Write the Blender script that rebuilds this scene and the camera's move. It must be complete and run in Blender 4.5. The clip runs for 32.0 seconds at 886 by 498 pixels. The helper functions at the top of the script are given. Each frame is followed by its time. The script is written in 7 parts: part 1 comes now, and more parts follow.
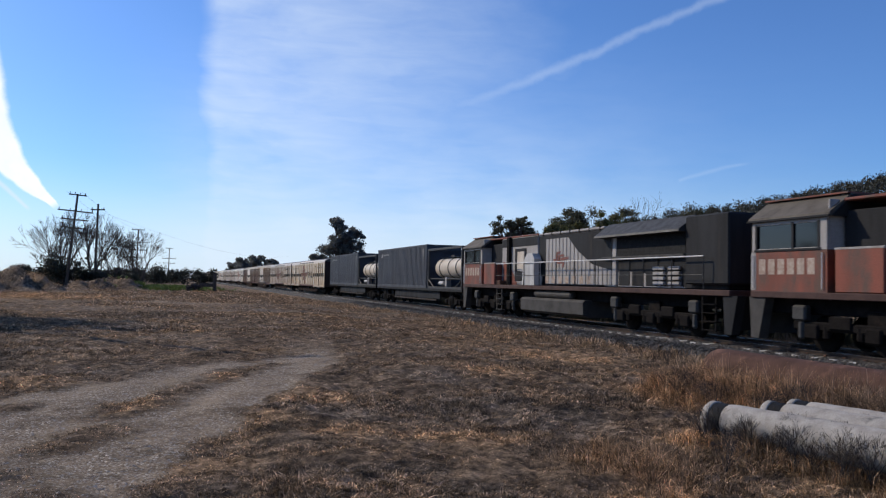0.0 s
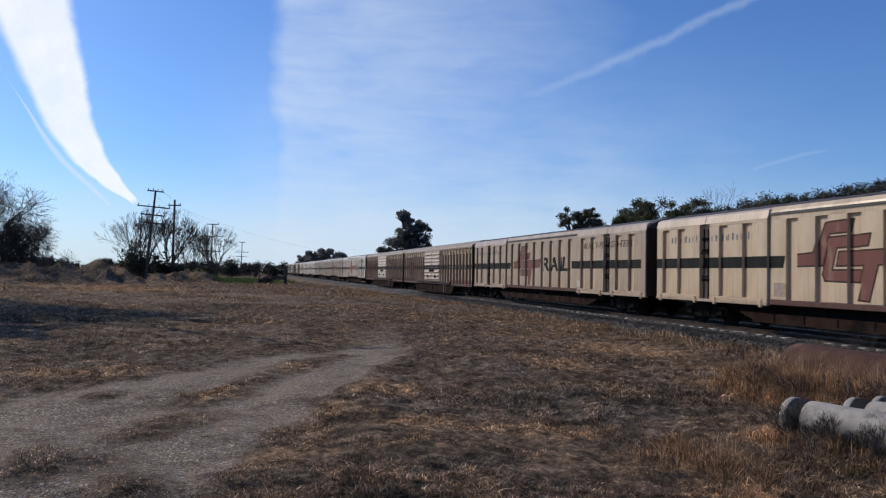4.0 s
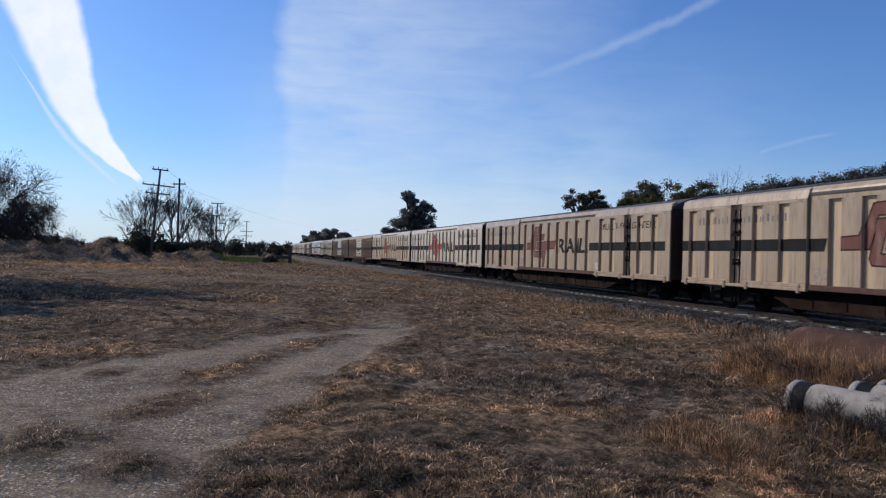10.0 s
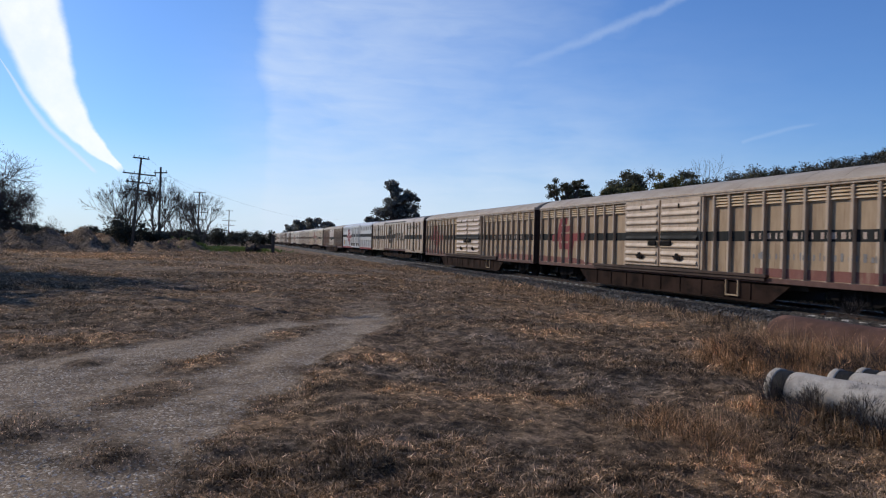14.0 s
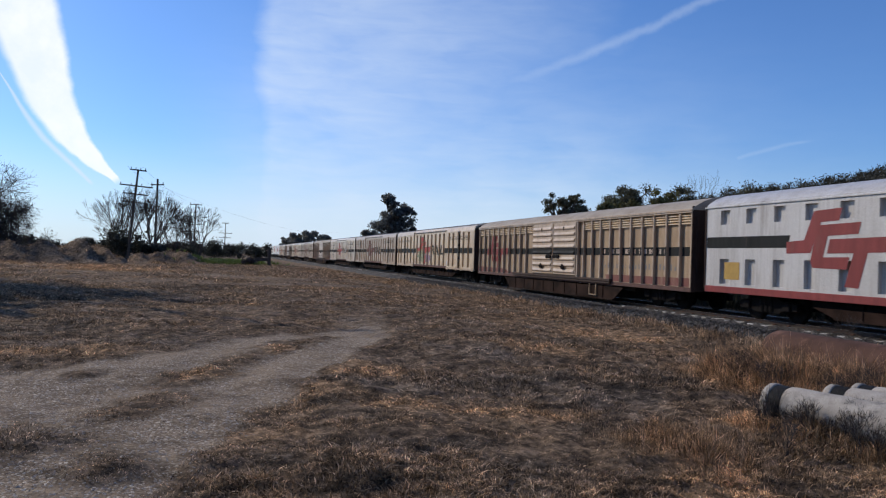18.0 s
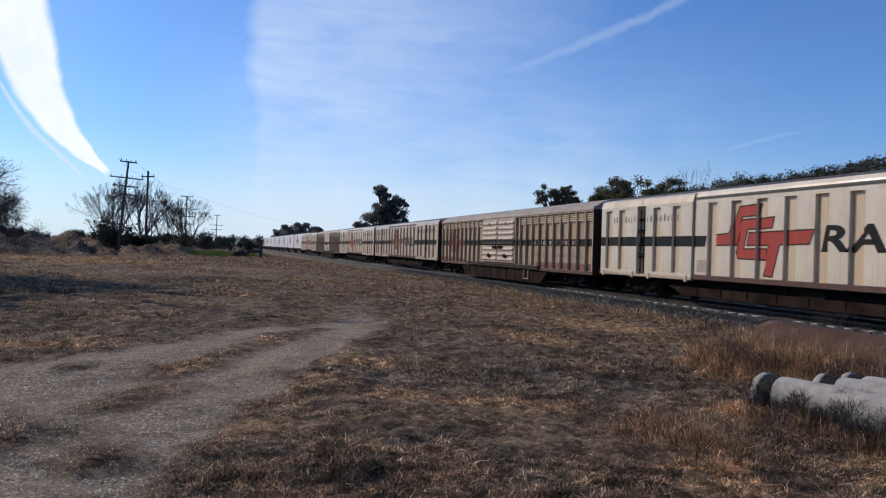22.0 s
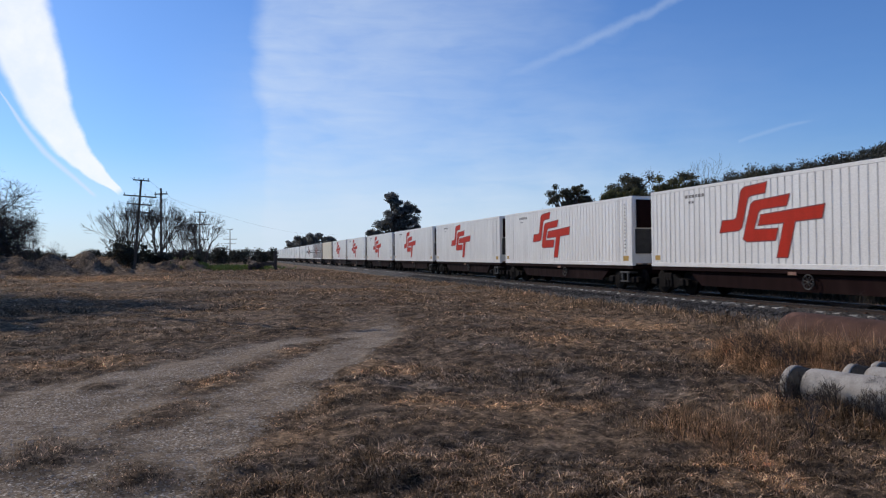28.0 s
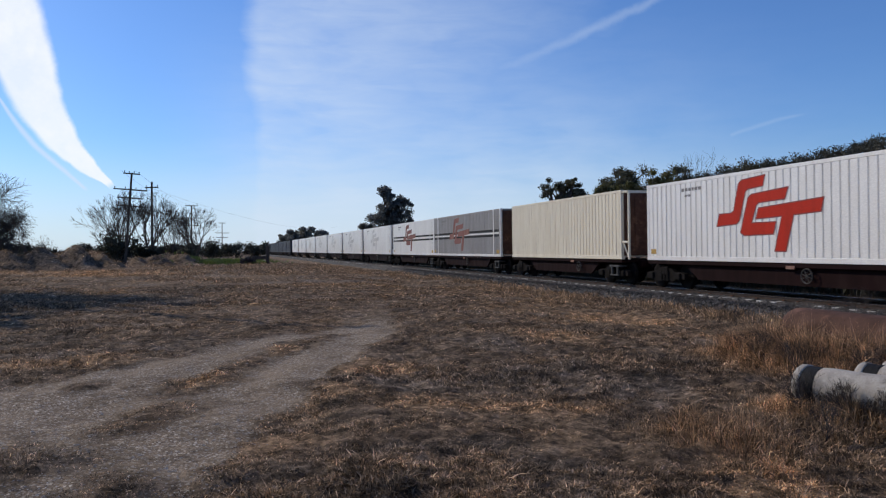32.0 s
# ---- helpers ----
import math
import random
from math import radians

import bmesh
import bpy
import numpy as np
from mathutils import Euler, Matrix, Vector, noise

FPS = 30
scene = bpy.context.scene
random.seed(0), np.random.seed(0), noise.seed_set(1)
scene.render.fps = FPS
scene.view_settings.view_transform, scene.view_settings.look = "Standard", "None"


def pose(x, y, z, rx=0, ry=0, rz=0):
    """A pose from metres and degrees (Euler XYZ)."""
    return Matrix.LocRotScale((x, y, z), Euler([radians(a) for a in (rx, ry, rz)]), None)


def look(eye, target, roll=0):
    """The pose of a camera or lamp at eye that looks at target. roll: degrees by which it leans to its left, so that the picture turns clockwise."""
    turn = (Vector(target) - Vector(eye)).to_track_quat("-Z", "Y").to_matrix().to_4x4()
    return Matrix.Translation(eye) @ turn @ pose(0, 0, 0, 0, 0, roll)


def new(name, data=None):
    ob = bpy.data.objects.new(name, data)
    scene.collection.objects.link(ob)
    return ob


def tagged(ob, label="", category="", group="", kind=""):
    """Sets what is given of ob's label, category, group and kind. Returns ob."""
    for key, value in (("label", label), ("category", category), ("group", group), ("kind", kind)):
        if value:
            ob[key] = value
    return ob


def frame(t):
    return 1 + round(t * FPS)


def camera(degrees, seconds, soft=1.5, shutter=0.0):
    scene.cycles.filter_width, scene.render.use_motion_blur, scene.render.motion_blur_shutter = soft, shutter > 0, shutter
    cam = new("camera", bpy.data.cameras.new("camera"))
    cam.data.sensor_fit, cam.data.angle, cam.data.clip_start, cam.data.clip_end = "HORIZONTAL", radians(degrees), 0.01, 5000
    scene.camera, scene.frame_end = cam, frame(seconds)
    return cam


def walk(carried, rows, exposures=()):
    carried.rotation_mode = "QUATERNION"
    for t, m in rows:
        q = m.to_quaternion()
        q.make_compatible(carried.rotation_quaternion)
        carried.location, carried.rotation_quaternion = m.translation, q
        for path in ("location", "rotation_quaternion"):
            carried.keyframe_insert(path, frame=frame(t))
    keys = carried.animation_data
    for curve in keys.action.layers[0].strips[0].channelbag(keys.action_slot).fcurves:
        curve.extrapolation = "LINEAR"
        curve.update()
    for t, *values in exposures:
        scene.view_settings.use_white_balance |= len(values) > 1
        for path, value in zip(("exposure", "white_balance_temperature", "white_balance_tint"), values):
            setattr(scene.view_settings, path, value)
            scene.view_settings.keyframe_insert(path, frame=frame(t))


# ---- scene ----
# ---- camera ----
cam = camera(60.5, 32.0, soft=1.2, shutter=0.08)
PATH = [
    (0.0, 0.106, -0.072, 1.613, -19.742, 2.495, -1.145),
    (0.5, 0.102, -0.085, 1.616, -18.042, 2.466, -1.111),
    (1.0, 0.098, -0.084, 1.615, -17.645, 2.535, -1.367),
    (1.5, 0.106, -0.010, 1.618, -17.292, 2.766, -1.793),
    (2.0, 0.086, -0.071, 1.614, -16.528, 2.900, -1.847),
    (2.5, 0.083, -0.061, 1.614, -15.506, 2.829, -1.845),
    (3.0, 0.083, -0.065, 1.612, -14.968, 2.327, -1.622),
    (3.5, 0.089, -0.058, 1.616, -14.785, 2.018, -1.415),
    (5.5, 0.101, -0.042, 1.609, -14.853, 1.392, 0.136),
    (6.0, 0.096, -0.030, 1.614, -14.624, 1.331, -0.352),
    (6.5, 0.092, -0.044, 1.607, -14.329, 1.259, -0.186),
    (7.0, 0.090, -0.043, 1.607, -14.180, 0.851, -0.382),
    (7.5, 0.099, -0.038, 1.603, -14.293, 0.163, -0.585),
    (8.0, 0.091, -0.036, 1.604, -14.404, 0.242, -0.869),
    (8.5, 0.095, -0.026, 1.605, -14.428, 0.299, -1.075),
    (9.0, 0.094, -0.020, 1.602, -14.545, 0.323, -1.255),
    (9.5, 0.094, -0.022, 1.602, -14.500, 0.329, -1.238),
    (10.0, 0.093, -0.019, 1.603, -14.426, 0.390, -1.480),
    (10.5, 0.091, -0.028, 1.600, -14.398, 0.560, -1.332),
    (11.0, 0.097, -0.029, 1.603, -14.510, 0.653, -1.143),
    (11.5, 0.093, -0.037, 1.595, -14.684, 0.634, -1.151),
    (12.0, 0.106, -0.011, 1.599, -14.924, -0.345, -1.362),
    (12.5, 0.104, 0.011, 1.594, -15.323, -0.373, -1.380),
    (13.0, 0.109, 0.020, 1.589, -15.435, -0.733, -1.331),
    (13.5, 0.107, 0.019, 1.586, -15.525, -0.870, -1.601),
    (14.0, 0.112, 0.008, 1.601, -15.646, -0.382, -1.479),
    (14.5, 0.102, -0.003, 1.597, -15.811, 0.323, -1.857),
    (16.5, 0.083, -0.011, 1.592, -15.781, 0.378, -2.141),
    (17.0, 0.090, -0.011, 1.595, -15.748, 0.336, -2.203),
    (17.5, 0.091, -0.021, 1.593, -15.847, 0.529, -2.008),
    (18.0, 0.091, -0.018, 1.595, -15.929, 0.668, -1.844),
    (18.5, 0.093, -0.024, 1.593, -16.032, 0.719, -1.846),
    (19.0, 0.090, -0.017, 1.590, -16.162, 0.502, -1.976),
    (19.5, 0.092, -0.019, 1.594, -16.230, 0.351, -2.217),
    (20.0, 0.101, -0.024, 1.590, -16.537, 0.187, -1.390),
    (20.5, 0.098, -0.013, 1.592, -16.603, 0.077, -1.459),
    (21.0, 0.103, -0.005, 1.591, -16.556, 0.122, -1.517),
    (21.5, 0.099, -0.009, 1.589, -16.594, 0.098, -1.782),
    (22.0, 0.094, -0.007, 1.588, -16.522, 0.058, -1.715),
    (22.5, 0.095, -0.010, 1.592, -16.497, 0.098, -1.822),
    (23.0, 0.093, -0.012, 1.589, -16.350, 0.276, -0.889),
    (23.5, 0.103, -0.013, 1.584, -16.167, -0.012, 0.975),
    (24.0, 0.076, -0.010, 1.597, -15.297, 0.372, 1.715),
    (24.5, 0.029, -0.055, 1.608, -14.639, 1.037, 2.474),
    (25.0, 0.005, -0.039, 1.606, -16.227, 1.049, 1.030),
    (25.5, 0.006, 0.001, 1.599, -15.964, 0.238, 1.203),
    (27.5, 0.001, 0.009, 1.597, -15.599, 0.337, 0.712),
    (28.0, 0.000, 0.000, 1.600, -15.547, 0.402, 0.700),
    (28.5, -0.001, -0.003, 1.600, -15.488, 0.468, 0.705),
    (29.0, -0.003, 0.006, 1.599, -15.429, 0.319, 0.589),
    (29.5, -0.001, 0.012, 1.591, -15.297, 0.087, 0.695),
    (30.0, -0.007, 0.006, 1.594, -15.188, -0.159, 0.469),
    (30.5, -0.008, 0.005, 1.593, -15.106, 0.002, 0.382),
    (31.0, -0.008, -0.005, 1.596, -15.028, 0.067, 0.245),
    (31.5, -0.008, -0.001, 1.594, -14.997, 0.139, 0.391),
    (32.0, 0.053, 0.346, 1.614, -16.087, -0.089, 0.750),
]
walk(cam, [(t, pose(x, y, z, 90 + pitch, roll, yaw)) for t, x, y, z, yaw, pitch, roll in PATH],
     [(0, 0.2), (1, 0.17), (2, 0.06), (3, 0.02), (6, 0.03), (10, 0.02), (12, 0.03), (13, -0.02), (14, 0.10), (16, 0.12), (23, 0.12), (25, 0.08), (32, 0.02)])

# ---- sky and sun ----
SUN_DIR = Vector((-0.56, 0.62, 0.53)).normalized()
scene.view_settings.exposure = 0.0


class Nodes:
    """Small helper that strings math nodes together."""

    def __init__(self, tree):
        self.t = tree

    def node(self, kind, **kw):
        n = self.t.nodes.new(kind)
        for k, v in kw.items():
            setattr(n, k, v)
        return n

    def plug(self, socket, v):
        if isinstance(v, bpy.types.NodeSocket):
            self.t.links.new(v, socket)
        else:
            socket.default_value = v

    def m(self, op, a, b=0.0, c=0.0, clamp=False):
        n = self.node("ShaderNodeMath", operation=op, use_clamp=clamp)
        for s, v in zip(n.inputs, (a, b, c)):
            self.plug(s, v)
        return n.outputs[0]

    def dot(self, a, vec):
        n = self.node("ShaderNodeVectorMath", operation="DOT_PRODUCT")
        self.plug(n.inputs[0], a)
        self.plug(n.inputs[1], vec)
        return n.outputs["Value"]

    def step(self, v, lo, hi, to0=0.0, to1=1.0):
        n = self.node("ShaderNodeMapRange", interpolation_type="SMOOTHSTEP")
        for s, x in zip(n.inputs, (v, lo, hi, to0, to1)):
            self.plug(s, x)
        return n.outputs[0]

    def lerp(self, v, lo, hi, to0, to1):
        n = self.node("ShaderNodeMapRange")
        for s, x in zip(n.inputs, (v, lo, hi, to0, to1)):
            self.plug(s, x)
        return n.outputs[0]

    def ramp(self, v, stops, ease="LINEAR"):
        n = self.node("ShaderNodeValToRGB")
        n.color_ramp.interpolation = ease
        e = n.color_ramp.elements
        while len(e) < len(stops):
            e.new(0.5)
        for el, (p, c) in zip(e, stops):
            el.position = p
            el.color = (c, c, c, 1) if isinstance(c, (int, float)) else (*c, 1)
        self.plug(n.inputs[0], v)
        return n.outputs[0]

    def noise(self, vec, scale, detail=4.0, rough=0.55, distort=0.0):
        n = self.node("ShaderNodeTexNoise")
        if vec is not None:
            self.plug(n.inputs["Vector"], vec)
        n.inputs["Scale"].default_value = scale
        n.inputs["Detail"].default_value = detail
        n.inputs["Roughness"].default_value = rough
        n.inputs["Distortion"].default_value = distort
        return n.outputs[0]

    def mapping(self, vec, scale=(1, 1, 1), rot=(0, 0, 0), loc=(0, 0, 0)):
        n = self.node("ShaderNodeMapping")
        self.plug(n.inputs[0], vec)
        n.inputs["Location"].default_value = loc
        n.inputs["Rotation"].default_value = rot
        n.inputs["Scale"].default_value = scale
        return n.outputs[0]

    def mix(self, f, a, b, blend="MIX"):
        n = self.node("ShaderNodeMix", data_type="RGBA", blend_type=blend)
        self.plug(n.inputs[0], f)
        for s, v in ((n.inputs[6], a), (n.inputs[7], b)):
            self.plug(s, (*v, 1) if isinstance(v, tuple) and len(v) == 3 else v)
        return n.outputs[2]


def build_world():
    world = bpy.data.worlds.new("sky")
    scene.world = world
    world.use_nodes = True
    tree = world.node_tree
    tree.nodes.clear()
    n = Nodes(tree)
    sky = n.node("ShaderNodeTexSky", sky_type="NISHITA", sun_disc=False)
    sky.sun_elevation = math.asin(SUN_DIR.z)
    sky.sun_rotation = math.atan2(SUN_DIR.x, SUN_DIR.y) % (2 * math.pi)
    sky.altitude, sky.air_density, sky.dust_density, sky.ozone_density = 200, 1.0, 0.6, 2.2
    d = n.node("ShaderNodeTexCoord").outputs["Generated"]
    fib = n.noise(n.mapping(d, (4, 6, 22), (0.25, 0.3, 0.4)), 2.6, 7, 0.55, 0.5)
    puff = n.noise(d, 30, 5, 0.6)

    def trail(tip, nrm, tan, centre, half, length, gain, soft, fuzz):
        """A vapour trail along a great circle: centre and half width as ramps over its length."""
        s = n.m("DIVIDE", n.dot(d, tan), length)
        w = n.dot(d, nrm)
        c = n.m("SUBTRACT", n.m("MULTIPLY", n.ramp(s, centre, "B_SPLINE"), 0.1), 0.05)
        h = n.m("MULTIPLY", n.ramp(s, half, "B_SPLINE"), 0.1)
        off = n.m("ABSOLUTE", n.m("ADD", n.m("SUBTRACT", w, c), n.m("MULTIPLY", n.m("SUBTRACT", puff, 0.5), fuzz)))
        rel = n.m("DIVIDE", off, h)
        mask = n.step(rel, 1.0, 1.0 - soft)
        on = n.m("MULTIPLY", n.step(s, -0.01, 0.03), n.step(n.dot(d, tip), 0.5, 0.7))
        return n.m("MULTIPLY", n.m("MULTIPLY", mask, on), gain)

    big = trail((-0.1267, 0.9888, 0.0791), (-0.8617, -0.0702, -0.5026), (-0.4914, -0.1318, 0.8609),
                [(0.0, 0.505), (0.08, 0.60), (0.16, 0.668), (0.24, 0.708), (0.32, 0.714), (0.42, 0.688), (0.55, 0.602), (0.7, 0.50), (0.85, 0.41), (1.0, 0.33)],
                [(0.0, 0.030), (0.1, 0.104), (0.16, 0.136), (0.22, 0.172), (0.30, 0.228), (0.42, 0.296), (0.55, 0.356), (0.7, 0.412), (0.85, 0.475), (1.0, 0.52)], 0.285, 0.96, 0.34, 0.010)
    side = trail((-0.1536, 0.9853, 0.0755), (-0.7379, -0.0635, -0.6719), (-0.6572, -0.1589, 0.7368),
                 [(0.0, 0.522), (0.16, 0.547), (0.3, 0.58), (0.40, 0.588), (0.55, 0.546), (0.7, 0.478), (0.85, 0.43), (1.0, 0.38)],
                 [(0.0, 0.03), (0.2, 0.045), (0.4, 0.055), (0.55, 0.045), (0.72, 0.012), (0.85, 0.001)], 0.2, 0.62, 0.95, 0.003)
    high = trail((0.3407, 0.9129, 0.225), (-0.4434, -0.055, 0.8946), (0.8291, -0.4045, 0.386),
                 [(0.0, 0.514), (0.22, 0.497), (0.42, 0.481), (0.55, 0.466), (0.7, 0.457), (0.85, 0.46), (1.0, 0.51)],
                 [(0.0, 0.05), (0.2, 0.10), (0.7, 0.09), (1.0, 0.08)], 0.23, 0.19, 1.0, 0.014)
    high = n.m("MULTIPLY", high, n.step(n.dot(d, (0.8291, -0.4045, 0.386)), -0.02, 0.12, 0.15, 1.0))
    small = trail((0.5949, 0.7929, 0.1315), (-0.2515, 0.0282, 0.9674), (0.7634, -0.6086, 0.2163),
                  [(0.0, 0.505), (0.25, 0.527), (0.5, 0.541), (0.75, 0.535), (1.0, 0.519)], [(0.0, 0.03), (0.5, 0.05), (1.0, 0.02)], 0.086, 0.11, 1.0, 0.003)
    small = n.m("MULTIPLY", small, n.step(n.dot(d, (0.7634, -0.6086, 0.2163)), 0.09, 0.07))
    # thin cirrus sheet with a plain left border, thinning out to the right
    sep = n.node("ShaderNodeSeparateXYZ")
    tree.links.new(d, sep.inputs[0])
    az = n.m("ARCTAN2", sep.outputs[0], sep.outputs[1])
    el = sep.outputs[2]
    veil = n.noise(n.mapping(d, (3, 3, 5), (0.1, 0.35, 0.2)), 2.2, 6, 0.55, 0.3)
    left = n.step(n.m("ADD", az, n.m("MULTIPLY", n.m("SUBTRACT", veil, 0.5), 0.05)), 0.022, 0.052)
    right = n.step(n.m("ADD", az, n.m("MULTIPLY", n.m("SUBTRACT", veil, 0.5), 0.5)), 0.56, 0.10)
    sheet = n.m("MULTIPLY", left, right)
    body = n.m("ADD", n.m("MULTIPLY", veil, 0.6), n.m("MULTIPLY", fib, 0.4))
    sheet = n.m("MULTIPLY", sheet, n.lerp(body, 0.36, 0.64, 0.27, 0.60))
    low = n.m("MULTIPLY", n.m("MULTIPLY", n.step(el, 0.34, 0.02), n.step(az, 0.95, 0.3)), n.lerp(body, 0.36, 0.64, 0.25, 0.62))
    low = n.m("MULTIPLY", low, n.m("MULTIPLY", n.step(az, -0.12, 0.12), n.step(az, 0.75, 0.3, 0.55, 1.0)))
    haze = n.m("MULTIPLY", n.step(el, 0.15, 0.0, 0.0, 0.62), n.step(az, 0.85, 0.2, 0.6, 1.0))
    cloud = n.m("MAXIMUM", sheet, low)
    for layer in (side, high, small, haze):
        cloud = n.m("SUBTRACT", n.m("ADD", cloud, layer), n.m("MULTIPLY", cloud, layer))
    whole = n.mix(cloud, n.mix(1.0, sky.outputs[0], (0.60, 0.90, 1.38), "MULTIPLY"), (7.2, 8.3, 9.8))
    whole = n.mix(n.m("MULTIPLY", big, n.lerp(puff, 0.35, 0.65, 0.84, 1.0)), whole, (9.9, 10.3, 10.7))
    bg = n.node("ShaderNodeBackground")
    tree.links.new(whole, bg.inputs[0])
    bg.inputs[1].default_value = 0.092
    out = n.node("ShaderNodeOutputWorld")
    tree.links.new(bg.outputs[0], out.inputs[0])


build_world()
sun = new("sun", bpy.data.lights.new("sun", "SUN"))
sun.data.energy, sun.data.angle, sun.data.color = 2.75, radians(0.6), (1.0, 0.88, 0.72)
sun.matrix_world = look(SUN_DIR * 100, (0, 0, 0))


# ---- materials ----
def surface(name, base, dark=None, rough=0.7, metal=0.0, scale=6.0, stretch=(1, 1, 1), amount=0.5, fine=40.0, bump=0.15, dist=0.01,
            rand=0.06, grime=None, grime_scale=1.2, grime_at=(0.5, 0.7), grime_stretch=(1, 1, 1), spec=0.3, world_space=False, streak=None, grainy=0.2, coat=0.0):
    """A painted, weathered or natural surface: two colours by coarse noise, fine grain, grime blotches and a bump."""
    mt = bpy.data.materials.new(name)
    mt.use_nodes = True
    n = Nodes(mt.node_tree)
    bsdf = mt.node_tree.nodes["Principled BSDF"]
    if world_space:
        co = n.node("ShaderNodeNewGeometry").outputs["Position"]
    else:
        co = n.node("ShaderNodeTexCoord").outputs["Object"]
    dark = dark or tuple(c * 0.7 for c in base)
    coarse = n.noise(n.mapping(co, stretch), scale, 5, 0.6)
    col = n.mix(n.step(coarse, 0.5 - 0.5 * (1 - amount) - 0.12, 0.72), dark, base)
    if grime:
        g = n.noise(n.mapping(co, grime_stretch, loc=(3.1, 7.7, 1.3)), grime_scale, 6, 0.65)
        col = n.mix(n.step(g, *grime_at), col, grime)
    if streak:
        runs = n.noise(n.mapping(co, (9, 9, 0.35), loc=(1.7, 2.9, 0.4)), 1.0, 5, 0.7)
        col = n.mix(n.step(runs, 0.47, 0.78), col, streak)
    grain = n.noise(co, fine, 3, 0.6)
    col = n.mix(1.0, col, n.ramp(grain, [(0.2, 1 - grainy), (0.8, 1 + grainy)]), "MULTIPLY")
    rnd = n.node("ShaderNodeObjectInfo").outputs["Random"]
    col = n.mix(1.0, col, n.ramp(rnd, [(0.0, 1 - rand), (1.0, 1 + rand)]), "MULTIPLY")
    mt.node_tree.links.new(col, bsdf.inputs["Base Color"])
    mt.node_tree.links.new(n.lerp(coarse, 0.3, 0.7, min(1, rough + 0.1), max(0.05, rough - 0.1)), bsdf.inputs["Roughness"])
    bsdf.inputs["Metallic"].default_value = metal
    bsdf.inputs["Specular IOR Level"].default_value = spec
    bsdf.inputs["Coat Weight"].default_value = coat
    bsdf.inputs["Coat Roughness"].default_value = 0.28
    if bump:
        b = n.node("ShaderNodeBump")
        b.inputs["Strength"].default_value = bump
        b.inputs["Distance"].default_value = dist
        mt.node_tree.links.new(n.m("ADD", n.m("MULTIPLY", grain, 0.5), coarse), b.inputs["Height"])
        mt.node_tree.links.new(b.outputs[0], bsdf.inputs["Normal"])
    return mt


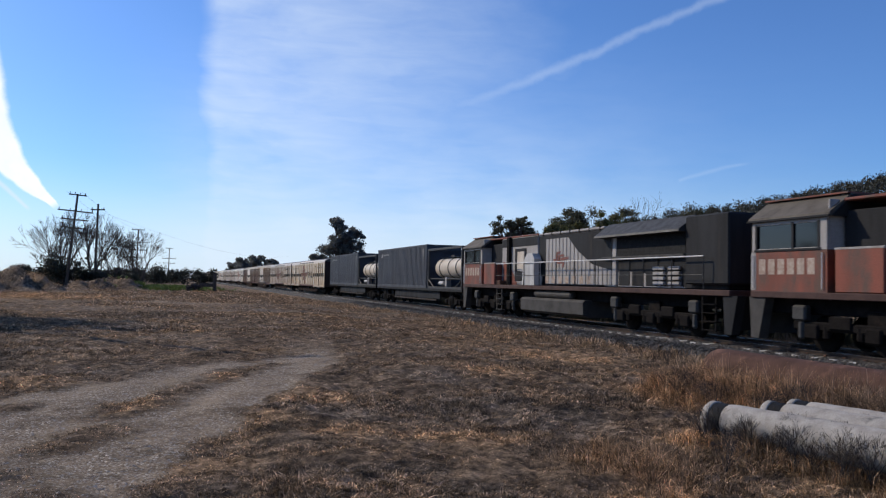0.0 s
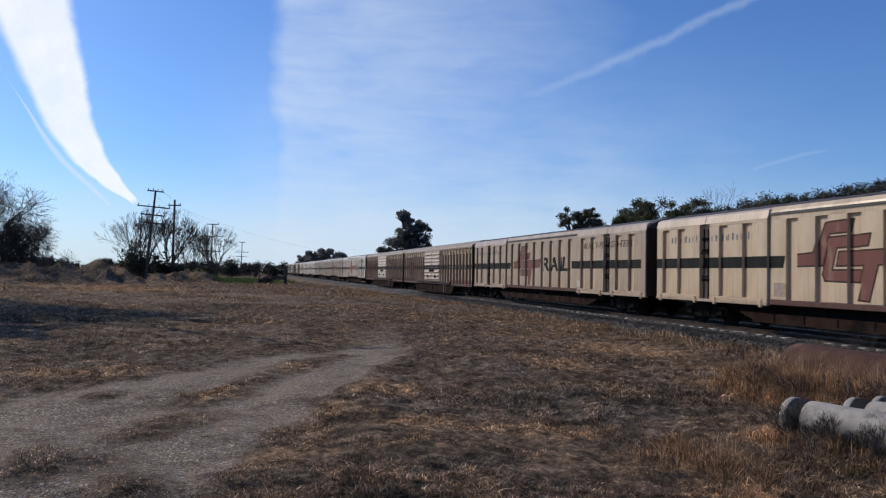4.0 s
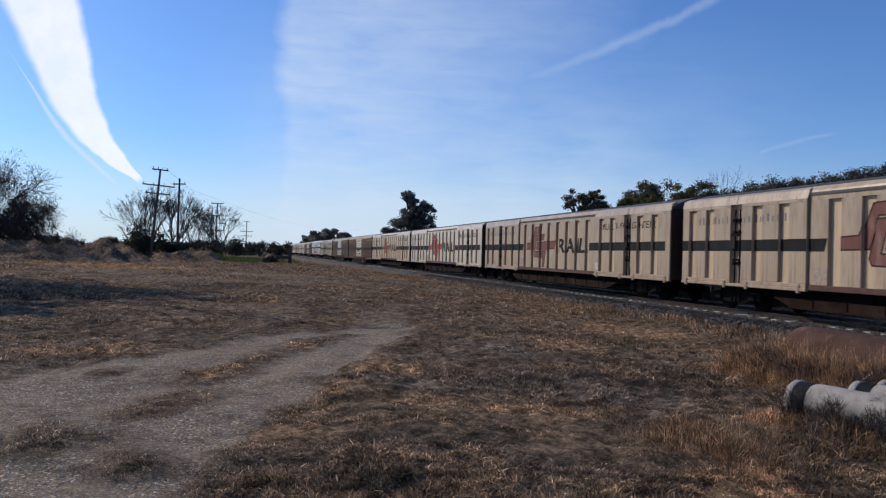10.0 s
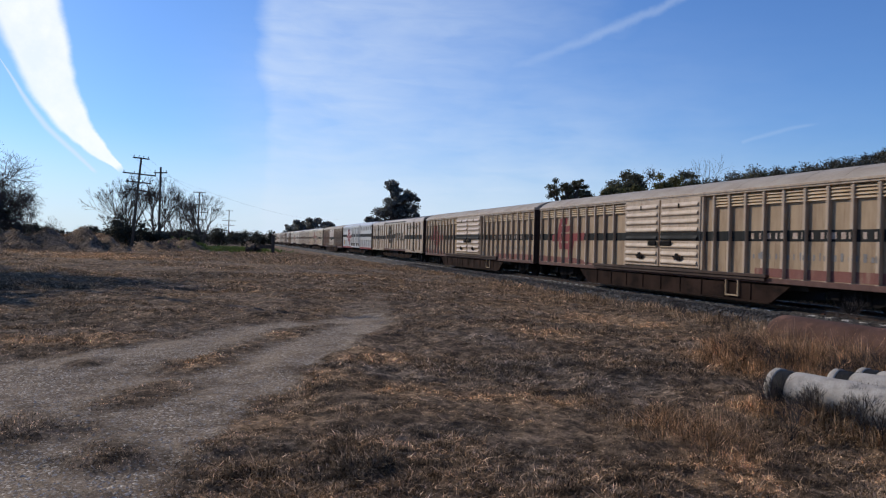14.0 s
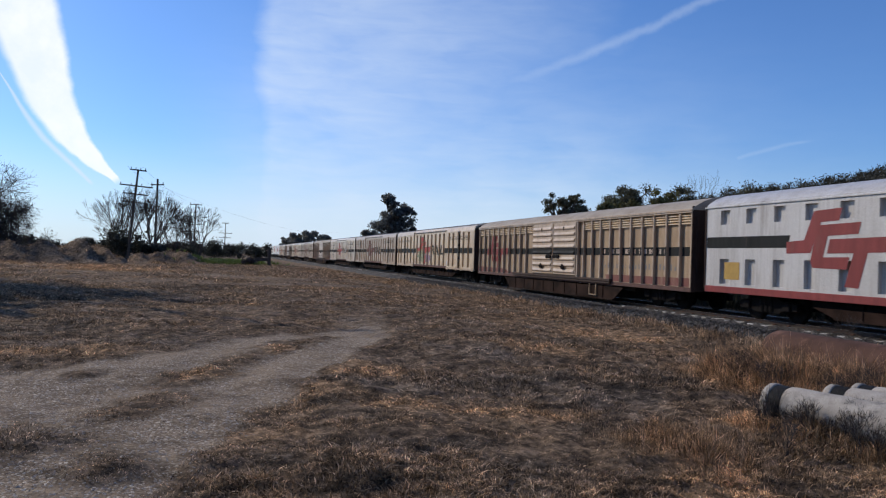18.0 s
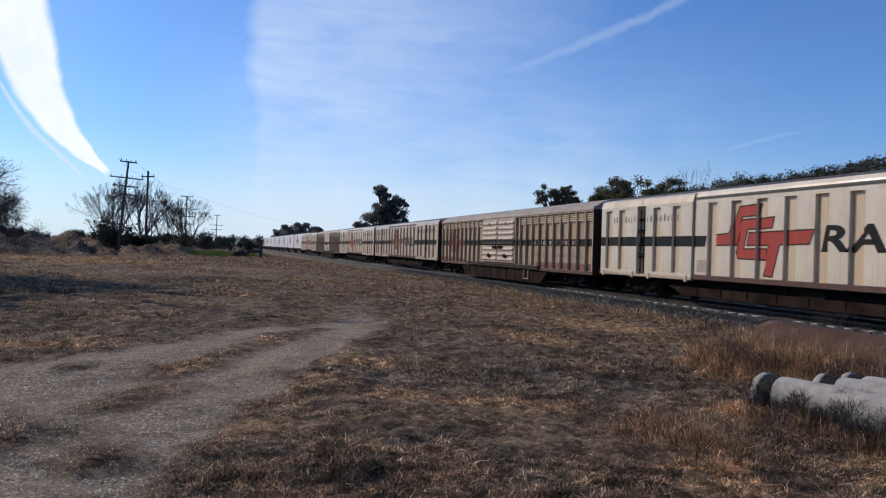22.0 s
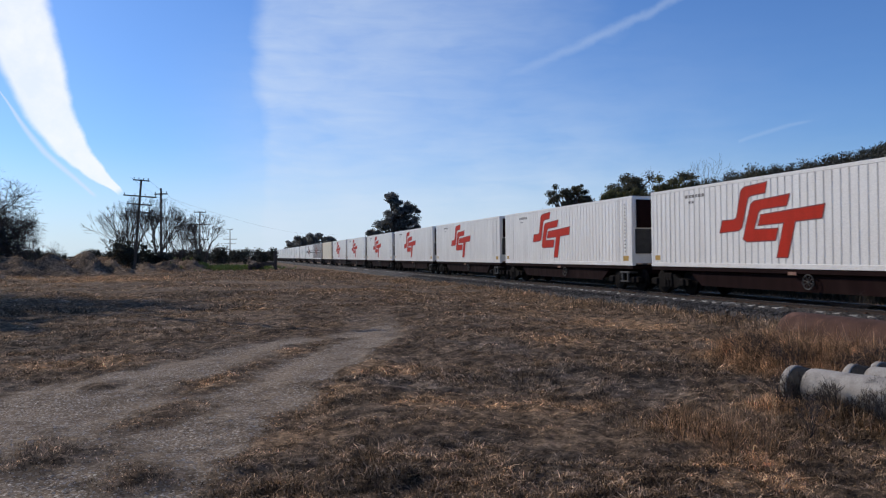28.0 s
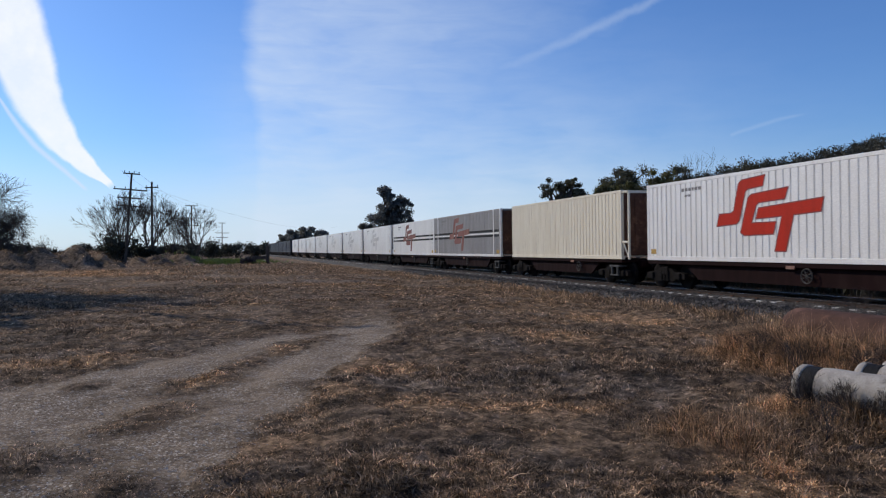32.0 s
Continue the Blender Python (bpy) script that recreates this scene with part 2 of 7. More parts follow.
UP = (1, 1, 0.16)
M = dict(
    cream=surface("cream paint", (0.665, 0.505, 0.318), (0.46, 0.33, 0.197), 0.48, 0, 1.4, (1, 1, 0.5), 0.6, 60, 0.04, 0.004, 0.06,
                  (0.27, 0.165, 0.105), 0.7, (0.52, 0.78), (1.2, 1.2, 0.45), streak=(0.42, 0.28, 0.165), grainy=0.09, spec=0.45, coat=0.55),
    cream_old=surface("faded cream paint", (0.49, 0.365, 0.245), (0.34, 0.242, 0.155), 0.65, 0, 1.6, (1, 1, 0.4), 0.5, 60, 0.05, 0.005, 0.07,
                      (0.19, 0.115, 0.07), 1.1, (0.54, 0.78), (1.4, 1.4, 0.3), streak=(0.22, 0.13, 0.075), grainy=0.09, spec=0.4, coat=0.6),
    cream_pale=surface("chalky pale cream paint", (0.70, 0.595, 0.45), (0.53, 0.425, 0.305), 0.5, 0, 1.3, (1, 1, 0.5), 0.6, 60, 0.04, 0.004, 0.05,
                       (0.34, 0.23, 0.15), 0.8, (0.56, 0.82), (1.2, 1.2, 0.45), streak=(0.52, 0.39, 0.26), grainy=0.09, spec=0.45, coat=0.55),
    cream_slot=surface("stained cream paint", (0.64, 0.475, 0.30), (0.50, 0.355, 0.21), 0.6, 0, 4, UP, 0.5, 60, 0.04, 0.004, 0.06,
                       (0.26, 0.16, 0.09), 2.0, (0.60, 0.85), (3, 3, 0.2), streak=(0.40, 0.26, 0.15), grainy=0.08, coat=0.6),
    # End wall brown is darkened to carry the shade of the sunless ends.
    end=surface("shaded brown end wall", (0.06, 0.034, 0.024), (0.03, 0.02, 0.015), 0.8, 0, 2.0, (1, 1, 0.5), 0.5),
    roof_light=surface("dusty cream roof sheet", (0.40, 0.34, 0.265), (0.28, 0.225, 0.17), 0.6, 0.1, 1.2, (1, 0.4, 1), 0.5, 25, 0.1, 0.01,
                       0.05, (0.22, 0.15, 0.10), 0.8, (0.58, 0.75)),
    roof_dark=surface("grimy grey roof sheet", (0.10, 0.09, 0.078), (0.06, 0.053, 0.046), 0.65, 0.1, 1.2, (1, 0.4, 1), 0.5),
    black=surface("worn black paint", (0.020, 0.021, 0.020), (0.012, 0.012, 0.012), 0.7, 0, 3, UP, 0.5, 30, 0.05, 0.005, 0.05,
                  (0.10, 0.078, 0.055), 1.6, (0.6, 0.82), (1.5, 1.5, 0.3), spec=0.12),
    red=surface("faded red paint", (0.42, 0.050, 0.036), (0.30, 0.042, 0.03), 0.6, 0, 3, UP, 0.5, 30, 0.05, 0.005, 0.04,
                (0.30, 0.17, 0.11), 1.3, (0.6, 0.85), (1.5, 1.5, 0.3)),
    red_old=surface("dull red paint", (0.20, 0.075, 0.058), (0.15, 0.06, 0.047), 0.7, 0, 3, UP, 0.5, 30, 0.05, 0.005, 0.04,
                    (0.34, 0.25, 0.17), 1.3, (0.52, 0.75), (1.5, 1.5, 0.3)),
    red_new=surface("bright red paint", (0.47, 0.028, 0.012), (0.34, 0.026, 0.013), 0.55, 0, 3, UP, 0.5, 30, 0.03, 0.004, 0.03, spec=0.1),
    crimson=surface("dull crimson paint", (0.235, 0.040, 0.036), (0.16, 0.032, 0.03), 0.6, 0, 3, UP, 0.5, 30, 0.05, 0.005, 0.04, (0.16, 0.09, 0.07), 1.3, (0.58, 0.8), (1.5, 1.5, 0.3)),
    rust=surface("rusted steel", (0.092, 0.042, 0.025), (0.052, 0.026, 0.017), 0.85, 0.1, 4, (1, 1, 1), 0.5, 60, 0.3, 0.01, 0.05,
                 (0.17, 0.085, 0.055), 2.5, (0.52, 0.7)),
    # Steel set near black: shade under the vehicles is put into its colour.
    steel=surface("near-black grimy running gear steel", (0.013, 0.011, 0.010), (0.007, 0.006, 0.006), 0.8, 0.0, 5, (1, 1, 1), 0.5, 40, 0.3, 0.01,
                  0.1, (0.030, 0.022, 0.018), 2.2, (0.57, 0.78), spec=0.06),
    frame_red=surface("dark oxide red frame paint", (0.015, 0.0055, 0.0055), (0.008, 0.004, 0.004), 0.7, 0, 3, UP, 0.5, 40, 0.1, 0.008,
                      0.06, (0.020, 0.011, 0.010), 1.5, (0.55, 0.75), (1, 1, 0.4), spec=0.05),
    sill_red=surface("rubbed red oxide sill", (0.115, 0.055, 0.042), (0.065, 0.036, 0.03), 0.7, 0, 4, (1, 1, 1), 0.5),
    silver=surface("dull silver grey paint", (0.55, 0.525, 0.49), (0.40, 0.38, 0.35), 0.5, 0.05, 2, UP, 0.5, 30, 0.1, 0.01, 0.05,
                   (0.24, 0.20, 0.17), 1.2, (0.55, 0.78), (1.5, 1.5, 0.2), streak=(0.34, 0.30, 0.265), coat=0.5),
    white=surface("white container paint", (0.79, 0.765, 0.715), (0.65, 0.62, 0.57), 0.45, 0, 1.6, UP, 0.5, 30, 0.04, 0.006, 0.03,
                  (0.40, 0.35, 0.29), 0.9, (0.58, 0.84), (1.6, 1.6, 0.15), spec=0.5, coat=0.6),
    white_cream=surface("yellowed cream container paint", (0.72, 0.66, 0.52), (0.60, 0.53, 0.40), 0.5, 0, 1.6, UP, 0.5, 30, 0.04, 0.006,
                        0.03, (0.40, 0.33, 0.25), 1.0, (0.62, 0.85), (1.6, 1.6, 0.15)),
    grey_box=surface("grey container paint", (0.27, 0.26, 0.25), (0.20, 0.19, 0.18), 0.55, 0, 1.6, UP, 0.5),
    blue_grey=surface("slate blue container paint", (0.052, 0.056, 0.066), (0.034, 0.036, 0.043), 0.6, 0, 1.8, UP, 0.5, 30, 0.05, 0.006,
                      0.04, (0.10, 0.10, 0.11), 1.0, (0.6, 0.85), (1.5, 1.5, 0.2)),
    lettering=surface("weathered white lettering", (0.62, 0.60, 0.57), (0.42, 0.41, 0.40), 0.6, 0, 6, (1, 1, 1), 0.5),
    grey_letter=surface("grey stencil paint", (0.20, 0.19, 0.18), (0.15, 0.14, 0.13), 0.6),
    yellow=surface("yellow label paint", (0.46, 0.29, 0.07), (0.34, 0.21, 0.06), 0.6),
    tank=surface("cream tank paint", (0.60, 0.52, 0.42), (0.46, 0.38, 0.29), 0.45, 0, 1.5, (1, 1, 1), 0.5, 30, 0.05, 0.006, 0.04,
                 (0.22, 0.16, 0.11), 1.0, (0.6, 0.8), (1, 1, 0.3)),
    dark_frame=surface("grey frame steel", (0.055, 0.053, 0.05), (0.03, 0.029, 0.028), 0.6, 0.2, 4),
    loco_grey=surface("dark grey locomotive paint", (0.026, 0.026, 0.027), (0.014, 0.014, 0.015), 0.65, 0, 2, UP, 0.5, 30, 0.05, 0.006,
                      0.05, (0.045, 0.037, 0.031), 1.3, (0.55, 0.8), (1.5, 1.5, 0.25), spec=0.12),
    loco_white=surface("grimy white locomotive paint", (0.36, 0.335, 0.31), (0.24, 0.215, 0.195), 0.6, 0, 2, UP, 0.5, 30, 0.05, 0.006, 0.05,
                       (0.20, 0.15, 0.11), 1.5, (0.55, 0.8), (1.5, 1.5, 0.2)),
    loco_red=surface("grimy orange red locomotive paint", (0.24, 0.068, 0.040), (0.155, 0.050, 0.034), 0.6, 0, 2, UP, 0.5, 30, 0.05, 0.006,
                     0.05, (0.105, 0.062, 0.046), 1.1, (0.40, 0.66), (1.5, 1.5, 0.6)),
    fuel_tank=surface("dusty grey tank paint", (0.06, 0.055, 0.05), (0.032, 0.03, 0.028), 0.75, 0, 2, (1, 1, 1), 0.5),
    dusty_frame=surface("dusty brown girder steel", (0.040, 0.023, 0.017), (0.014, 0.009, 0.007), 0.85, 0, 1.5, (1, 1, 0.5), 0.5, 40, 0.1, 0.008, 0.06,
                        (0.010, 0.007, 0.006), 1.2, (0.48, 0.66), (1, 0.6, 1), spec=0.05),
    grimy_frame=surface("grimy brown frame steel", (0.032, 0.021, 0.016), (0.017, 0.012, 0.010), 0.8, 0, 3, (1, 1, 0.4), 0.5),
    deck_brown=surface("grimy brown deck paint", (0.07, 0.034, 0.027), (0.038, 0.022, 0.019), 0.75, 0, 3, (1, 1, 1), 0.5),
    stone=surface("pale brown pebbles", (0.50, 0.44, 0.37), (0.18, 0.145, 0.115), 0.9, 0, 40),
    grille=surface("black radiator mesh", (0.012, 0.012, 0.013), (0.006, 0.006, 0.006), 0.8, 0.2, 10),
    concrete=surface("weathered concrete", (0.42, 0.38, 0.325), (0.25, 0.22, 0.185), 0.9, 0, 7, (1, 1, 1), 0.5, 70, 0.4, 0.01, 0.05,
                     (0.15, 0.14, 0.125), 5.0, (0.56, 0.74)),
    sleeper=surface("dusty concrete sleeper", (0.52, 0.50, 0.46), (0.34, 0.32, 0.30), 0.9, 0, 8, (1, 1, 1), 0.5),
    rail=surface("rusty brown rail steel", (0.055, 0.038, 0.030), (0.035, 0.025, 0.02), 0.6, 0.5, 8),
    rail_top=surface("polished rail head", (0.45, 0.43, 0.41), (0.35, 0.33, 0.31), 0.25, 1.0, 8),
    pole_wood=surface("weathered pole timber", (0.09, 0.07, 0.055), (0.05, 0.04, 0.032), 0.9, 0, 3, (4, 4, 0.3), 0.5),
    bark=surface("grey brown bark", (0.13, 0.10, 0.08), (0.07, 0.055, 0.045), 0.95, 0, 3, (2, 2, 0.4), 0.5, 30, 0.4, 0.03),
    twig=surface("bare grey twig bark", (0.075, 0.06, 0.052), (0.045, 0.037, 0.032), 0.95, 0, 3),
    wire=surface("dark cable", (0.03, 0.03, 0.03), None, 0.6, 0, 3),
    green_paint=surface("green spray paint", (0.27, 0.29, 0.16), (0.21, 0.22, 0.13), 0.6),
    purple_paint=surface("purple spray paint", (0.27, 0.19, 0.23), (0.20, 0.14, 0.17), 0.6),
)


def glass_dark():
    mt = bpy.data.materials.new("tinted cab glass")
    mt.use_nodes = True
    b = mt.node_tree.nodes["Principled BSDF"]
    b.inputs["Base Color"].default_value = (0.01, 0.012, 0.014, 1)
    b.inputs["Roughness"].default_value = 0.06
    return mt


def leaves(name, light, dark, trans=0.25):
    mt = bpy.data.materials.new(name)
    mt.use_nodes = True
    n = Nodes(mt.node_tree)
    b = mt.node_tree.nodes["Principled BSDF"]
    isl = n.node("ShaderNodeNewGeometry").outputs["Random Per Island"]
    pos = n.node("ShaderNodeNewGeometry").outputs["Position"]
    col = n.mix(n.step(n.noise(pos, 0.5, 3), 0.35, 0.7), dark, light)
    col = n.mix(1.0, col, n.ramp(isl, [(0.0, 0.75), (1.0, 1.25)]), "MULTIPLY")
    mt.node_tree.links.new(col, b.inputs["Base Color"])
    b.inputs["Roughness"].default_value = 0.65
    b.inputs["Specular IOR Level"].default_value = 0.25
    tr = n.node("ShaderNodeBsdfTranslucent")
    mt.node_tree.links.new(col, tr.inputs[0])
    mx = n.node("ShaderNodeMixShader")
    mx.inputs[0].default_value = trans
    mt.node_tree.links.new(b.outputs[0], mx.inputs[1])
    mt.node_tree.links.new(tr.outputs[0], mx.inputs[2])
    mt.node_tree.links.new(mx.outputs[0], mt.node_tree.nodes["Material Output"].inputs[0])
    return mt


M["cab_roof"] = surface("dusty olive cab roof", (0.125, 0.105, 0.08), (0.07, 0.058, 0.046), 0.75, 0, 2, UP, 0.5, 30, 0.05, 0.006, 0.05, (0.045, 0.038, 0.03), 1.2, (0.52, 0.75))
M["louvre_panel"] = surface("rust stained cream panel", (0.42, 0.30, 0.185), (0.24, 0.165, 0.10), 0.65, 0, 1.8, (1, 1, 0.4), 0.5, 60, 0.05, 0.005, 0.07,
                            (0.17, 0.10, 0.06), 1.3, (0.50, 0.78), (1.6, 1.6, 0.35), streak=(0.20, 0.12, 0.07), grainy=0.1)
M["worn_letter"] = surface("rubbed pale lettering", (0.44, 0.36, 0.29), (0.25, 0.15, 0.11), 0.7, 0, 9, (1, 1, 1), 0.5)
M["glass"] = glass_dark()
M["gum"] = leaves("dark gum leaves", (0.125, 0.12, 0.075), (0.07, 0.07, 0.047), 0.45)
M["wattle"] = leaves("yellow green leaves", (0.19, 0.17, 0.055), (0.09, 0.085, 0.035))
# Leaf colour lightened to grey, so distance haze is part of the paint.
M["hill_leaf"] = leaves("hazy grey green leaves", (0.20, 0.20, 0.18), (0.14, 0.145, 0.135), 0.5)
M["hill_woods"] = leaves("dark olive woods", (0.070, 0.068, 0.048), (0.042, 0.043, 0.033), 0.15)
M["shrub"] = leaves("dark shrub leaves", (0.05, 0.05, 0.032), (0.025, 0.027, 0.018), 0.15)
M["twiggy"] = leaves("brown hanging twigs", (0.080, 0.067, 0.063), (0.045, 0.039, 0.037), 0.2)
M["green_grass"] = leaves("fresh green grass", (0.16, 0.20, 0.05), (0.10, 0.14, 0.035), 0.3)


def ground_colours(n, pos, straw, weedy_shade):
    """Dry grass in patches of brown, grey and straw, with dark dead weeds and painted shade between."""
    big = n.noise(pos, 0.16, 4, 0.6)
    mid = n.noise(pos, 0.75, 5, 0.65)
    fine = n.noise(pos, 15, 7, 0.8)
    grass = n.mix(n.step(mid, 0.36, 0.64), (0.212, 0.146, 0.095), (0.42, 0.294, 0.190))
    grass = n.mix(n.step(big, 0.46, 0.68), grass, (0.42, 0.278, 0.162))
    grass = n.mix(n.step(n.noise(n.mapping(pos, (1, 1, 1), loc=(9, 4, 0)), 0.42, 5, 0.7), 0.50, 0.66), grass, (0.37, 0.280, 0.204))
    speck = n.m("MULTIPLY", n.m("SUBTRACT", n.noise(pos, 2.4, 6, 0.75), 0.5), 1.1)
    grass = n.mix(n.step(n.m("ADD", straw, speck), 0.18, 0.66), grass, (0.56, 0.362, 0.208))
    grass = n.mix(n.step(n.m("ADD", weedy_shade, speck), 0.25, 0.80, 0.0, 0.6), grass, (0.165, 0.130, 0.099))
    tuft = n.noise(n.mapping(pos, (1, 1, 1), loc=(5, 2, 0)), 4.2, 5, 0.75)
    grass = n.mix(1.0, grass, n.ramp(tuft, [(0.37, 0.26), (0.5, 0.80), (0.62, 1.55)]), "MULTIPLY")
    return grass, big, mid, fine


def ground_material():
    mt = bpy.data.materials.new("dry grass and gravel ground")
    mt.use_nodes = True
    n = Nodes(mt.node_tree)
    b = mt.node_tree.nodes["Principled BSDF"]
    pos = n.node("ShaderNodeNewGeometry").outputs["Position"]
    track = n.node("ShaderNodeAttribute", attribute_name="track").outputs["Fac"]
    straw = n.node("ShaderNodeAttribute", attribute_name="straw").outputs["Fac"]
    weedy_shade = n.node("ShaderNodeAttribute", attribute_name="weedy_shade").outputs["Fac"]
    grass, big, mid, fine = ground_colours(n, pos, straw, weedy_shade)
    stones = n.node("ShaderNodeTexVoronoi")
    stones.inputs["Scale"].default_value = 54
    mt.node_tree.links.new(pos, stones.inputs["Vector"])
    gravel = n.mix(n.m("MULTIPLY", stones.outputs["Distance"], 1.2, clamp=True), (0.42, 0.318, 0.216), (0.215, 0.157, 0.104))
    sepc = n.node("ShaderNodeSeparateColor")
    mt.node_tree.links.new(stones.outputs["Color"], sepc.inputs[0])
    gravel = n.mix(n.step(sepc.outputs[0], 0.80, 0.97), gravel, (0.70, 0.61, 0.49))
    gravel = n.mix(n.step(sepc.outputs[1], 0.82, 0.97), gravel, (0.14, 0.10, 0.07))
    gravel = n.mix(n.step(mid, 0.44, 0.66, 0.0, 0.75), gravel, (0.33, 0.243, 0.158))
    gravel = n.mix(n.step(n.noise(n.mapping(pos, (1, 1, 1), loc=(2, 8, 0)), 1.5, 6, 0.75), 0.50, 0.68, 0.0, 0.7), gravel, (0.150, 0.105, 0.072))
    f = n.step(n.m("ADD", track, n.m("MULTIPLY", n.m("SUBTRACT", n.noise(pos, 2.6, 9, 0.85), 0.5), 1.7)), 0.20, 0.85)
    # Low spots of the bump noise darken the colour, as shade between tufts.
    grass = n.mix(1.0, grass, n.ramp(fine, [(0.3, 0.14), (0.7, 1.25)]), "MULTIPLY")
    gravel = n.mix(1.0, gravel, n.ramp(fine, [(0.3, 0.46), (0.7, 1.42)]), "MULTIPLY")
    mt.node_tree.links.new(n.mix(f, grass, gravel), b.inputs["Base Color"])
    b.inputs["Roughness"].default_value = 0.95
    b.inputs["Specular IOR Level"].default_value = 0.1
    bp = n.node("ShaderNodeBump")
    bp.inputs["Strength"].default_value = 0.9
    bp.inputs["Distance"].default_value = 0.10
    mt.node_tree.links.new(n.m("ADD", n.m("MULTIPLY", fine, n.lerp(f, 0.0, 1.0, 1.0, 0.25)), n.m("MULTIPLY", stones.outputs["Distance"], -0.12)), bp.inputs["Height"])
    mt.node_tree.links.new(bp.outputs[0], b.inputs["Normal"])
    return mt


def blade_material(name, tint, spread):
    mt = bpy.data.materials.new(name)
    mt.use_nodes = True
    n = Nodes(mt.node_tree)
    b = mt.node_tree.nodes["Principled BSDF"]
    pos = n.node("ShaderNodeNewGeometry").outputs["Position"]
    isl = n.node("ShaderNodeNewGeometry").outputs["Random Per Island"]
    straw = n.node("ShaderNodeAttribute", attribute_name="straw").outputs["Fac"]
    weedy_shade = n.node("ShaderNodeAttribute", attribute_name="weedy_shade").outputs["Fac"]
    grass, big, mid, fine = ground_colours(n, pos, straw, weedy_shade)
    col = n.mix(1.0, grass, tint, "MULTIPLY")
    col = n.mix(1.0, col, n.ramp(isl, spread), "MULTIPLY")
    mt.node_tree.links.new(col, b.inputs["Base Color"])
    b.inputs["Roughness"].default_value = 0.8
    b.inputs["Specular IOR Level"].default_value = 0.15
    tr = n.node("ShaderNodeBsdfTranslucent")
    mt.node_tree.links.new(col, tr.inputs[0])
    mx = n.node("ShaderNodeMixShader")
    mx.inputs[0].default_value = 0.3
    mt.node_tree.links.new(b.outputs[0], mx.inputs[1])
    mt.node_tree.links.new(tr.outputs[0], mx.inputs[2])
    mt.node_tree.links.new(mx.outputs[0], mt.node_tree.nodes["Material Output"].inputs[0])
    return mt


def ballast_material():
    mt = bpy.data.materials.new("crushed grey ballast")
    mt.use_nodes = True
    n = Nodes(mt.node_tree)
    b = mt.node_tree.nodes["Principled BSDF"]
    pos = n.node("ShaderNodeNewGeometry").outputs["Position"]
    v = n.node("ShaderNodeTexVoronoi")
    v.inputs["Scale"].default_value = 16
    mt.node_tree.links.new(pos, v.inputs["Vector"])
    sepc = n.node("ShaderNodeSeparateColor")
    mt.node_tree.links.new(v.outputs["Color"], sepc.inputs[0])
    col = n.ramp(sepc.outputs[0], [(0.0, (0.014, 0.013, 0.012)), (0.6, (0.052, 0.047, 0.043)), (1.0, (0.16, 0.148, 0.136))])
    col = n.mix(n.step(n.noise(pos, 0.8, 4), 0.5, 0.7), col, (0.07, 0.05, 0.04))
    mt.node_tree.links.new(col, b.inputs["Base Color"])
    b.inputs["Roughness"].default_value = 0.9
    bp = n.node("ShaderNodeBump")
    bp.inputs["Strength"].default_value = 1.0
    bp.inputs["Distance"].default_value = 0.05
    bp.invert = True
    mt.node_tree.links.new(v.outputs["Distance"], bp.inputs["Height"])
    mt.node_tree.links.new(bp.outputs[0], b.inputs["Normal"])
    return mt


M["ground"] = ground_material()
MIXED = [(0.0, 0.15), (0.5, 0.70), (0.84, 1.4), (0.95, 2.2), (1.0, 3.2)]
M["blade"] = blade_material("dry grass blades", (1.2, 1.17, 1.12), MIXED)
M["tall"] = blade_material("tall straw grass", (0.92, 0.88, 0.85), MIXED)
M["ballast"] = ballast_material()


# ---- mesh helpers ----
def mesh_of(name, bm, material, smooth=False):
    me = bpy.data.meshes.new(name)
    bmesh.ops.recalc_face_normals(bm, faces=bm.faces)
    bm.to_mesh(me)
    bm.free()
    if smooth:
        me.shade_smooth()
    me.materials.append(material)
    return me


def part(name, bm, material, parent=None, label="", smooth=False):
    """One mesh under a thing or a part; bm may also be a finished mesh that several objects share."""
    me = bm if isinstance(bm, bpy.types.Mesh) else mesh_of(name, bm, material, smooth)
    ob = new(name, me)
    ob.parent = parent
    if label:
        ob["label"] = label
    return ob


def raw(name, verts, faces, material, smooth=False):
    me = bpy.data.meshes.new(name)
    me.from_pydata(verts, [], faces)
    me.materials.append(material)
    if smooth:
        me.shade_smooth()
    return me


CACHE = {}


def shared(key, make):
    if key not in CACHE:
        CACHE[key] = make()
    return CACHE[key]


def box(bm, x0, x1, y0, y1, z0, z1, bevel=0.0):
    vs = [bm.verts.new((x, y, z)) for x in (x0, x1) for y in (y0, y1) for z in (z0, z1)]
    fs = [bm.faces.new([vs[i] for i in q]) for q in ((0, 1, 3, 2), (4, 6, 7, 5), (0, 4, 5, 1), (2, 3, 7, 6), (0, 2, 6, 4), (1, 5, 7, 3))]
    if bevel:
        es = list({e for f in fs for e in f.edges})
        bmesh.ops.bevel(bm, geom=es, offset=bevel, segments=1, affect="EDGES")
    return bm


def boxes(rows, bevel=0.0):
    bm = bmesh.new()
    for r in rows:
        box(bm, *r, bevel=bevel)
    return bm


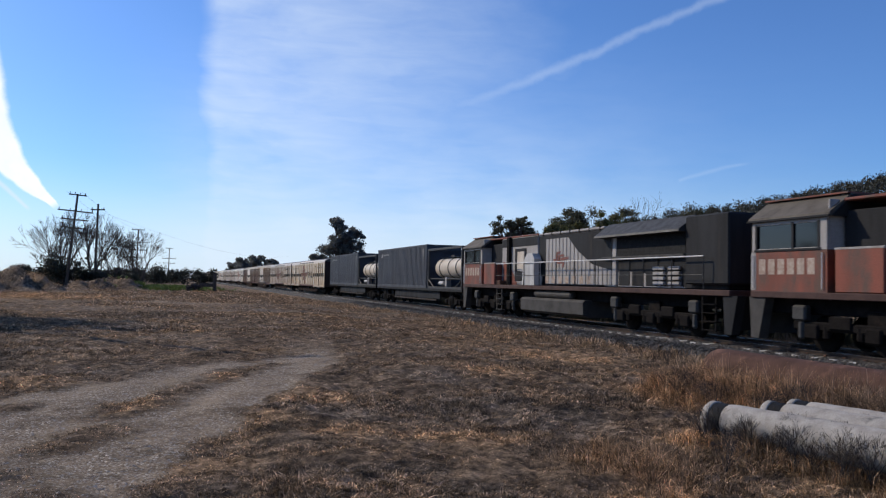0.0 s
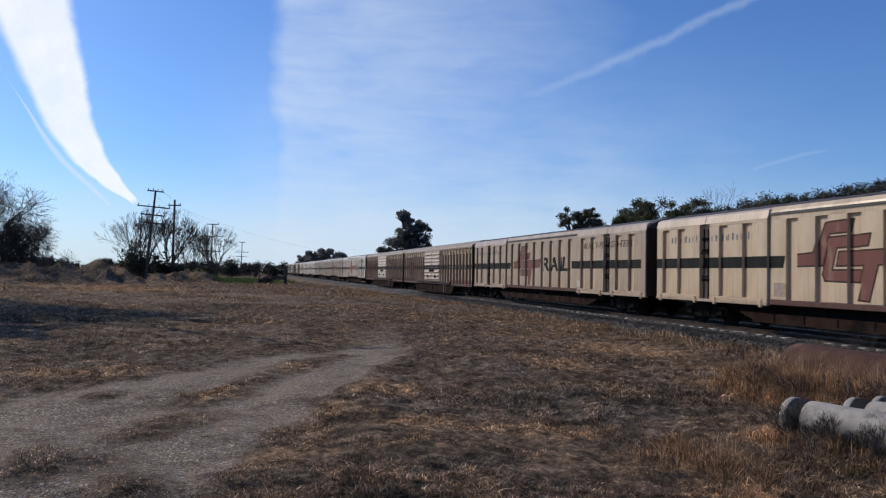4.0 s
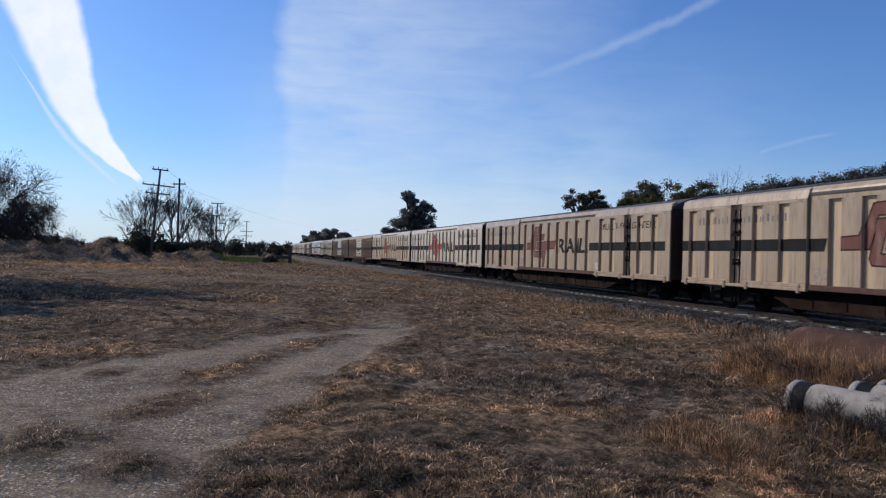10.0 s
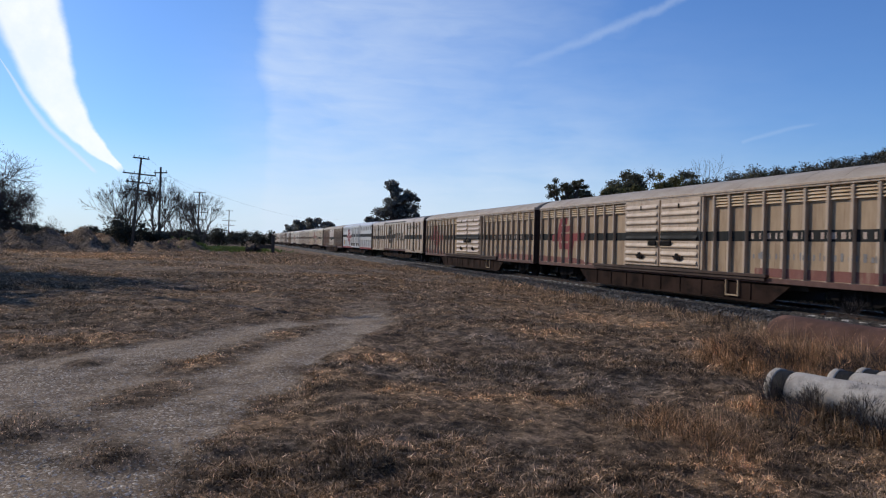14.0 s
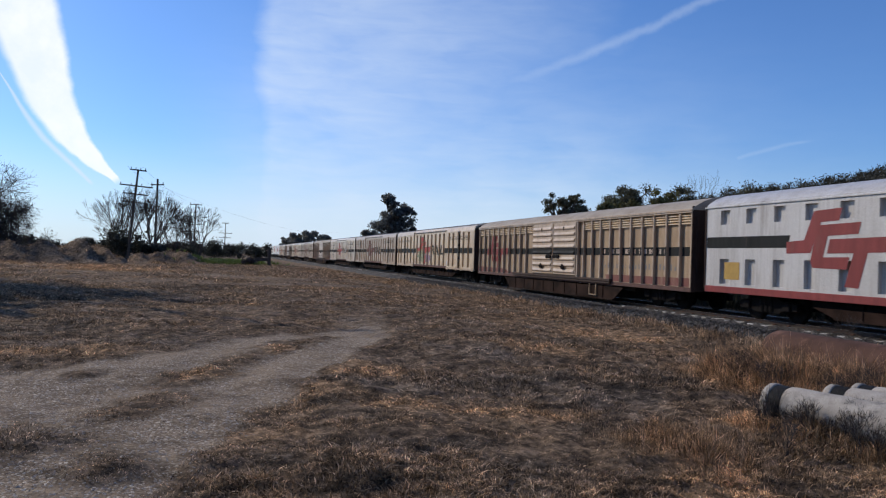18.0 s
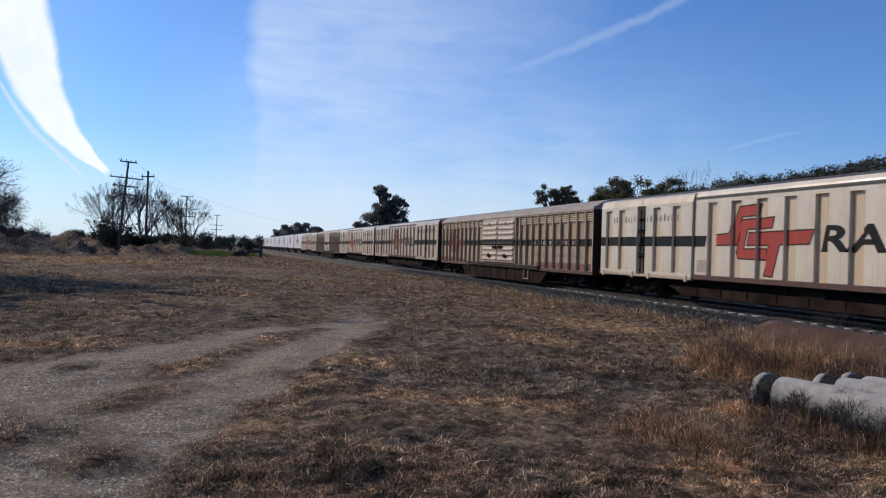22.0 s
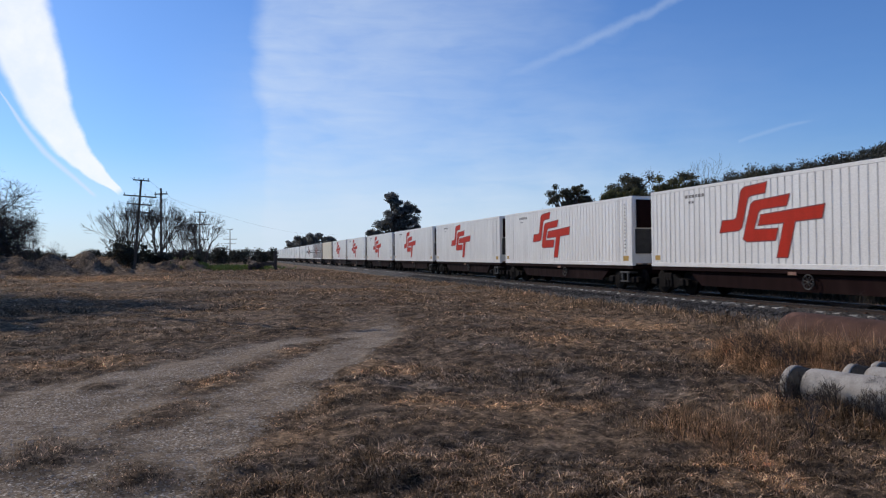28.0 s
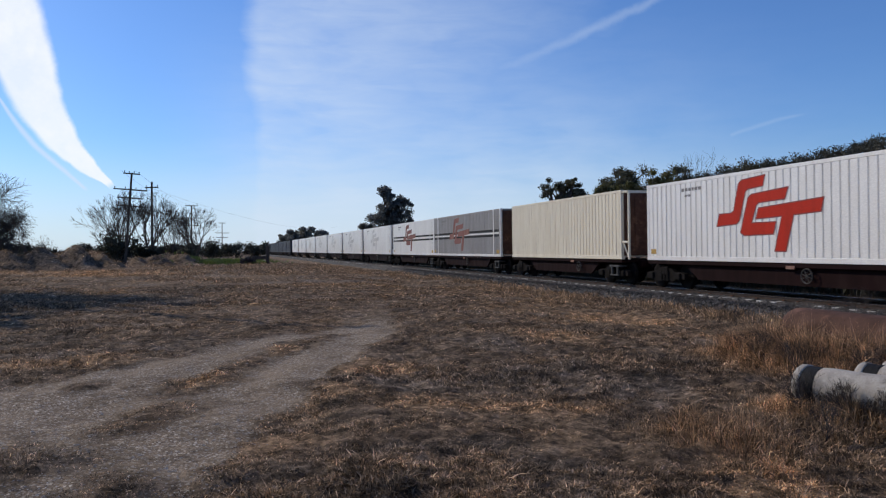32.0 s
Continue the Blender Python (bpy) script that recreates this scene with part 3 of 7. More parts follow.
def along(bm, p0, p1, r0, r1, seg=8, cap=True):
    """A tapered round bar from p0 to p1."""
    p0, p1 = Vector(p0), Vector(p1)
    q = (p1 - p0).to_track_quat("Z", "Y")
    rings = []
    for p, r in ((p0, r0), (p1, r1)):
        rings.append([bm.verts.new(p + q @ Vector((r * math.cos(a), r * math.sin(a), 0))) for a in (2 * math.pi * i / seg for i in range(seg))])
    for i in range(seg):
        bm.faces.new((rings[0][i], rings[0][(i + 1) % seg], rings[1][(i + 1) % seg], rings[1][i]))
    if cap:
        bm.faces.new(rings[0][::-1])
        bm.faces.new(rings[1])
    return bm


def lathe(bm, axis0, axis1, prof, seg=20):
    """Turns (distance along, radius) rows about the line from axis0 towards axis1."""
    a, b = Vector(axis0), Vector(axis1)
    q = (b - a).to_track_quat("Z", "Y")
    rings = []
    for s, r in prof:
        rings.append([bm.verts.new(a + q @ Vector((r * math.cos(t), r * math.sin(t), s))) for t in (2 * math.pi * i / seg for i in range(seg))])
    for r0, r1 in zip(rings, rings[1:]):
        for i in range(seg):
            bm.faces.new((r0[i], r0[(i + 1) % seg], r1[(i + 1) % seg], r1[i]))
    return bm


def extrude_profile(bm, prof, y0, y1):
    """A closed (x, z) outline drawn out along y."""
    a = [bm.verts.new((x, y0, z)) for x, z in prof]
    b = [bm.verts.new((x, y1, z)) for x, z in prof]
    n = len(prof)
    for i in range(n):
        bm.faces.new((a[i], a[(i + 1) % n], b[(i + 1) % n], b[i]))
    bm.faces.new(a)
    bm.faces.new(b[::-1])
    return bm


def empty(name, x, y, z, label, category, group=""):
    ob = new(name)
    ob.location = (x, y, z)
    ob.empty_display_size = 0.3
    return tagged(ob, label, category, group)


# ---- paint laid on stepped sides ----
def clip(poly, a, b):
    for lim, sign in ((a, 1), (b, -1)):
        out = []
        for (u0, z0), (u1, z1) in zip(poly, poly[1:] + poly[:1]):
            in0, in1 = (u0 - lim) * sign >= 0, (u1 - lim) * sign >= 0
            if in0:
                out.append((u0, z0))
            if in0 != in1:
                k = (lim - u0) / (u1 - u0)
                out.append((lim, z0 + k * (z1 - z0)))
        poly = out
        if len(poly) < 3:
            return []
    return poly


def painted(polys, steps):
    """Flat paint over a side with steps: rows (u0, u1, x). Each piece lies 4 mm proud of its step. Doubled 2 mm apart to have depth."""
    bm = bmesh.new()
    for poly in polys:
        for a, b, x in steps:
            q = clip(list(poly), a, b)
            area = sum(p[0] * r[1] - r[0] * p[1] for p, r in zip(q, q[1:] + q[:1])) if q else 0
            if abs(area) < 2e-4:
                continue
            clean = [p for i, p in enumerate(q) if abs(p[0] - q[i - 1][0]) + abs(p[1] - q[i - 1][1]) > 1e-5]
            if len(clean) < 3:
                continue
            bm.faces.new([bm.verts.new((x - 0.004, -u, z)) for u, z in clean])
    bm.normal_update()
    bmesh.ops.triangulate(bm, faces=bm.faces)
    return bm


def words(text, u0, z0, height, width, slant=0.22, bold=0.03):
    """The triangles of a line of capitals in the built-in font, fitted to a height and width."""
    cu = bpy.data.curves.new("type", "FONT")
    cu.body, cu.shear, cu.size = text, 0.0, 1.0
    cu.resolution_u, cu.offset = 3, bold
    ob = bpy.data.objects.new("type", cu)
    scene.collection.objects.link(ob)
    me = bpy.data.meshes.new_from_object(ob.evaluated_get(bpy.context.evaluated_depsgraph_get()))
    bpy.data.objects.remove(ob)
    bpy.data.curves.remove(cu)
    xs = [v.co.x for v in me.vertices]
    ys = [v.co.y for v in me.vertices]
    sx, sz = width / (max(xs) - min(xs)), height / (max(ys) - min(ys))
    at = [(u0 + (v.co.x - min(xs)) * sx + slant * (v.co.y - min(ys)) * sz, z0 + (v.co.y - min(ys)) * sz) for v in me.vertices]
    out = [[at[i] for i in p.vertices] for p in me.polygons]
    bpy.data.meshes.remove(me)
    return out


STROKES = (
    [(.0, .36), (.03, .53), (.155, .535), (.185, .56), (.235, .92), (.27, .97), (.50, 1.0), (.48, .86), (.335, .84), (.31, .81), (.245, .42), (.21, .38)],
    [(.255, .26), (.335, .725), (.37, .765), (.71, .81), (.68, .665), (.44, .645), (.415, .61), (.37, .385), (.60, .385), (.575, .23), (.295, .22)],
    [(.435, .575), (1.0, .645), (.975, .48), (.755, .46), (.685, .01), (.585, .01), (.65, .45), (.41, .435)])


VAN_STROKES = (
    [(.0, .42), (.0, .58), (.165, .60), (.25, .98), (.49, 1.0), (.465, .84), (.315, .83), (.225, .43)],
    [(.285, .79), (.64, .81), (.62, .665), (.375, .65), (.335, .375), (.555, .38), (.535, .225), (.245, .235), (.225, .32)],
    [(.39, .605), (1.0, .63), (.96, .445), (.695, .435), (.63, .0), (.52, .01), (.585, .43), (.37, .425)])


def outlines(polys, width=0.045):
    """Thin strips along the edges of polygons."""
    out = []
    for poly in polys:
        for (u0, z0), (u1, z1) in zip(poly, poly[1:] + poly[:1]):
            ln = math.hypot(u1 - u0, z1 - z0)
            du, dz = (u1 - u0) / ln * width / 2, (z1 - z0) / ln * width / 2
            out.append([(u0 - du - dz, z0 - dz + du), (u0 - du + dz, z0 - dz - du), (u1 + du + dz, z1 + dz - du), (u1 + du - dz, z1 + dz + du)])
    return out


def emblem(u0, u1, z0, z1, strokes=STROKES):
    return [[(u0 + a * (u1 - u0), z0 + b * (z1 - z0)) for a, b in s] for s in strokes]


def bars(u0, z, height, widths, gap=0.06):
    """Writing too small to read, as plain bars."""
    out, u = [], u0
    for w in widths:
        out.append([(u, z), (u + w, z), (u + w, z + height), (u, z + height)])
        u += w + gap
    return out


def letters(polys):
    """The polygons of a line of writing, sorted into one list a letter."""
    groups = []
    for poly in polys:
        pts = {(round(u, 4), round(z, 4)) for u, z in poly}
        touching = [g for g in groups if g[0] & pts]
        for g in touching:
            groups.remove(g)
            pts |= g[0]
        groups.append((pts, [q for g in touching for q in g[1]] + [poly]))
    return [g[1] for g in sorted(groups, key=lambda g: min(g[0]))]


# ---- the train: local y runs back from 0 at the rear of each vehicle to minus its length at the front; x = 0 is the track's middle, z = 0 the rail head ----
TRACK_X = 17.0


def travelled(t):
    """Metres that the train has gone since the start: it gathers speed."""
    s = t / 10
    return 188.524 * s + 9.2207 * s ** 2 - 1.0005 * s ** 3 + 0.23684 * s ** 4


TRAIN = []


def vehicle(name, rear, label, category, group=""):
    ob = empty(name, TRACK_X, rear, 0, label, category, group)
    TRAIN.append((ob, rear))
    return ob


def bogie_frame():
    bm = bmesh.new()
    for x in (-1.02, 1.02):
        prof = [(-1.25, 0.36), (-1.25, 0.56), (-0.95, 0.62), (-0.6, 0.62), (-0.4, 0.74), (0.4, 0.74), (0.6, 0.62), (0.95, 0.62), (1.25, 0.56),
                (1.25, 0.36), (0.75, 0.36), (0.5, 0.26), (-0.5, 0.26), (-0.75, 0.36)]
        a = [bm.verts.new((x - 0.08, y, z)) for y, z in prof]
        b = [bm.verts.new((x + 0.08, y, z)) for y, z in prof]
        for i in range(len(prof)):
            j = (i + 1) % len(prof)
            bm.faces.new((a[i], a[j], b[j], b[i]))
        bm.faces.new(a)
        bm.faces.new(b[::-1])
        for y in (-0.88, 0.88):
            box(bm, x - 0.16, x + 0.16, y - 0.16, y + 0.16, 0.33, 0.58, 0.03)
        for y in (-0.2, 0.0, 0.2):
            lathe(bm, (x * 1.06, y, 0.3), (x * 1.06, y, 1), [(0, 0.02), (0, 0.09), (0.34, 0.09), (0.34, 0.02)], 8)
    box(bm, -1.15, 1.15, -0.24, 0.24, 0.5, 0.8, 0.03)
    return bm


def wheel_mesh():
    bm = bmesh.new()
    lathe(bm, (-0.065, 0, 0), (1, 0, 0), [(0, 0.05), (0, 0.40), (0.02, 0.46), (0.10, 0.455), (0.13, 0.49), (0.135, 0.40), (0.08, 0.36), (0.09, 0.12), (0.14, 0.10), (0.14, 0.04)], 20)
    return bm


def bogie(parent, u):
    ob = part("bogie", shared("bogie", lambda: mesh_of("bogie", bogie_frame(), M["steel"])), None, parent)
    ob.location = (0, -u, 0)
    for y in (-0.88, 0.88):
        for x, turn in ((-0.7175, 0), (0.7175, 180)):
            w = part("wheel", shared("wheel", lambda: mesh_of("wheel", wheel_mesh(), M["steel"])), None, ob)
            w.matrix_basis = pose(x, y, 0.46, 0, 0, turn)
    return ob


def coupler(parent, u, way):
    def make():
        bm = boxes([(-0.12, 0.12, -0.05, 0.55, 0.80, 1.0), (-0.2, 0.2, 0.3, 0.5, 0.74, 1.06)], 0.03)
        return mesh_of("coupler", bm, M["steel"])
    ob = part("coupler", shared("coupler", make), None, parent)
    ob.matrix_basis = pose(0, -u, 0, 0, 0, 0 if way > 0 else 180)
    return ob


def arch(half, eave, ridge, steps=10, drop=0.06, power=2.2):
    top = [(half * math.cos(a), eave + (ridge - eave) * (1 - abs(math.cos(a)) ** power)) for a in (math.pi * i / steps for i in range(steps + 1))]
    return [(half, eave - drop)] + top + [(-half, eave - drop)]


# -- freight van with flat panelled sides and a door bay at each end
VAN = 22.95
MID = [7.13 + 1.17 * i for i in range(8)]
DOOR_SLOTS = (0.45, 1.47, 3.97, 5.2, 16.95, 18.0, 20.4, 21.55)
SLOT = 0.46


def rail_van_steps():
    x_mid, x_mid_in, x_door, x_door_in = -1.46, -1.36, -1.54, -1.44
    rows, cut = [], []
    for s in MID:
        cut.append((s, s + SLOT, x_mid_in))
    for s in DOOR_SLOTS:
        cut.append((s, s + SLOT, x_door_in))
    cut += [(2.86, 3.44, -1.36), (19.3, 19.88, -1.36)]
    cut.sort()
    u = 0.0
    for a, b, x in cut + [(VAN, VAN, 0)]:
        for lo, hi, xx in ((0.0, 6.4, x_door), (6.4, 16.5, x_mid), (16.5, VAN, x_door)):
            p, q = max(u, lo), min(a, hi)
            if q - p > 1e-4:
                rows.append((p, q, xx))
        if b > a:
            rows.append((a, b, x))
        u = b
    return rows


RV_STEPS = rail_van_steps()


def rail_van(rear, tone="cream", roof="roof_dark", emblem_mat="red", graffiti=False, label=""):
    van = vehicle("freight_van", rear, label, "freight van", "panelled freight vans")
    skin, slot = M[tone], M["cream_slot"]

    def core():
        return mesh_of("body", boxes([(-1.36, 1.45, -VAN, 0, 0.9, 3.6)]), slot)
    part("body", shared(("rv core",), core), None, van)

    def rv_roof():
        bm = bmesh.new()
        extrude_profile(bm, arch(1.49, 3.6, 4.03), -VAN - 0.06, 0.06)
        for i in range(1, 19):
            u = i * VAN / 19
            prof = [(x * 1.001, z + 0.006) for x, z in arch(1.49, 3.6, 4.03)]
            extrude_profile(bm, prof, -u - 0.03, -u + 0.03)
        return mesh_of("roof", bm, M[roof])
    part("roof", shared(("rv roof", roof), rv_roof), None, van, "" if roof == "roof_light" else "dark grimy roof sheets")
    for y, nm in ((-VAN - 0.02, "end_wall"), (-0.02, "end_wall")):
        def rv_end():
            return mesh_of("end_wall", boxes([(-1.5, 1.5, 0, 0.04, 0.86, 3.62)]), M["end"])
        e = part(nm, shared("rv end", rv_end), None, van)
        e.location = (0, y, 0)
        for k in range(5):
            r = part("rib", shared("end rib", lambda: mesh_of("rib", boxes([(-0.06, 0.06, -0.03, 0.07, 0.95, 3.4)]), M["end"])), None, e)
            r.location = (-1.24 + k * 0.62, 0, 0)
    # raised panels between the slots of the middle
    edges = [6.42] + [v for s in MID for v in (s, s + SLOT)] + [16.48]
    for a, b in zip(edges[::2], edges[1::2]):
        w = round(b - a, 3)
        p = part("panel", shared(("rv panel", w, tone), lambda: mesh_of("panel", boxes([(-1.46, -1.355, -w, 0, 1.0, 3.42)], 0.012), skin)), None, van)
        p.location = (0, -a, 0)
    part("header", shared(("rv header", tone), lambda: mesh_of("header", extrude_profile(bmesh.new(), [(-1.462, 3.40), (-1.462, 3.60), (-1.44, 3.68), (-1.34, 3.80), (-1.28, 3.80), (-1.28, 3.40)], -16.48, -6.42), skin)), None, van)
    part("sill", shared(("rv sill",), lambda: mesh_of("sill", boxes([(-1.49, -1.30, -16.48, -6.42, 0.84, 1.0)], 0.015), M["sill_red"])), None, van)
    # end door bays
    for base in (0.0, 16.5):
        slots = [s for s in DOOR_SLOTS if base <= s < base + 6.5]
        hi = base + (6.38 if base == 0 else 6.43)
        gap = (base + 2.8, base + 3.38) if base else (2.86, 3.44)
        for lo, up in ((base + 0.05, gap[0]), (gap[1], hi)):
            inner = [s for s in slots if lo < s < up]
            key = ("rv door", tone, round(lo, 2))

            def leaf():
                return mesh_of("door", boxes([(-1.44, -1.365, -up, -lo, 0.9, 3.5)]), slot)
            d = part("door", shared(key, leaf), None, van)
            e2 = [lo] + [v for s in inner for v in (s, s + SLOT)] + [up]
            for a, b in zip(e2[::2], e2[1::2]):
                w = round(b - a, 3)
                p = part("panel", shared(("rv door panel", w, tone), lambda: mesh_of("panel", boxes([(-1.54, -1.435, -w, 0, 1.02, 3.37)], 0.012), skin)), None, d)
                p.location = (0, -a, 0)
            w = round(up - lo, 3)
            for z0, z1 in ((3.36, 3.5), (0.9, 1.02)):
                p = part("edge_strip", shared(("rv strip", w, tone, z0), lambda: mesh_of("edge_strip", boxes([(-1.542, -1.39, -w, 0, z0, z1)], 0.012), skin)), None, d)
                p.location = (0, -lo, 0)

            for k in (-0.5, 0.5):
                h = part("bracket", shared(("rv bracket", tone), lambda: mesh_of("bracket", boxes([(-1.58, -1.5, -0.07, 0.07, 0.74, 0.98)], 0.015), skin)), None, d)
                h.location = (0, -(lo + up) / 2 - k * (up - lo) * 0.8, 0)

        def hood():
            bm = bmesh.new()
            prof = [(-1.55, 3.46), (-1.48, 3.72), (-1.30, 3.80), (-1.30, 3.46)]
            for lo, up in ((base + 0.03, gap[1] - 0.28), (gap[1] - 0.24, hi + 0.03)):
                extrude_profile(bm, prof, -up, -lo)
            return mesh_of("hood", bm, M["cream_old"] if tone == "cream_old" else M["cream"])
        part("hood", shared(("rv hood", tone, base), hood), None, van)

        def rods():
            bm = bmesh.new()
            g = (gap[0] + gap[1]) / 2
            for o in (-0.12, 0.12):
                along(bm, (-1.47, -g + o, 0.92), (-1.47, -g + o, 3.3), 0.028, 0.028, 6)
                for z in (1.5, 1.95, 2.5, 2.9):
                    box(bm, -1.53, -1.42, -g + o - 0.06, -g + o + 0.06, z, z + 0.1, 0.01)
            box(bm, -1.55, -1.5, -g - 0.2, -g + 0.22, 2.44, 2.52, 0.01)
            box(bm, -1.55, -1.5, -g - 0.2, -g + 0.16, 1.62, 1.7, 0.01)
            return mesh_of("lock_rod", bm, M["steel"])
        part("lock_rod", shared(("rv rods", base), rods), None, van)

        def rail_bar():
            return mesh_of("door_rail", boxes([(-1.56, -1.44, -hi - 0.02, -base - 0.02, 0.80, 0.90)], 0.015), M["cream_old"])
        part("door_rail", shared(("rv rail", base), rail_bar), None, van)
    frame_parts(van, VAN, M["steel"])
    # paint
    st = M["black"]
    part("stripe", shared("rv stripe a", lambda: mesh_of("stripe", painted([[(0.05, 1.95), (7.0, 1.95), (7.1, 2.31), (0.05, 2.31)]], RV_STEPS), st)), None, van, "black painted band")
    part("stripe", shared("rv stripe b", lambda: mesh_of("stripe", painted([[(15.55, 1.95), (22.6, 1.95), (22.6, 2.31), (15.65, 2.31)]], RV_STEPS), st)), None, van, "black painted band")
    for i in range(3):
        part("emblem_stroke", shared(("rv emblem", i, emblem_mat), lambda: mesh_of("emblem_stroke", painted([emblem(7.5, 11.8, 1.08, 3.24, VAN_STROKES)[i]], RV_STEPS), M[emblem_mat])), None, van)
    part("emblem_outline", shared("rv emblem edge", lambda: mesh_of("emblem_outline", painted(outlines(emblem(7.5, 11.8, 1.08, 3.24, VAN_STROKES)), [(a, b, x - 0.003) for a, b, x in RV_STEPS]), M["end"])), None, van, "thin dark outline of the emblem")["kind"] = "stuff"
    for name, make, mat, note in (("word", lambda: words("RAIL", 11.95, 1.83, 0.72, 3.45), "black", "large black slanted capital"),
                                  ("line", lambda: words("MULTI-FREIGHTER", 17.1, 2.86, 0.27, 4.6, 0.3, 0.0), "black", "thin dark capital"),
                                  ("web", lambda: [q for k in range(22) for q in bars(0.85 + k * 0.225, 2.86, (0.17, 0.2, 0.24)[k * 7 % 3], [(0.07, 0.10, 0.085, 0.045)[k * 5 % 4]])], "grey_letter", "dark lettering bar")):
        for i, polys in enumerate(shared(("rv letters", name), lambda: letters(make()))):
            part("letter", shared(("rv letter", name, i), lambda: mesh_of("letter", painted(polys, RV_STEPS), M[mat])), None, van, note)
    part("notice", shared("rv notice", lambda: mesh_of("notice", painted([[(6.6, 1.1), (7.1, 1.1), (7.1, 1.5), (6.6, 1.5)]], RV_STEPS), M["worn_letter"])), None, van, "faded safety notice")
    part("notice", shared("rv notice b", lambda: mesh_of("notice", painted([[(16.6, 1.1), (16.9, 1.1), (16.9, 1.4), (16.6, 1.4)]], RV_STEPS), M["lettering"])), None, van, "small white stencil panel")
    if graffiti:
        blob = [[(8.9 + 1.5 * math.cos(a) * r, 1.75 + 0.62 * math.sin(a) * r) for a, r in ((k * math.pi / 12, 0.8 + 0.25 * math.sin(k * 2.1)) for k in range(24))]]
        blob2 = [[(11.0 + 0.9 * math.cos(a) * r, 1.55 + 0.5 * math.sin(a) * r) for a, r in ((k * math.pi / 10, 0.8 + 0.25 * math.sin(k * 1.7)) for k in range(20))]]
        raised = [(a, b, x - 0.003) for a, b, x in RV_STEPS]
        part("graffiti", painted(blob, raised), M["green_paint"], van, "green sprayed graffiti")
        part("graffiti", painted(blob2, raised), M["purple_paint"], van, "purple sprayed graffiti")
    return van


def frame_parts(van, length, mat, low=0.3, b0=2.6, out=1.3, top=0.56):
    """Underframe with a deeper middle, two bogies, couplers, brake gear."""
    def under():
        bm = boxes([(-1.28, 1.28, -length + 0.1, -0.1, 0.78, 0.9), (-0.45, 0.45, -length, 0, 0.72, 0.95), (-1.05, 1.05, -length + 4.4, -4.4, 0.5, 0.79)], 0.01)
        for k in range(6):
            u = 6.2 + k * (length - 12.4) / 5
            box(bm, -1.1, 1.1, -u - 0.05, -u + 0.05, low + 0.05, 0.8)
        return mesh_of("underframe", bm, mat)
    part("underframe", shared(("under", round(length, 2), mat.name, low), under), None, van)

    def girder():
        bm = bmesh.new()
        prof = [(4.7, top), (length - 4.7, top), (length - 5.5, low), (5.5, low)]
        a = [bm.verts.new((-out, -u, z)) for u, z in prof]
        b = [bm.verts.new((-out + 0.06, -u, z)) for u, z in prof]
        for i in range(4):
            bm.faces.new((a[i], a[(i + 1) % 4], b[(i + 1) % 4], b[i]))
        bm.faces.new(a)
        bm.faces.new(b[::-1])
        box(bm, -out - 0.05, -out + 0.1, -length + 5.5, -5.5, low - 0.03, low + 0.02)
        for k in range(9):
            u = 6.4 + k * (length - 12.8) / 8
            box(bm, -out - 0.03, -out + 0.01, -u - 0.03, -u + 0.03, low, top)
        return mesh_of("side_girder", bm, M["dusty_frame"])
    part("side_girder", shared(("girder", round(length, 2), low, out), girder), None, van, "dusty brown fish-bellied girder")

    def gear():
        return mesh_of("brake_box", boxes([(-1.22, -1.05, -length / 2 - 0.5, -length / 2 + 0.5, 0.45, 0.8)], 0.03), M["steel"])

    def cylinder():
        bm = bmesh.new()
        lathe(bm, (-1.0, -length / 2 - 2.4, 0.6), (-1.0, -length / 2 - 1.4, 0.6), [(0, 0.02), (0, 0.18), (1.1, 0.18), (1.1, 0.02)], 12)
        return mesh_of("brake_cylinder", bm, M["steel"])
    part("brake_box", shared(("gear", round(length, 2)), gear), None, van)
    part("brake_cylinder", shared(("gear c", round(length, 2)), cylinder), None, van)
    bogie(van, b0)
    bogie(van, length - b0)
    coupler(van, 0, 1)
    coupler(van, length, -1)


# -- older louvred van with ribbed double doors
LPOSTS = [0.06, 0.98, 1.78, 2.66, 3.5, 4.35, 5.2, 6.05, 6.9, 7.75, 8.8, 14.0, 14.6, 15.4, 16.2, 17.05, 17.9, 18.75, 19.6, 20.45, 21.3, 22.15, 22.9]


def louvre_steps():
    rows = []
    for a, b in zip(LPOSTS, LPOSTS[1:]):
        if a > 8.7 and b < 14.1:
            rows += [(8.86, 11.35, -1.505), (11.47, 13.94, -1.505)]
        else:
            rows.append((a + 0.06, b - 0.06, -1.345))
        rows.append((a - 0.06, a + 0.06, -1.47))
    return rows


LV_STEPS = louvre_steps()


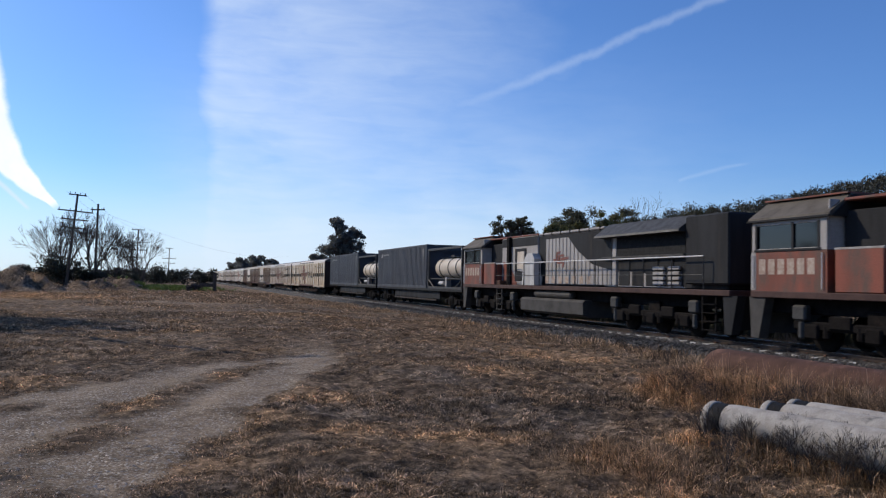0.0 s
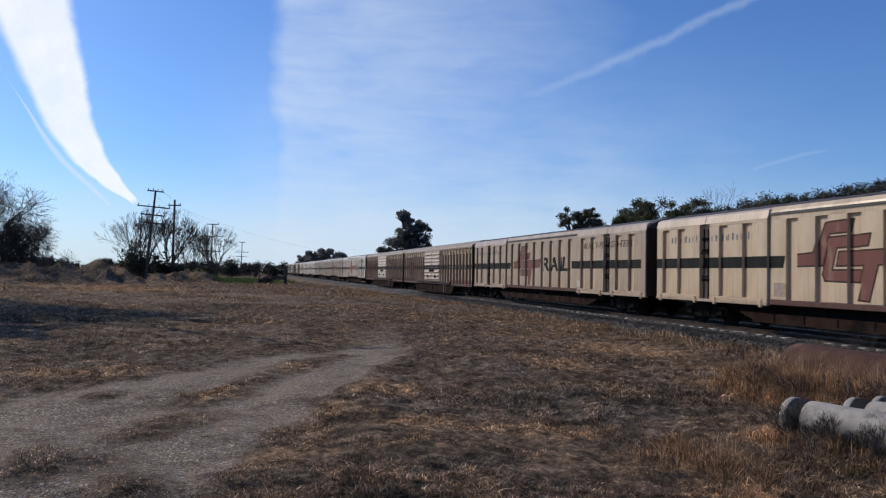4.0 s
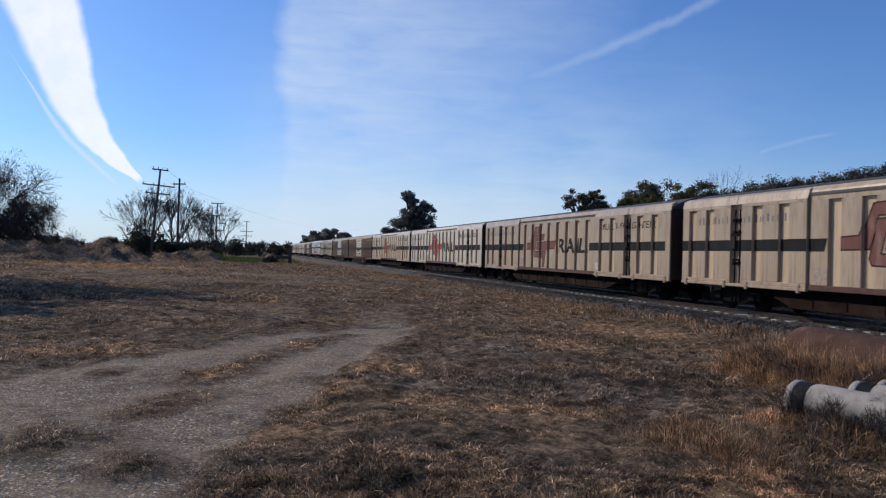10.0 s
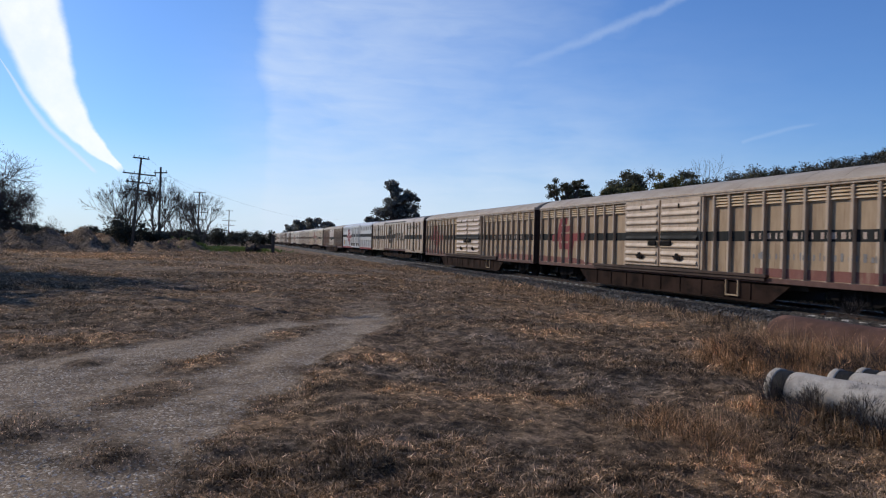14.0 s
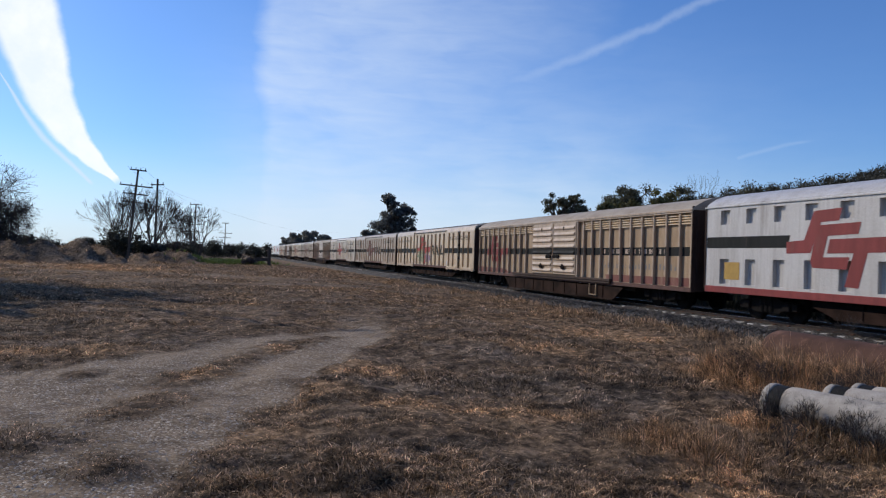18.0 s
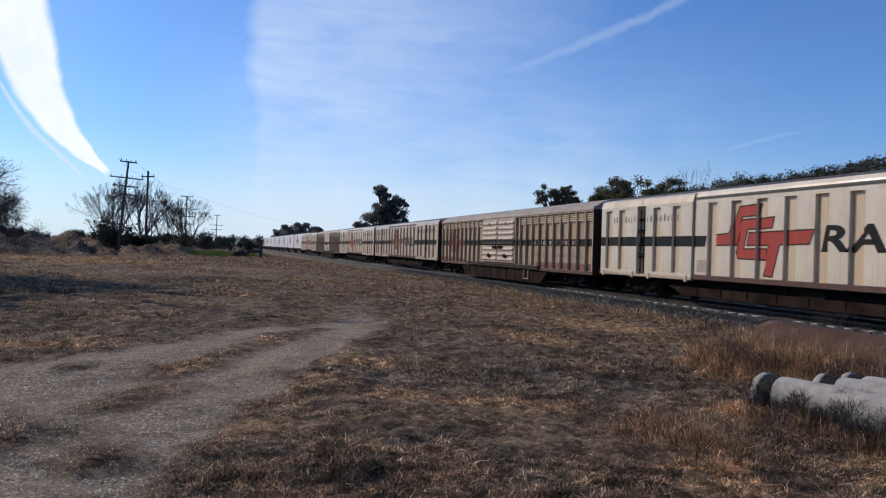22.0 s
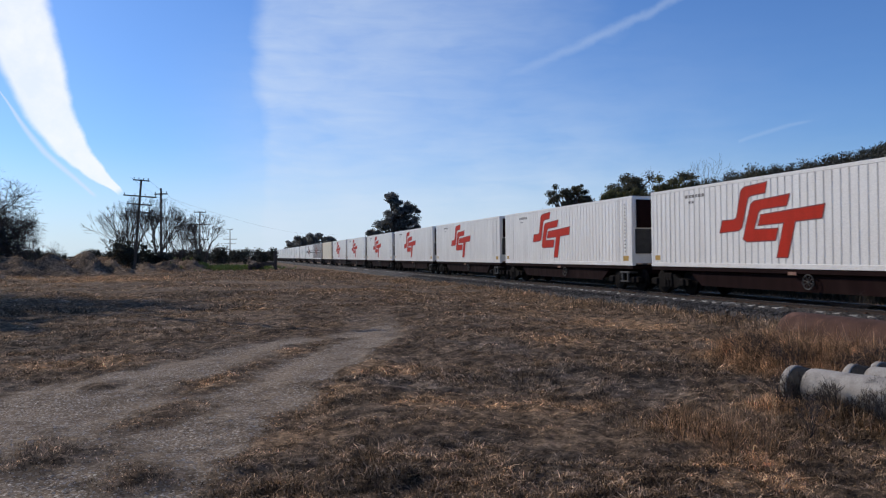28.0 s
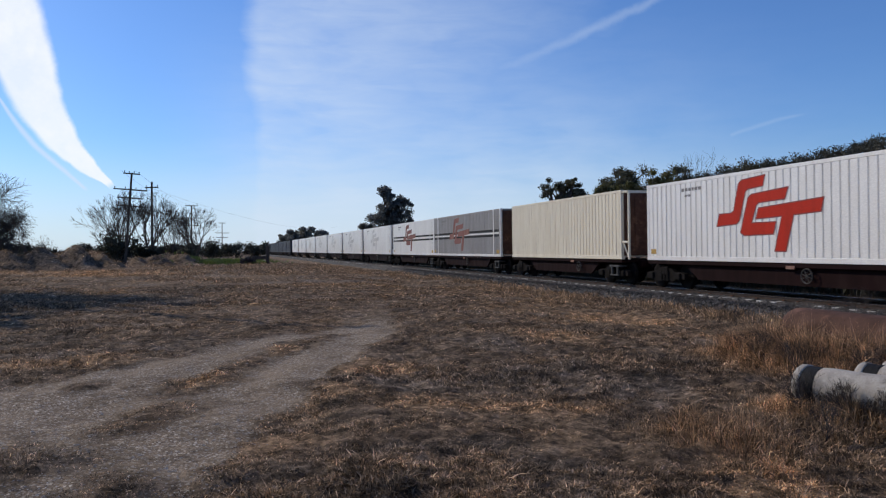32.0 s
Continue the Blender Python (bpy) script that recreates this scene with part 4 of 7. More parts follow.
def louvred_van(rear, label, pale=False):
    van = vehicle("louvred_van", rear, label, "freight van", "louvred freight vans")
    skin = M["cream_old"]
    part("body", shared("lv core", lambda: mesh_of("body", boxes([(-1.345, 1.45, -22.95, 0, 0.80, 3.60)]), M["louvre_panel"])), None, van)

    def roof():
        bm = bmesh.new()
        extrude_profile(bm, arch(1.5, 3.58, 4.04, 12, 0.05, 2.6), -23.0, 0.05)
        for i in range(1, 16):
            prof = [(x * 1.001, z + 0.005) for x, z in arch(1.5, 3.58, 4.04, 12, 0.05, 2.6)]
            extrude_profile(bm, prof, -i * 22.95 / 16 - 0.025, -i * 22.95 / 16 + 0.025)
        return mesh_of("roof", bm, M["roof_light"])
    part("roof", shared("lv roof", roof), None, van)

    def gutter():
        return mesh_of("gutter", boxes([(-1.53, -1.47, -23.0, 0.03, 3.50, 3.58), (-1.5, -1.34, -22.95, 0, 3.44, 3.52)], 0.01), skin)
    part("gutter", shared("lv gutter", gutter), None, van)
    for y in (-22.97, -0.02):
        e = part("end_wall", shared("lv end", lambda: mesh_of("end_wall", boxes([(-1.48, 1.48, 0, 0.04, 0.7, 3.66)]), M["end"])), None, van)
        e.location = (0, y, 0)
        for k in range(6):
            r = part("rib", shared("end rib", lambda: mesh_of("rib", boxes([(-0.06, 0.06, -0.03, 0.07, 0.95, 3.4)]), M["end"])), None, e)
            r.location = (-1.25 + k * 0.5, 0, -0.1)
    for u in LPOSTS:
        p = part("post", shared("lv post", lambda: mesh_of("post", boxes([(-1.47, -1.34, -0.06, 0.06, 0.70, 3.48)], 0.012), skin)), None, van)
        p.location = (0, -u, 0)
    for a, b in zip(LPOSTS, LPOSTS[1:]):
        if a > 8.7 and b < 14.7:
            continue
        w = round(b - a - 0.12, 2)

        def slats():
            bm = bmesh.new()
            for k in range(4):
                z = 3.06 + k * 0.095
                q = [(-1.345, z), (-1.43, z - 0.005), (-1.43, z + 0.02), (-1.36, z + 0.065), (-1.345, z + 0.065)]
                extrude_profile(bm, q, -w, 0)
            return mesh_of("louvre", bm, M["cream"])
        s = part("louvre", shared(("lv louvre", w), slats), None, van)
        s.location = (0, -a - 0.06, 0)

    def leaf():
        bm = boxes([(-1.505, -1.345, -2.5, 0, 0.98, 3.44)], 0.012)
        return mesh_of("door", bm, M["cream"] if pale else skin)

    def rib():
        q = [(-1.5, 0), (-1.565, 0.05), (-1.565, 0.09), (-1.5, 0.2)]
        return mesh_of("rib", extrude_profile(bmesh.new(), q, -2.38, -0.12), M["cream"] if pale else skin)
    for u in (8.86, 11.44):
        d = part("door", shared(("lv door", pale), leaf), None, van)
        d.location = (0, -u, 0)
        for k in range(8):
            if k == 3:
                r = part("rib", shared("lv dark rib", lambda: mesh_of("rib", extrude_profile(bmesh.new(), [(-1.5, 0), (-1.565, 0.05), (-1.565, 0.09), (-1.5, 0.2)], -2.38, -0.12), M["black"])), None, d, "rib crossed by the black band")
            else:
                r = part("rib", shared(("lv rib", pale), rib), None, d)
            r.location = (0, 0, 1.06 + k * 0.292)

        def latch():
            bm = boxes([(-1.6, -1.56, -1.5, -1.0, 1.33, 1.39), (-1.6, -1.55, -1.32, -1.16, 1.24, 1.48)], 0.01)
            box(bm, -1.6, -1.55, -1.46, -1.38, 1.24, 1.36, 0.01)
            return mesh_of("latch", bm, M["steel"])

        def bolt():
            return mesh_of("bolt", boxes([(-1.6, -1.53, -2.45 if u < 10 else -0.85, -1.85 if u < 10 else -0.12, 1.74, 1.92)], 0.03), M["steel"])
        part("latch", shared("lv latch", latch), None, d)
        part("bolt", shared(("lv bolt", u < 10), bolt), None, d)
        part("rust_stain", shared(("lv stain", u < 10), lambda: mesh_of("rust_stain", painted([[(1.08, 1.22), (1.2, 1.26), (1.34, 1.2), (1.46, 1.3), (1.5, 1.4), (1.38, 1.43), (1.24, 1.47), (1.12, 1.42), (1.02, 1.34)]], [(0, 2.5, -1.568)]), M["rust"])), None, d, "rusty rubbed patch round the latch")
        part("hook", shared("lv hook", lambda: mesh_of("hook", boxes([(-1.58, -1.54, -1.31, -1.23, 3.10, 3.26)], 0.01), M["steel"])), None, d)

    def track_bar():
        return mesh_of("door_track", boxes([(-1.6, -1.46, -17.4, -6.2, 0.84, 0.94), (-1.56, -1.34, -17.3, -6.3, 0.74, 0.84)], 0.012), M["end"])
    part("door_track", shared("lv track", track_bar), None, van)
    part("sill", shared("lv sill", lambda: mesh_of("sill", boxes([(-1.475, -1.3, -22.95, 0, 0.68, 0.84)], 0.012), M["sill_red"])), None, van)
    frame_parts(van, 22.95, M["grimy_frame"], 0.10, 2.4, 1.44, 0.62)
    part("step_stirrup", shared("lv stirrup", lambda: mesh_of("step_stirrup", boxes([(-1.52, -1.48, -16.04, -16.0, 0.2, 0.7), (-1.52, -1.48, -15.44, -15.4, 0.2, 0.7), (-1.52, -1.46, -16.04, -15.4, 0.2, 0.24)]), M["louvre_panel"])), None, van, "pale bent steel stirrup")
    part("stripe", shared("lv stripe", lambda: mesh_of("stripe", painted([[(0, 1.93), (22.9, 1.93), (22.9, 2.25), (0, 2.25)]], LV_STEPS), M["black"])), None, van, "black painted band")
    raised = [(a, b, x - 0.003) for a, b, x in LV_STEPS]
    for i in range(3):
        part("emblem_stroke", shared(("lv emblem", i), lambda: mesh_of("emblem_stroke", painted([emblem(1.3, 4.9, 1.05, 3.0, VAN_STROKES)[i]], raised), M["crimson"])), None, van)
    part("lettering", shared("lv letter", lambda: mesh_of("lettering", painted([q for k in range(14) for q in bars(16.4 + k * 0.36, 2.0, 0.18, [(0.12, 0.2, 0.16, 0.08)[k * 5 % 4]])], raised), M["worn_letter"])), None, van, "pale lettering bars on the band")
    part("lettering", shared("lv letter b", lambda: mesh_of("lettering", painted([q for k in range(23) for q in bars(16.5 + k * 0.25, 1.40, (0.14, 0.17, 0.22)[k * 7 % 3], [(0.08, 0.11, 0.09, 0.045)[k * 5 % 4]])], raised), M["grey_letter"])), None, van, "row of dark lettering bars")
    for key, poly in (("a", [(16.6, 0.86), (22.9, 0.86), (22.9, 1.16), (16.6, 1.12)]), ("b", [(0, 0.86), (6.0, 0.86), (4.2, 1.1), (0, 1.14)])):
        part("paint_band", shared(("lv low", key), lambda: mesh_of("paint_band", painted([poly], LV_STEPS), M["red_old"])), None, van, "rubbed red band along the bottom")
    return van


# -- silver van with rows of small sunk panels
def silver_van(rear, label):
    van = vehicle("freight_van", rear, label, "freight van")
    skin = M["silver"]
    cut = []
    for k in range(6):
        cut.append((0.75 + k * 1.25, 1.22 + k * 1.25))
    for k in range(6):
        cut.append((15.2 + k * 1.25, 15.67 + k * 1.25))
    doors = [(8.4, 8.95), (9.7, 10.25), (11.0, 11.75), (12.4, 12.95), (13.6, 14.15)]
    part("body", boxes([(-1.33, 1.45, -22.6, 0, 0.95, 3.6)]), M["silver"], van)
    bm = bmesh.new()
    extrude_profile(bm, arch(1.5, 3.55, 4.05, 12, 0.03, 2.8), -22.65, 0.05)
    part("roof", bm, skin, van)
    for y in (-22.62, -0.02):
        part("end_wall", boxes([(-1.49, 1.49, y, y + 0.04, 0.86, 3.6), (-0.5, 0.5, y - 0.03, y + 0.07, 1.0, 3.4)]), M["end"], van)
    for base in (0.0, 14.65):
        top = base + 8.0 - (0.05 if base else 0)
        slots = [c for c in cut if base <= c[0] < base + 8]
        rows = [(-1.46, -1.32, -top, -base - 0.02, 1.85, 2.96), (-1.46, -1.32, -top, -base - 0.02, 3.42, 3.6), (-1.46, -1.32, -top, -base - 0.02, 0.95, 1.05)]
        e2 = [base + 0.02] + [v for s in slots for v in s] + [top]
        for a, b in zip(e2[::2], e2[1::2]):
            rows += [(-1.46, -1.32, -b, -a, 1.05, 1.85), (-1.46, -1.32, -b, -a, 2.96, 3.42)]
        part("side_panel", boxes(rows), skin, van)
        part("sill", boxes([(-1.49, -1.3, -top, -base - 0.02, 0.76, 0.97)], 0.012), M["crimson"], van, "dull red painted sill")
    for lo, up in ((8.05, 11.35), (11.4, 14.6)):
        inner = [c for c in doors if lo < c[0] < up]
        bm = boxes([(-1.40, -1.32, -up, -lo, 0.86, 3.66)])
        e2 = [lo] + [v for s in inner for v in s] + [up]
        for a, b in zip(e2[::2], e2[1::2]):
            if b > a:
                box(bm, -1.53, -1.40, -b, -a, 1.0, 3.4)
        box(bm, -1.532, -1.40, -up, -lo, 3.4, 3.66)
        box(bm, -1.532, -1.40, -up, -lo, 0.86, 1.0)
        d = part("door", bm, skin, van)
        for a, b in inner:
            part("latch", boxes([(-1.6, -1.5, -a - 0.18, -a - 0.02, 1.3, 1.42), (-1.58, -1.5, -a - 0.14, -a - 0.06, 1.1, 1.35)], 0.01), M["steel"], d)
    bm = bmesh.new()
    along(bm, (-1.5, -11.37, 0.95), (-1.5, -11.37, 3.6), 0.035, 0.035, 6)
    part("lock_rod", bm, M["steel"], van)
    flat = []
    for lo, hi, x, sl in ((0, 8.02, -1.46, []), (8.05, 14.62, -1.53, doors), (14.66, 22.6, -1.46, [])):
        u = lo
        for a, b in sl + [(hi, hi)]:
            flat.append((u, a, x))
            if b > a:
                flat.append((a, b, -1.40))
            u = b
    up = [(a, b, x - 0.003) for a, b, x in flat]
    part("stripe", painted([[(0.05, 2.2), (3.85, 2.2), (3.95, 2.56), (0.05, 2.56)], [(7.9, 2.2), (22.5, 2.2), (22.5, 2.56), (8.0, 2.56)]], flat), M["black"], van, "dark painted band")
    for s in emblem(3.8, 7.95, 1.15, 3.25, VAN_STROKES):
        part("emblem_stroke", painted([s], up), M["crimson"], van)
    part("notice", painted([[(1.0, 1.2), (1.75, 1.2), (1.75, 1.75), (1.0, 1.75)]], up), M["yellow"], van, "yellow safety notice")
    frame_parts(van, 22.6, M["steel"])
    return van


# -- containers on skeleton wagons
def corrugated(length, z0, z1, pitch, groove, depth, x_out, mat, ends=0.0):
    """One side of a container: upright ribs with grooves between them."""
    bm = bmesh.new()
    n = int((length - 2 * ends) / pitch)
    p = (length - 2 * ends) / n
    outline = []
    for i in range(n):
        a = ends + i * p
        outline += [(a, x_out), (a + p - groove, x_out), (a + p - groove * 0.75, x_out + depth), (a + p - groove * 0.25, x_out + depth)]
    outline.append((length - ends, x_out))
    lo = [bm.verts.new((x, -u, z0)) for u, x in outline]
    hi = [bm.verts.new((x, -u, z1)) for u, x in outline]
    for i in range(len(outline) - 1):
        bm.faces.new((lo[i], lo[i + 1], hi[i + 1], hi[i]))
    return mesh_of("side_panel", bm, mat)


def container(parent, length, base, mat, style):
    """A container as a part of its wagon's load."""
    top = base + 2.86
    key = (round(length, 2), style, mat)
    m = M[mat]
    trim = M["white"] if mat == "grey_box" else m

    def body():
        return mesh_of("box_body", boxes([(-1.17, 1.2, -length + 0.03, -0.03, base + 0.1, top - 0.02)]), m)
    c = part("container", shared(("ct",) + key, body), None, parent)
    pitch, groove, depth = (0.3, 0.05, 0.022) if style != "deep" else (0.28, 0.11, 0.032)
    part("side_panel", shared(("ct side",) + key, lambda: corrugated(length, base + 0.14, top - 0.1, pitch, groove, depth, -1.212, m, 0.12)), None, c)

    def post():
        return mesh_of("corner_post", boxes([(-1.225, -1.1, -0.13, 0, base, top), (-1.235, -1.08, -0.17, 0, base, base + 0.12), (-1.235, -1.08, -0.17, 0, top - 0.12, top)], 0.008), trim)
    spots = [0, length - 0.13]
    if length > 13:
        spots += [1.18, length - 1.31]
    for u in spots:
        p = part("corner_post", shared(("ct post", mat, base), post), None, c)
        p.location = (0, -u, 0)
    part("top_rail", shared(("ct top",) + key, lambda: mesh_of("top_rail", boxes([(-1.222, -1.12, -length, 0, top - 0.11, top)], 0.01), m)), None, c)
    part("bottom_rail", shared(("ct low",) + key, lambda: mesh_of("bottom_rail", boxes([(-1.228, -1.12, -length, 0, base, base + 0.15)], 0.01), trim)), None, c)
    part("roof_panel", shared(("ct roof",) + key, lambda: mesh_of("roof_panel", boxes([(-1.2, 1.2, -length + 0.02, -0.02, top - 0.03, top - 0.005)]), m)), None, c)
    if style in ("logo", "dull", "band") and mat != "grey_box":
        def cooler():
            bm = boxes([(-1.0, 1.0, -length - 0.06, -length + 0.05, top - 1.3, top - 0.15)], 0.02)
            for k in range(3):
                box(bm, -0.9 + k * 0.65, -0.4 + k * 0.65, -length - 0.09, -length - 0.05, top - 1.2, top - 0.8)
            return mesh_of("cooling_unit", bm, M["frame_red"])
        part("cooling_unit", shared(("ct cool",) + key, cooler), None, c, "dark red cooling unit on the end")
        # White end given dark grey in place of its shade.
        part("end_panel", shared(("ct end",) + key, lambda: mesh_of("end_panel", boxes([(-1.05, 1.05, -length - 0.04, -length + 0.05, base + 0.5, top - 1.35)], 0.02), M["dark_frame"])), None, c)
    if mat in ("grey_box", "white_cream"):
        part("end_wall", shared(("ct endwall",) + key, lambda: mesh_of("end_wall", boxes([(-1.1, 1.1, -length - 0.02, -length + 0.05, base + 0.15, top - 0.12)] + [(-1.0 + k * 0.4, -0.85 + k * 0.4, -length - 0.05, -length, base + 0.2, top - 0.2) for k in range(5)], 0.005), M["rust"])), None, c, "rust brown end wall")
    flat = [(0, length, -1.216)]
    if style in ("logo", "band", "dull"):
        # The dull style paints the emblem silver grey to stand in for glare.
        mats = {"logo": ("red_new",), "band": ("red_old",), "dull": ("silver",)}[style] * 3
        for i in range(3):
            part("emblem_stroke", shared(("ct emblem", style, i), lambda: mesh_of("emblem_stroke", painted([emblem(4.3, 9.0, base + 0.32, base + 2.66)[i]], flat), M[mats[i]])), None, c)
    if style == "logo":
        part("emblem_outline", shared("ct emblem edge", lambda: mesh_of("emblem_outline", painted(outlines(emblem(4.3, 9.0, base + 0.32, base + 2.66), 0.035), [(0, length, -1.218)]), M["crimson"])), None, c, "thin dark red outline")["kind"] = "stuff"
    if style == "band":
        part("stripe", shared("ct band", lambda: mesh_of("stripe", painted([[(0.3, base + 1.2), (length - 0.3, base + 1.2), (length - 0.3, base + 1.34), (0.3, base + 1.34)], [(0.3, base + 1.5), (length - 0.3, base + 1.5), (length - 0.3, base + 1.64), (0.3, base + 1.64)]], [(0, length, -1.214)]), M["black"])), None, c)
    if style == "band":
        part("stripe", shared("ct line", lambda: mesh_of("stripe", painted([[(0.3, base + 1.38), (length - 0.3, base + 1.38), (length - 0.3, base + 1.46), (0.3, base + 1.46)]], [(0, length, -1.214)]), M["white"])), None, c, "thin white line")
    if length > 13:
        part("lettering", shared(("ct code", mat), lambda: mesh_of("lettering", painted(bars(2.3, top - 0.40, 0.11, [0.16, 0.16, 0.16, 0.1, 0.16, 0.16], 0.05) + bars(2.5, top - 0.60, 0.08, [0.14, 0.14], 0.05), flat), M["grey_letter"])), None, c, "grey stencilled bars")
        part("lettering", shared(("ct code2", mat), lambda: mesh_of("lettering", painted([q for k in range(14) for q in bars(length - 0.62, base + 0.55 + k * 0.15, 0.07, [0.09])], flat), M["grey_letter"])), None, c, "column of stencilled marks")
        part("notice", shared("ct yellow", lambda: mesh_of("notice", painted([[(0.25, base + 0.24), (0.6, base + 0.24), (0.6, base + 0.42), (0.25, base + 0.42)], [(length - 0.75, base + 0.2), (length - 0.3, base + 0.2), (length - 0.3, base + 0.4), (length - 0.75, base + 0.4)]], flat), M["yellow"])), None, c, "yellow warning labels")
    if style == "deep":
        part("lettering", shared("ct mark", lambda: mesh_of("lettering", painted([[(0.9, top - 0.62), (1.08, top - 0.54), (1.15, top - 0.36), (1.34, top - 0.33), (1.5, top - 0.52), (1.28, top - 0.68)]] + bars(1.7, top - 0.52, 0.12, [0.13, 0.12, 0.13, 0.12, 0.13, 0.12, 0.13], 0.09), flat), M["grey_box"])), None, c, "faded white mark and lettering bars")
        part("scrape", shared("ct scrape", lambda: mesh_of("scrape", painted([[(11.3, top - 0.35), (11.7, top - 0.2), (11.62, top - 0.7), (11.5, top - 1.0), (11.45, top - 0.6)], [(11.55, top - 1.05), (11.7, top - 1.0), (11.6, top - 1.4)]], flat), M["grey_letter"])), None, c, "pale scraped paint")
    return c


def container_wagon(rear, length, mat, style, label, pitch):
    wagon = vehicle("container_wagon", rear, label, "container wagon", "container wagons")
    base = 1.04
    c = container(wagon, length, base, mat, style)

    def sill():
        bm = boxes([(-1.2, 1.2, -length, 0, 0.9, 1.03), (-0.5, 0.5, -length - 0.3, 0.3, 0.7, 0.98)], 0.01)
        prof = [(2.2, 0.92), (length - 2.2, 0.92), (length - 3.0, 0.38), (3.0, 0.38)]
        for x in (-1.05, 0.97):
            a = [bm.verts.new((x, -u, z)) for u, z in prof]
            b = [bm.verts.new((x + 0.08, -u, z)) for u, z in prof]
            for i in range(4):
                bm.faces.new((a[i], a[(i + 1) % 4], b[(i + 1) % 4], b[i]))
            bm.faces.new(a)
            bm.faces.new(b[::-1])
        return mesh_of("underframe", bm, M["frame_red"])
    part("underframe", shared(("cw under", round(length, 2)), sill), None, wagon, "dark red frame")

    def hand_wheel():
        bm = bmesh.new()
        n = 18
        for i in range(n):
            a0, a1 = 2 * math.pi * i / n, 2 * math.pi * (i + 1) / n
            along(bm, (-1.2, -8.3 + 0.21 * math.cos(a0), 0.68 + 0.21 * math.sin(a0)), (-1.2, -8.3 + 0.21 * math.cos(a1), 0.68 + 0.21 * math.sin(a1)), 0.02, 0.02, 6, False)
        for i in range(4):
            a0 = math.pi * i / 4 + 0.3
            along(bm, (-1.2, -8.3 - 0.2 * math.cos(a0), 0.68 - 0.2 * math.sin(a0)), (-1.2, -8.3 + 0.2 * math.cos(a0), 0.68 + 0.2 * math.sin(a0)), 0.010, 0.010, 6)
        along(bm, (-1.22, -8.3, 0.68), (-1.0, -8.3, 0.68), 0.035, 0.035, 8)
        return mesh_of("brake_wheel", bm, M["fuel_tank"])
    part("brake_wheel", shared("cw wheel", hand_wheel), None, wagon)
    part("label_plate", shared("cw plate", lambda: mesh_of("label_plate", boxes([(-1.225, -1.2, -7.85, -7.5, 0.86, 0.96)], 0.005), M["red_old"])), None, wagon)
    for u, w in ((1.0, 1), (length - 1.0, -1)):
        bogie(wagon, u)
    coupler(wagon, -0.2, 1)
    coupler(wagon, length + 0.2, -1)

    def step():
        return mesh_of("end_step", boxes([(-1.3, -0.9, -0.1, 0.7, 0.72, 0.8), (-1.28, -1.2, 0.05, 0.15, 0.4, 0.75), (-1.28, -1.2, 0.5, 0.6, 0.4, 0.75), (-1.3, -1.1, 0.0, 0.65, 0.36, 0.42)], 0.01), M["dark_frame"])
    s = part("end_step", shared("cw step", step), None, wagon)
    s.location = (0, -length + 0.2, 0)
    return wagon


